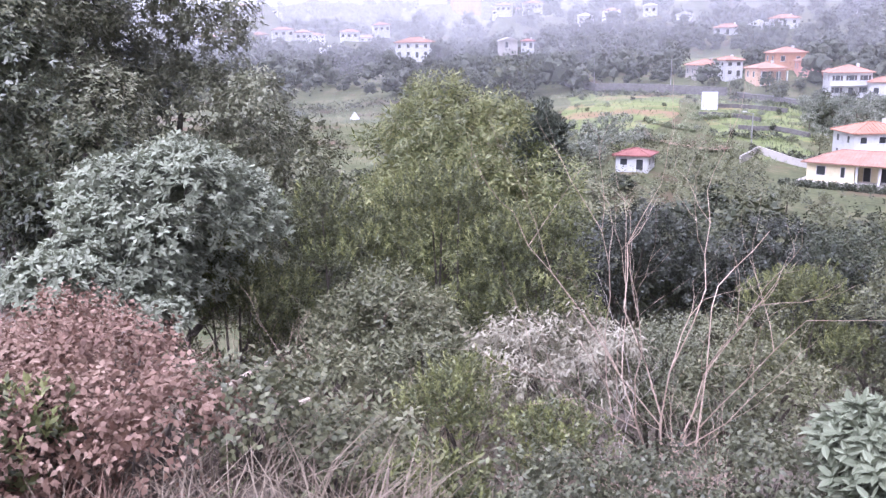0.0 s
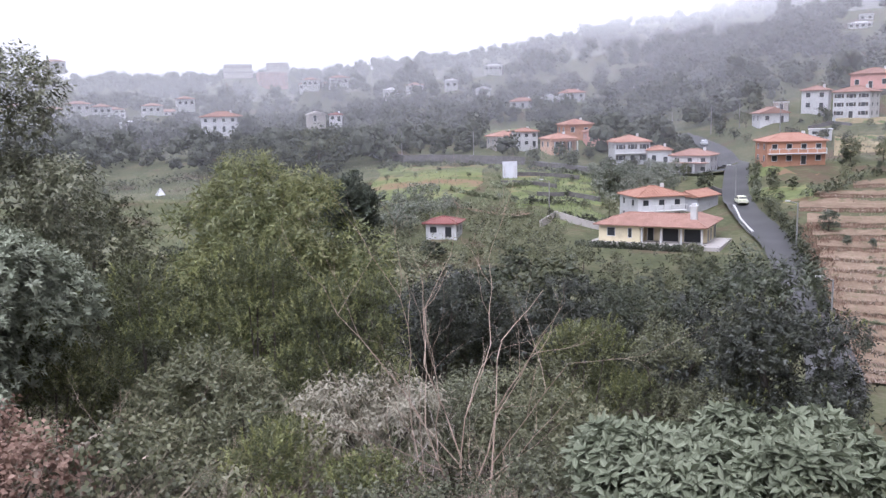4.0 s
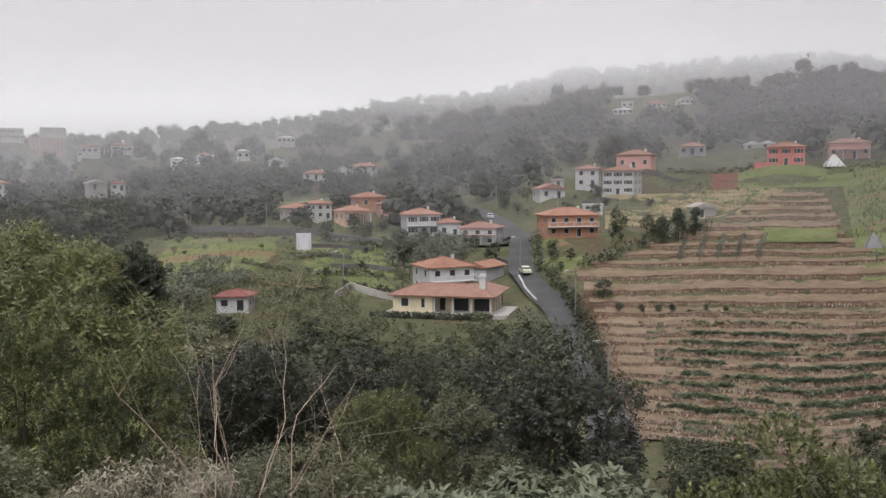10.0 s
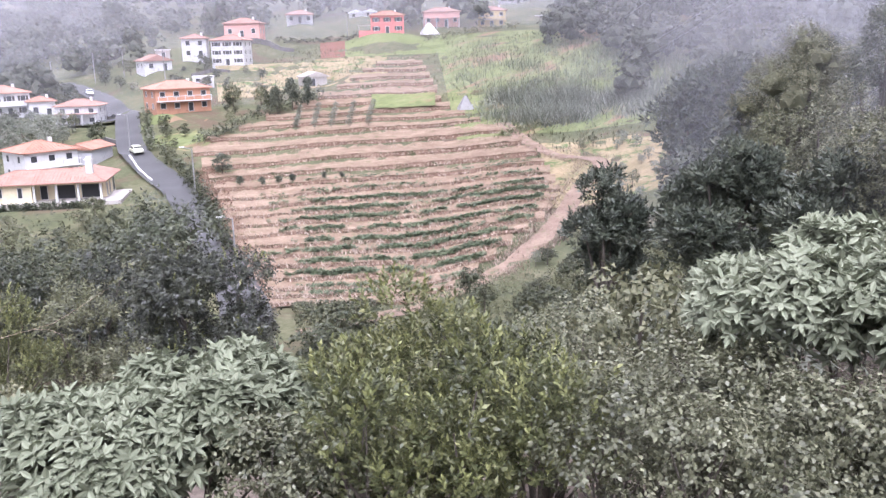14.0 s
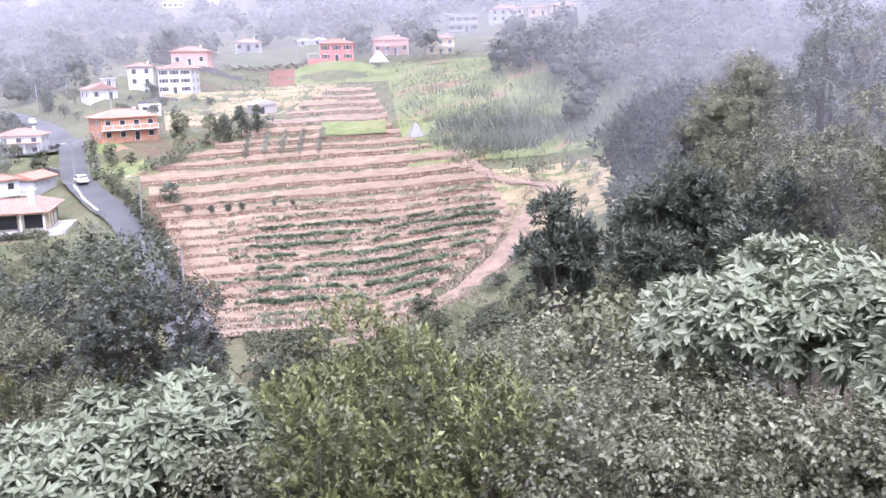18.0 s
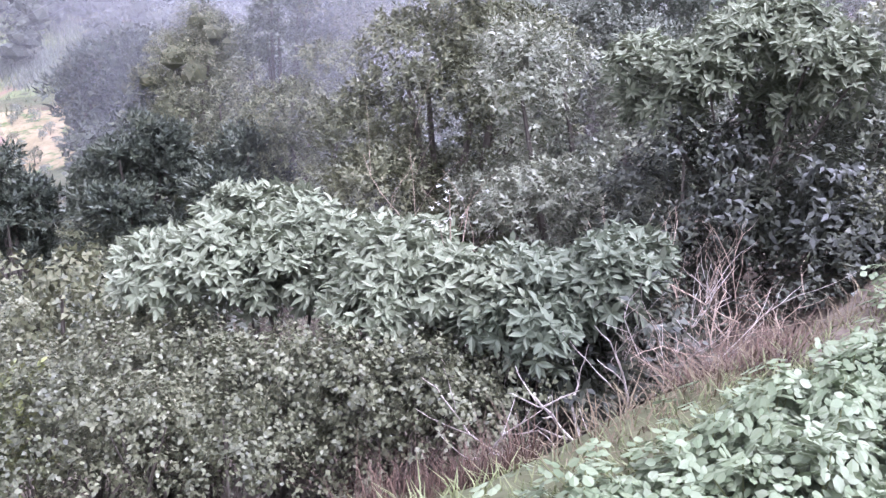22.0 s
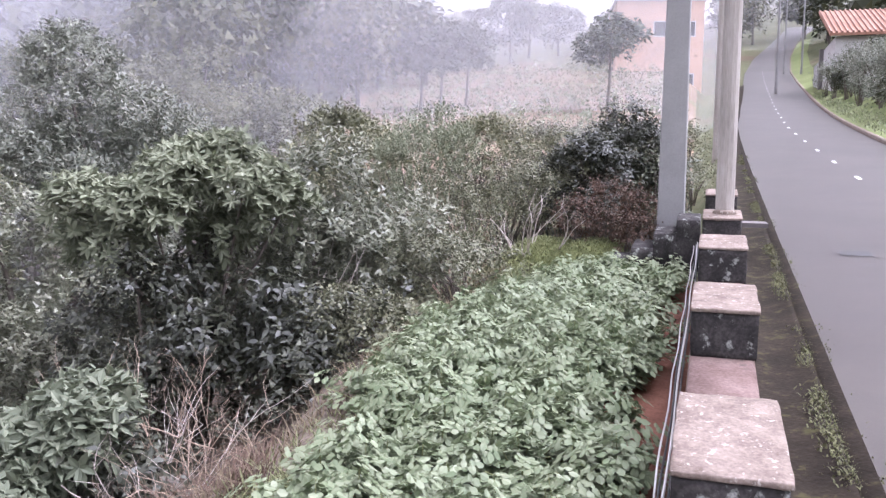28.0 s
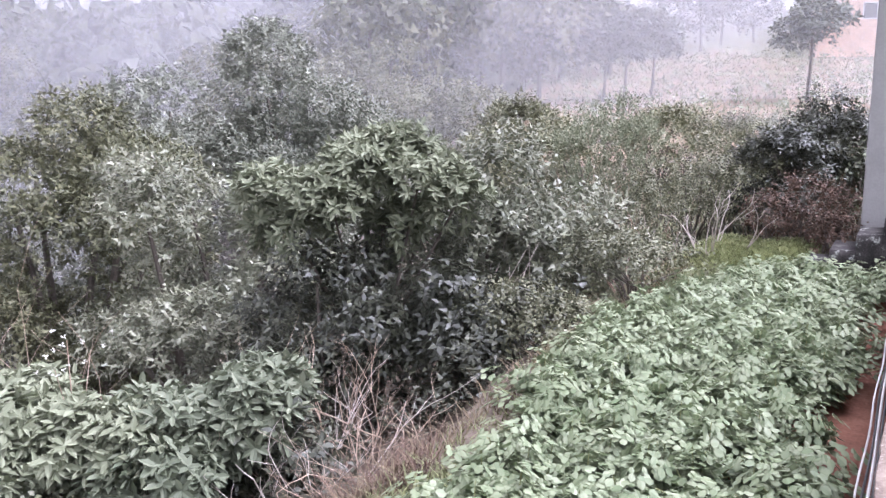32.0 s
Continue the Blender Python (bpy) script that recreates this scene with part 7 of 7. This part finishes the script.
tufts = []
for r in LINES:
    a0, a1 = np.interp(r, FIELD_R, FIELD_LEFT), np.interp(r, FIELD_RIGHT_R, FIELD_RIGHT)
    n = int(26 * (a1 - a0))
    a, rr = np.radians(rng.uniform(a0, a1, n)), r + rng.normal(0, 0.3, n)
    x, y = rr * np.sin(a), rr * np.cos(a)
    tufts.append(blades(rng, x, y, n, 0.5, 0.16, 1.3, land(x, y) + 0.25))
tagged(part("bank_tufts", np.concatenate(tufts), L["straw"]), "dry grass hanging over the terrace banks", "dry grass", kind="stuff")
sward("field_straw", "dry grass tufts on the terraces", "dry grass", 37.5, 57, 84, 165, 14000, 0.4, 0.10, L["straw"], 62, 1.2)


def clumps(name, label, category, seed, az0, az1, r0, r1, n, each, spread, h, wid, mat, lean):
    """Grassy clumps scattered over a slope."""
    g, a, r, x, y = scatter(seed, az0, az1, r0, r1, n, lambda a, r: off_field(a, r))
    x, y = (np.repeat(q, each) + g.normal(0, spread, len(q) * each) for q in (x, y))
    return tagged(part(name, blades(g, x, y, len(x), h, wid, lean), mat), label, category, kind="stuff")


def undergrowth(name, label, seed, az0, az1, r0, r1, n, h, lng, wid, mat):
    """Low leafy growth over the ground."""
    g, a, r, x, y = scatter(seed, az0, az1, r0, r1, n, off_field)
    keep = (x * VX + y * VY > 3.2) | (r > 25)
    x, y = x[keep], y[keep]
    p = np.stack([x, y, land(x, y) + g.uniform(0, h, len(x))], -1)
    return tagged(part(name, tri(sprigs(g, p, np.tile(UP, (len(p), 1)), 8, lng * 2.2, lng, wid, 75, 0.15, 0.3, 0.7)), mat), label, "undergrowth", kind="stuff")


clumps("canes", "clumps of tall pale canes on the slope", "canes", 63, 54.5, 64.5, 158, 186, 46, 210, 2.2, 2.9, 0.13, L["sage"], 1.0)
clumps("canes", "scattered pale canes up the slope", "canes", 163, 52.5, 69, 180, 240, 60, 90, 2.6, 2.4, 0.18, L["cane"], 0.4)
clumps("slope_weeds", "weeds and low scrub on the slope", "weeds", 67, 50, 68, 135, 250, 130, 50, 3.0, 0.9, 0.25, L["olive"], 0.7)
undergrowth("valley_scrub", "low grey-green scrub below the meadow", 64, 4, 20, 100, 150, 2600, 1.6, 0.5, 0.2, L["olive"])
undergrowth("valley_scrub", "low scrub on the valley floor", 66, -30, 36, 60, 135, 3600, 1.5, 0.5, 0.25, L["wood_mid"])
undergrowth("thicket_floor", "leafy undergrowth on the bank", 73, 16, 100, 7.5, 30, 5200, 0.7, 0.11, 0.055, L["bramble"])
undergrowth("thicket_floor", "dull undergrowth below the bushes", 74, -14, 66, 18, 50, 4200, 1.2, 0.22, 0.10, L["olive"])
# Shade beside the crop is put into this leaf colour.
undergrowth("thicket_floor", "undergrowth beside the crop, shade in its leaf colour", 75, 88, 124, 7.5, 22, 3600, 0.8, 0.10, 0.05, L["hollow"])
undergrowth("field_foot_scrub", "low scrub below the terraced field", 77, 37, 67, 60, 84, 3200, 1.0, 0.3, 0.14, L["olive"])
undergrowth("field_herbage", "greenish herbs on the upper field", 76, 118, 141, 30, 84, 500, 0.3, 0.35, 0.16, L["cane"])
clumps("valley_weeds", "rank weeds across the valley meadows", "weeds", 164, -12, 20, 135, 225, 330, 22, 2.4, 0.6, 0.22, L["cane"], 0.9)
clumps("pasture_weeds", "tufts of weeds on the rough pasture", "weeds", 68, 35, 48, 192, 250, 110, 30, 2.5, 0.7, 0.25, L["olive"], 0.7)
clumps("garden_weeds", "vegetables and weeds in the garden plots", "weeds", 69, 15.5, 24, 148, 205, 120, 30, 1.8, 0.6, 0.22, L["cane"], 0.7)
g = np.random.default_rng(91)
n = 9000
a, r = np.radians(g.uniform(-70, 96, n)), np.sqrt(g.uniform(1.2 ** 2, 6.2 ** 2, n))
x, y = r * np.sin(a), r * np.cos(a)
u_, v_ = x * UX + y * UY, x * VX + y * VY
ok = (v_ > 0.3) & ~((u_ > -0.9) & (v_ < 2.9))
tagged(part("bank_grass", blades(g, x[ok], y[ok], int(ok.sum()), 0.16, 0.012, 1.2), L["grass"]), "rough grass on the slope below the wall", "grass", kind="stuff")
g = np.random.default_rng(90)
gu, gv = g.uniform(1.0, 12.4, 7000), 2.35 + np.abs(g.normal(0, 0.3, 7000))
gx, gy = uv_xy(gu, gv)
tagged(part("bed_edge_grass", blades(g, gx, gy, 7000, 0.13, 0.012, 1.3), L["grass"]), "green grass along the outer edge of the bed", "grass", kind="stuff")
gu, gv = g.uniform(3.0, 12.4, 1700), 2.8 + np.abs(g.normal(0, 0.26, 1700))
gx, gy = uv_xy(gu, gv)
tagged(part("bed_edge_straw", blades(g, gx, gy, 1700, 0.2, 0.010, 1.8), L["field_straw"]), "dry grass hanging down the bank", "dry grass", kind="stuff")
r = g.uniform(84, 140, 5000)
a = np.interp(r, (80, 85, 96, 106, 116, 128, 137), (49.5, 53.5, 57.5, 59.2, 60.3, 61.5, 57.8)) + g.choice((-1.1, 1.2), 5000) + g.normal(0, 0.35, 5000)
a = np.radians(a)
tagged(part("track_tufts", blades(g, r * np.sin(a), r * np.cos(a), 5000, 0.5, 0.14, 1.3), L["straw"]), "dry tufts along the dirt track", "dry grass", kind="stuff")
g = np.random.default_rng(65)
r = g.uniform(90, 142, 3600)
a = np.radians(np.interp(r, FIELD_R, FIELD_LEFT) + g.uniform(-0.7, 0.9, 3600) ** 1)
tagged(part("bank_bracken", blades(g, r * np.sin(a), r * np.cos(a), 3600, 0.7, 0.12, 1.0), L["bracken"]), "rusty dry growth along the field's edge", "bracken", kind="stuff")

# ---- low cloud: thin veils of drifting mist across the valley ----
def mist(name, r, az0, az1, thin, z0, z1, full, label, fade=False, glow=0.0, fall=0.0):
    m, nt, ln = nodes_of("mist_veil")
    out = nt["Material Output"]
    nt.remove(nt["Principled BSDF"])
    co = nt.new("ShaderNodeTexCoord")
    sp = nt.new("ShaderNodeSeparateXYZ")
    ln.new(co.outputs["Object"], sp.inputs[0])
    no = nt.new("ShaderNodeTexNoise")
    no.inputs["Scale"].default_value, no.inputs["Detail"].default_value = 0.005, 1
    ln.new(co.outputs["Object"], no.inputs["Vector"])
    ma = nt.new("ShaderNodeMath")
    ma.operation = "MULTIPLY_ADD"
    ma.inputs[1].default_value, ma.inputs[2].default_value = (z1 - z0) * 0.7, -(z1 - z0) * 0.35
    ln.new(no.outputs["Fac"], ma.inputs[0])
    ad = nt.new("ShaderNodeMath")
    ln.new(sp.outputs["Z"], ad.inputs[0])
    ln.new(ma.outputs[0], ad.inputs[1])
    mr = nt.new("ShaderNodeMapRange")
    mr.interpolation_type = "SMOOTHSTEP"
    mr.inputs["From Min"].default_value, mr.inputs["From Max"].default_value = z0, z1
    mr.inputs["To Min"].default_value, mr.inputs["To Max"].default_value = thin, full
    ln.new(ad.outputs[0], mr.inputs["Value"])
    tp = nt.new("ShaderNodeBsdfTransparent")
    tl = nt.new("ShaderNodeBsdfTranslucent")
    df = nt.new("ShaderNodeBsdfDiffuse")
    for q in (tl, df):
        q.inputs["Color"].default_value = (0.75, 0.74, 0.775, 1)
    m1 = nt.new("ShaderNodeMixShader")
    m1.inputs[0].default_value = 0.3
    ln.new(df.outputs[0], m1.inputs[1])
    ln.new(tl.outputs[0], m1.inputs[2])
    m2 = nt.new("ShaderNodeMixShader")
    dens = mr.outputs[0]
    if fade or fall:
        vm = nt.new("ShaderNodeVectorMath")
        vm.operation = "DOT_PRODUCT"
        vm.inputs[1].default_value = (-math.cos(radians(az1)), math.sin(radians(az1)), 0) if fall else (math.cos(radians(az0)), -math.sin(radians(az0)), 0)
        ln.new(co.outputs["Object"], vm.inputs[0])
        fr = nt.new("ShaderNodeMapRange")
        fr.interpolation_type = "SMOOTHSTEP"
        fr.inputs["From Max"].default_value = (fall or 0.4) * r
        ln.new(vm.outputs["Value"], fr.inputs["Value"])
        mu = nt.new("ShaderNodeMath")
        mu.operation = "MULTIPLY"
        ln.new(dens, mu.inputs[0])
        ln.new(fr.outputs[0], mu.inputs[1])
        dens = mu.outputs[0]
    ln.new(dens, m2.inputs[0])
    ln.new(tp.outputs[0], m2.inputs[1])
    if glow:
        em = nt.new("ShaderNodeEmission")
        em.inputs["Color"].default_value, em.inputs["Strength"].default_value = (0.985, 0.985, 1.0, 1), glow
        ln.new(em.outputs[0], m2.inputs[2])
    else:
        ln.new(m1.outputs[0], m2.inputs[2])
    ln.new(m2.outputs[0], out.inputs["Surface"])
    aa = np.radians(np.linspace(az0, az1, 60))
    zz = np.linspace(-60, 420, 12)
    V = np.stack([np.tile(r * np.sin(aa), (12, 1)), np.tile(r * np.cos(aa), (12, 1)), np.tile(zz[:, None], (1, 60))], -1)
    return tagged(part(name, grid_mesh(name, V), m), label, "mist", kind="stuff")


mist("mist", 24, 74, 141, 0.2, 30, 60, 0.2, "thin mist between the nearest trees", fade=True)
mist("mist", 45, 70, 143.5, 0.28, 30, 60, 0.3, "thin mist drifting through the trees", fade=True)
mist("mist", 84, 55, 143.5, 0.22, 30, 60, 0.4, "thin mist above the upper field", fade=True)
mist("mist", 150, 54, 165, 0.16, 30, 80, 0.4, "thin mist in the hollow", fade=True)
mist("mist", 195, -60, 165, 0.09, 30, 110, 0.3, "thin mist over the valley floor")
mist("mist", 270, -60, 165, 0.15, 25, 100, 0.3, "thin mist over the valley")
mist("mist", 305, 30, 165, 0.2, 40, 120, 0.35, "thin mist along the upper slopes", fade=True)
mist("mist", 345, -60, 165, 0.17, 30, 100, 0.35, "thin cloud drifting over the slopes")
mist("cloud", 440, -60, 44, 0.08, 33, 70, 0.96, "low cloud over the valley's head", glow=0.72, fall=0.42)
mist("cloud", 600, -60, 165, 0.14, 50, 100, 0.96, "low cloud over the far slopes", glow=0.78)
mist("cloud_bank", 965, -60, 165, 0.6, 40, 95, 1.0, "bright cloud bank behind the hills", glow=0.82)
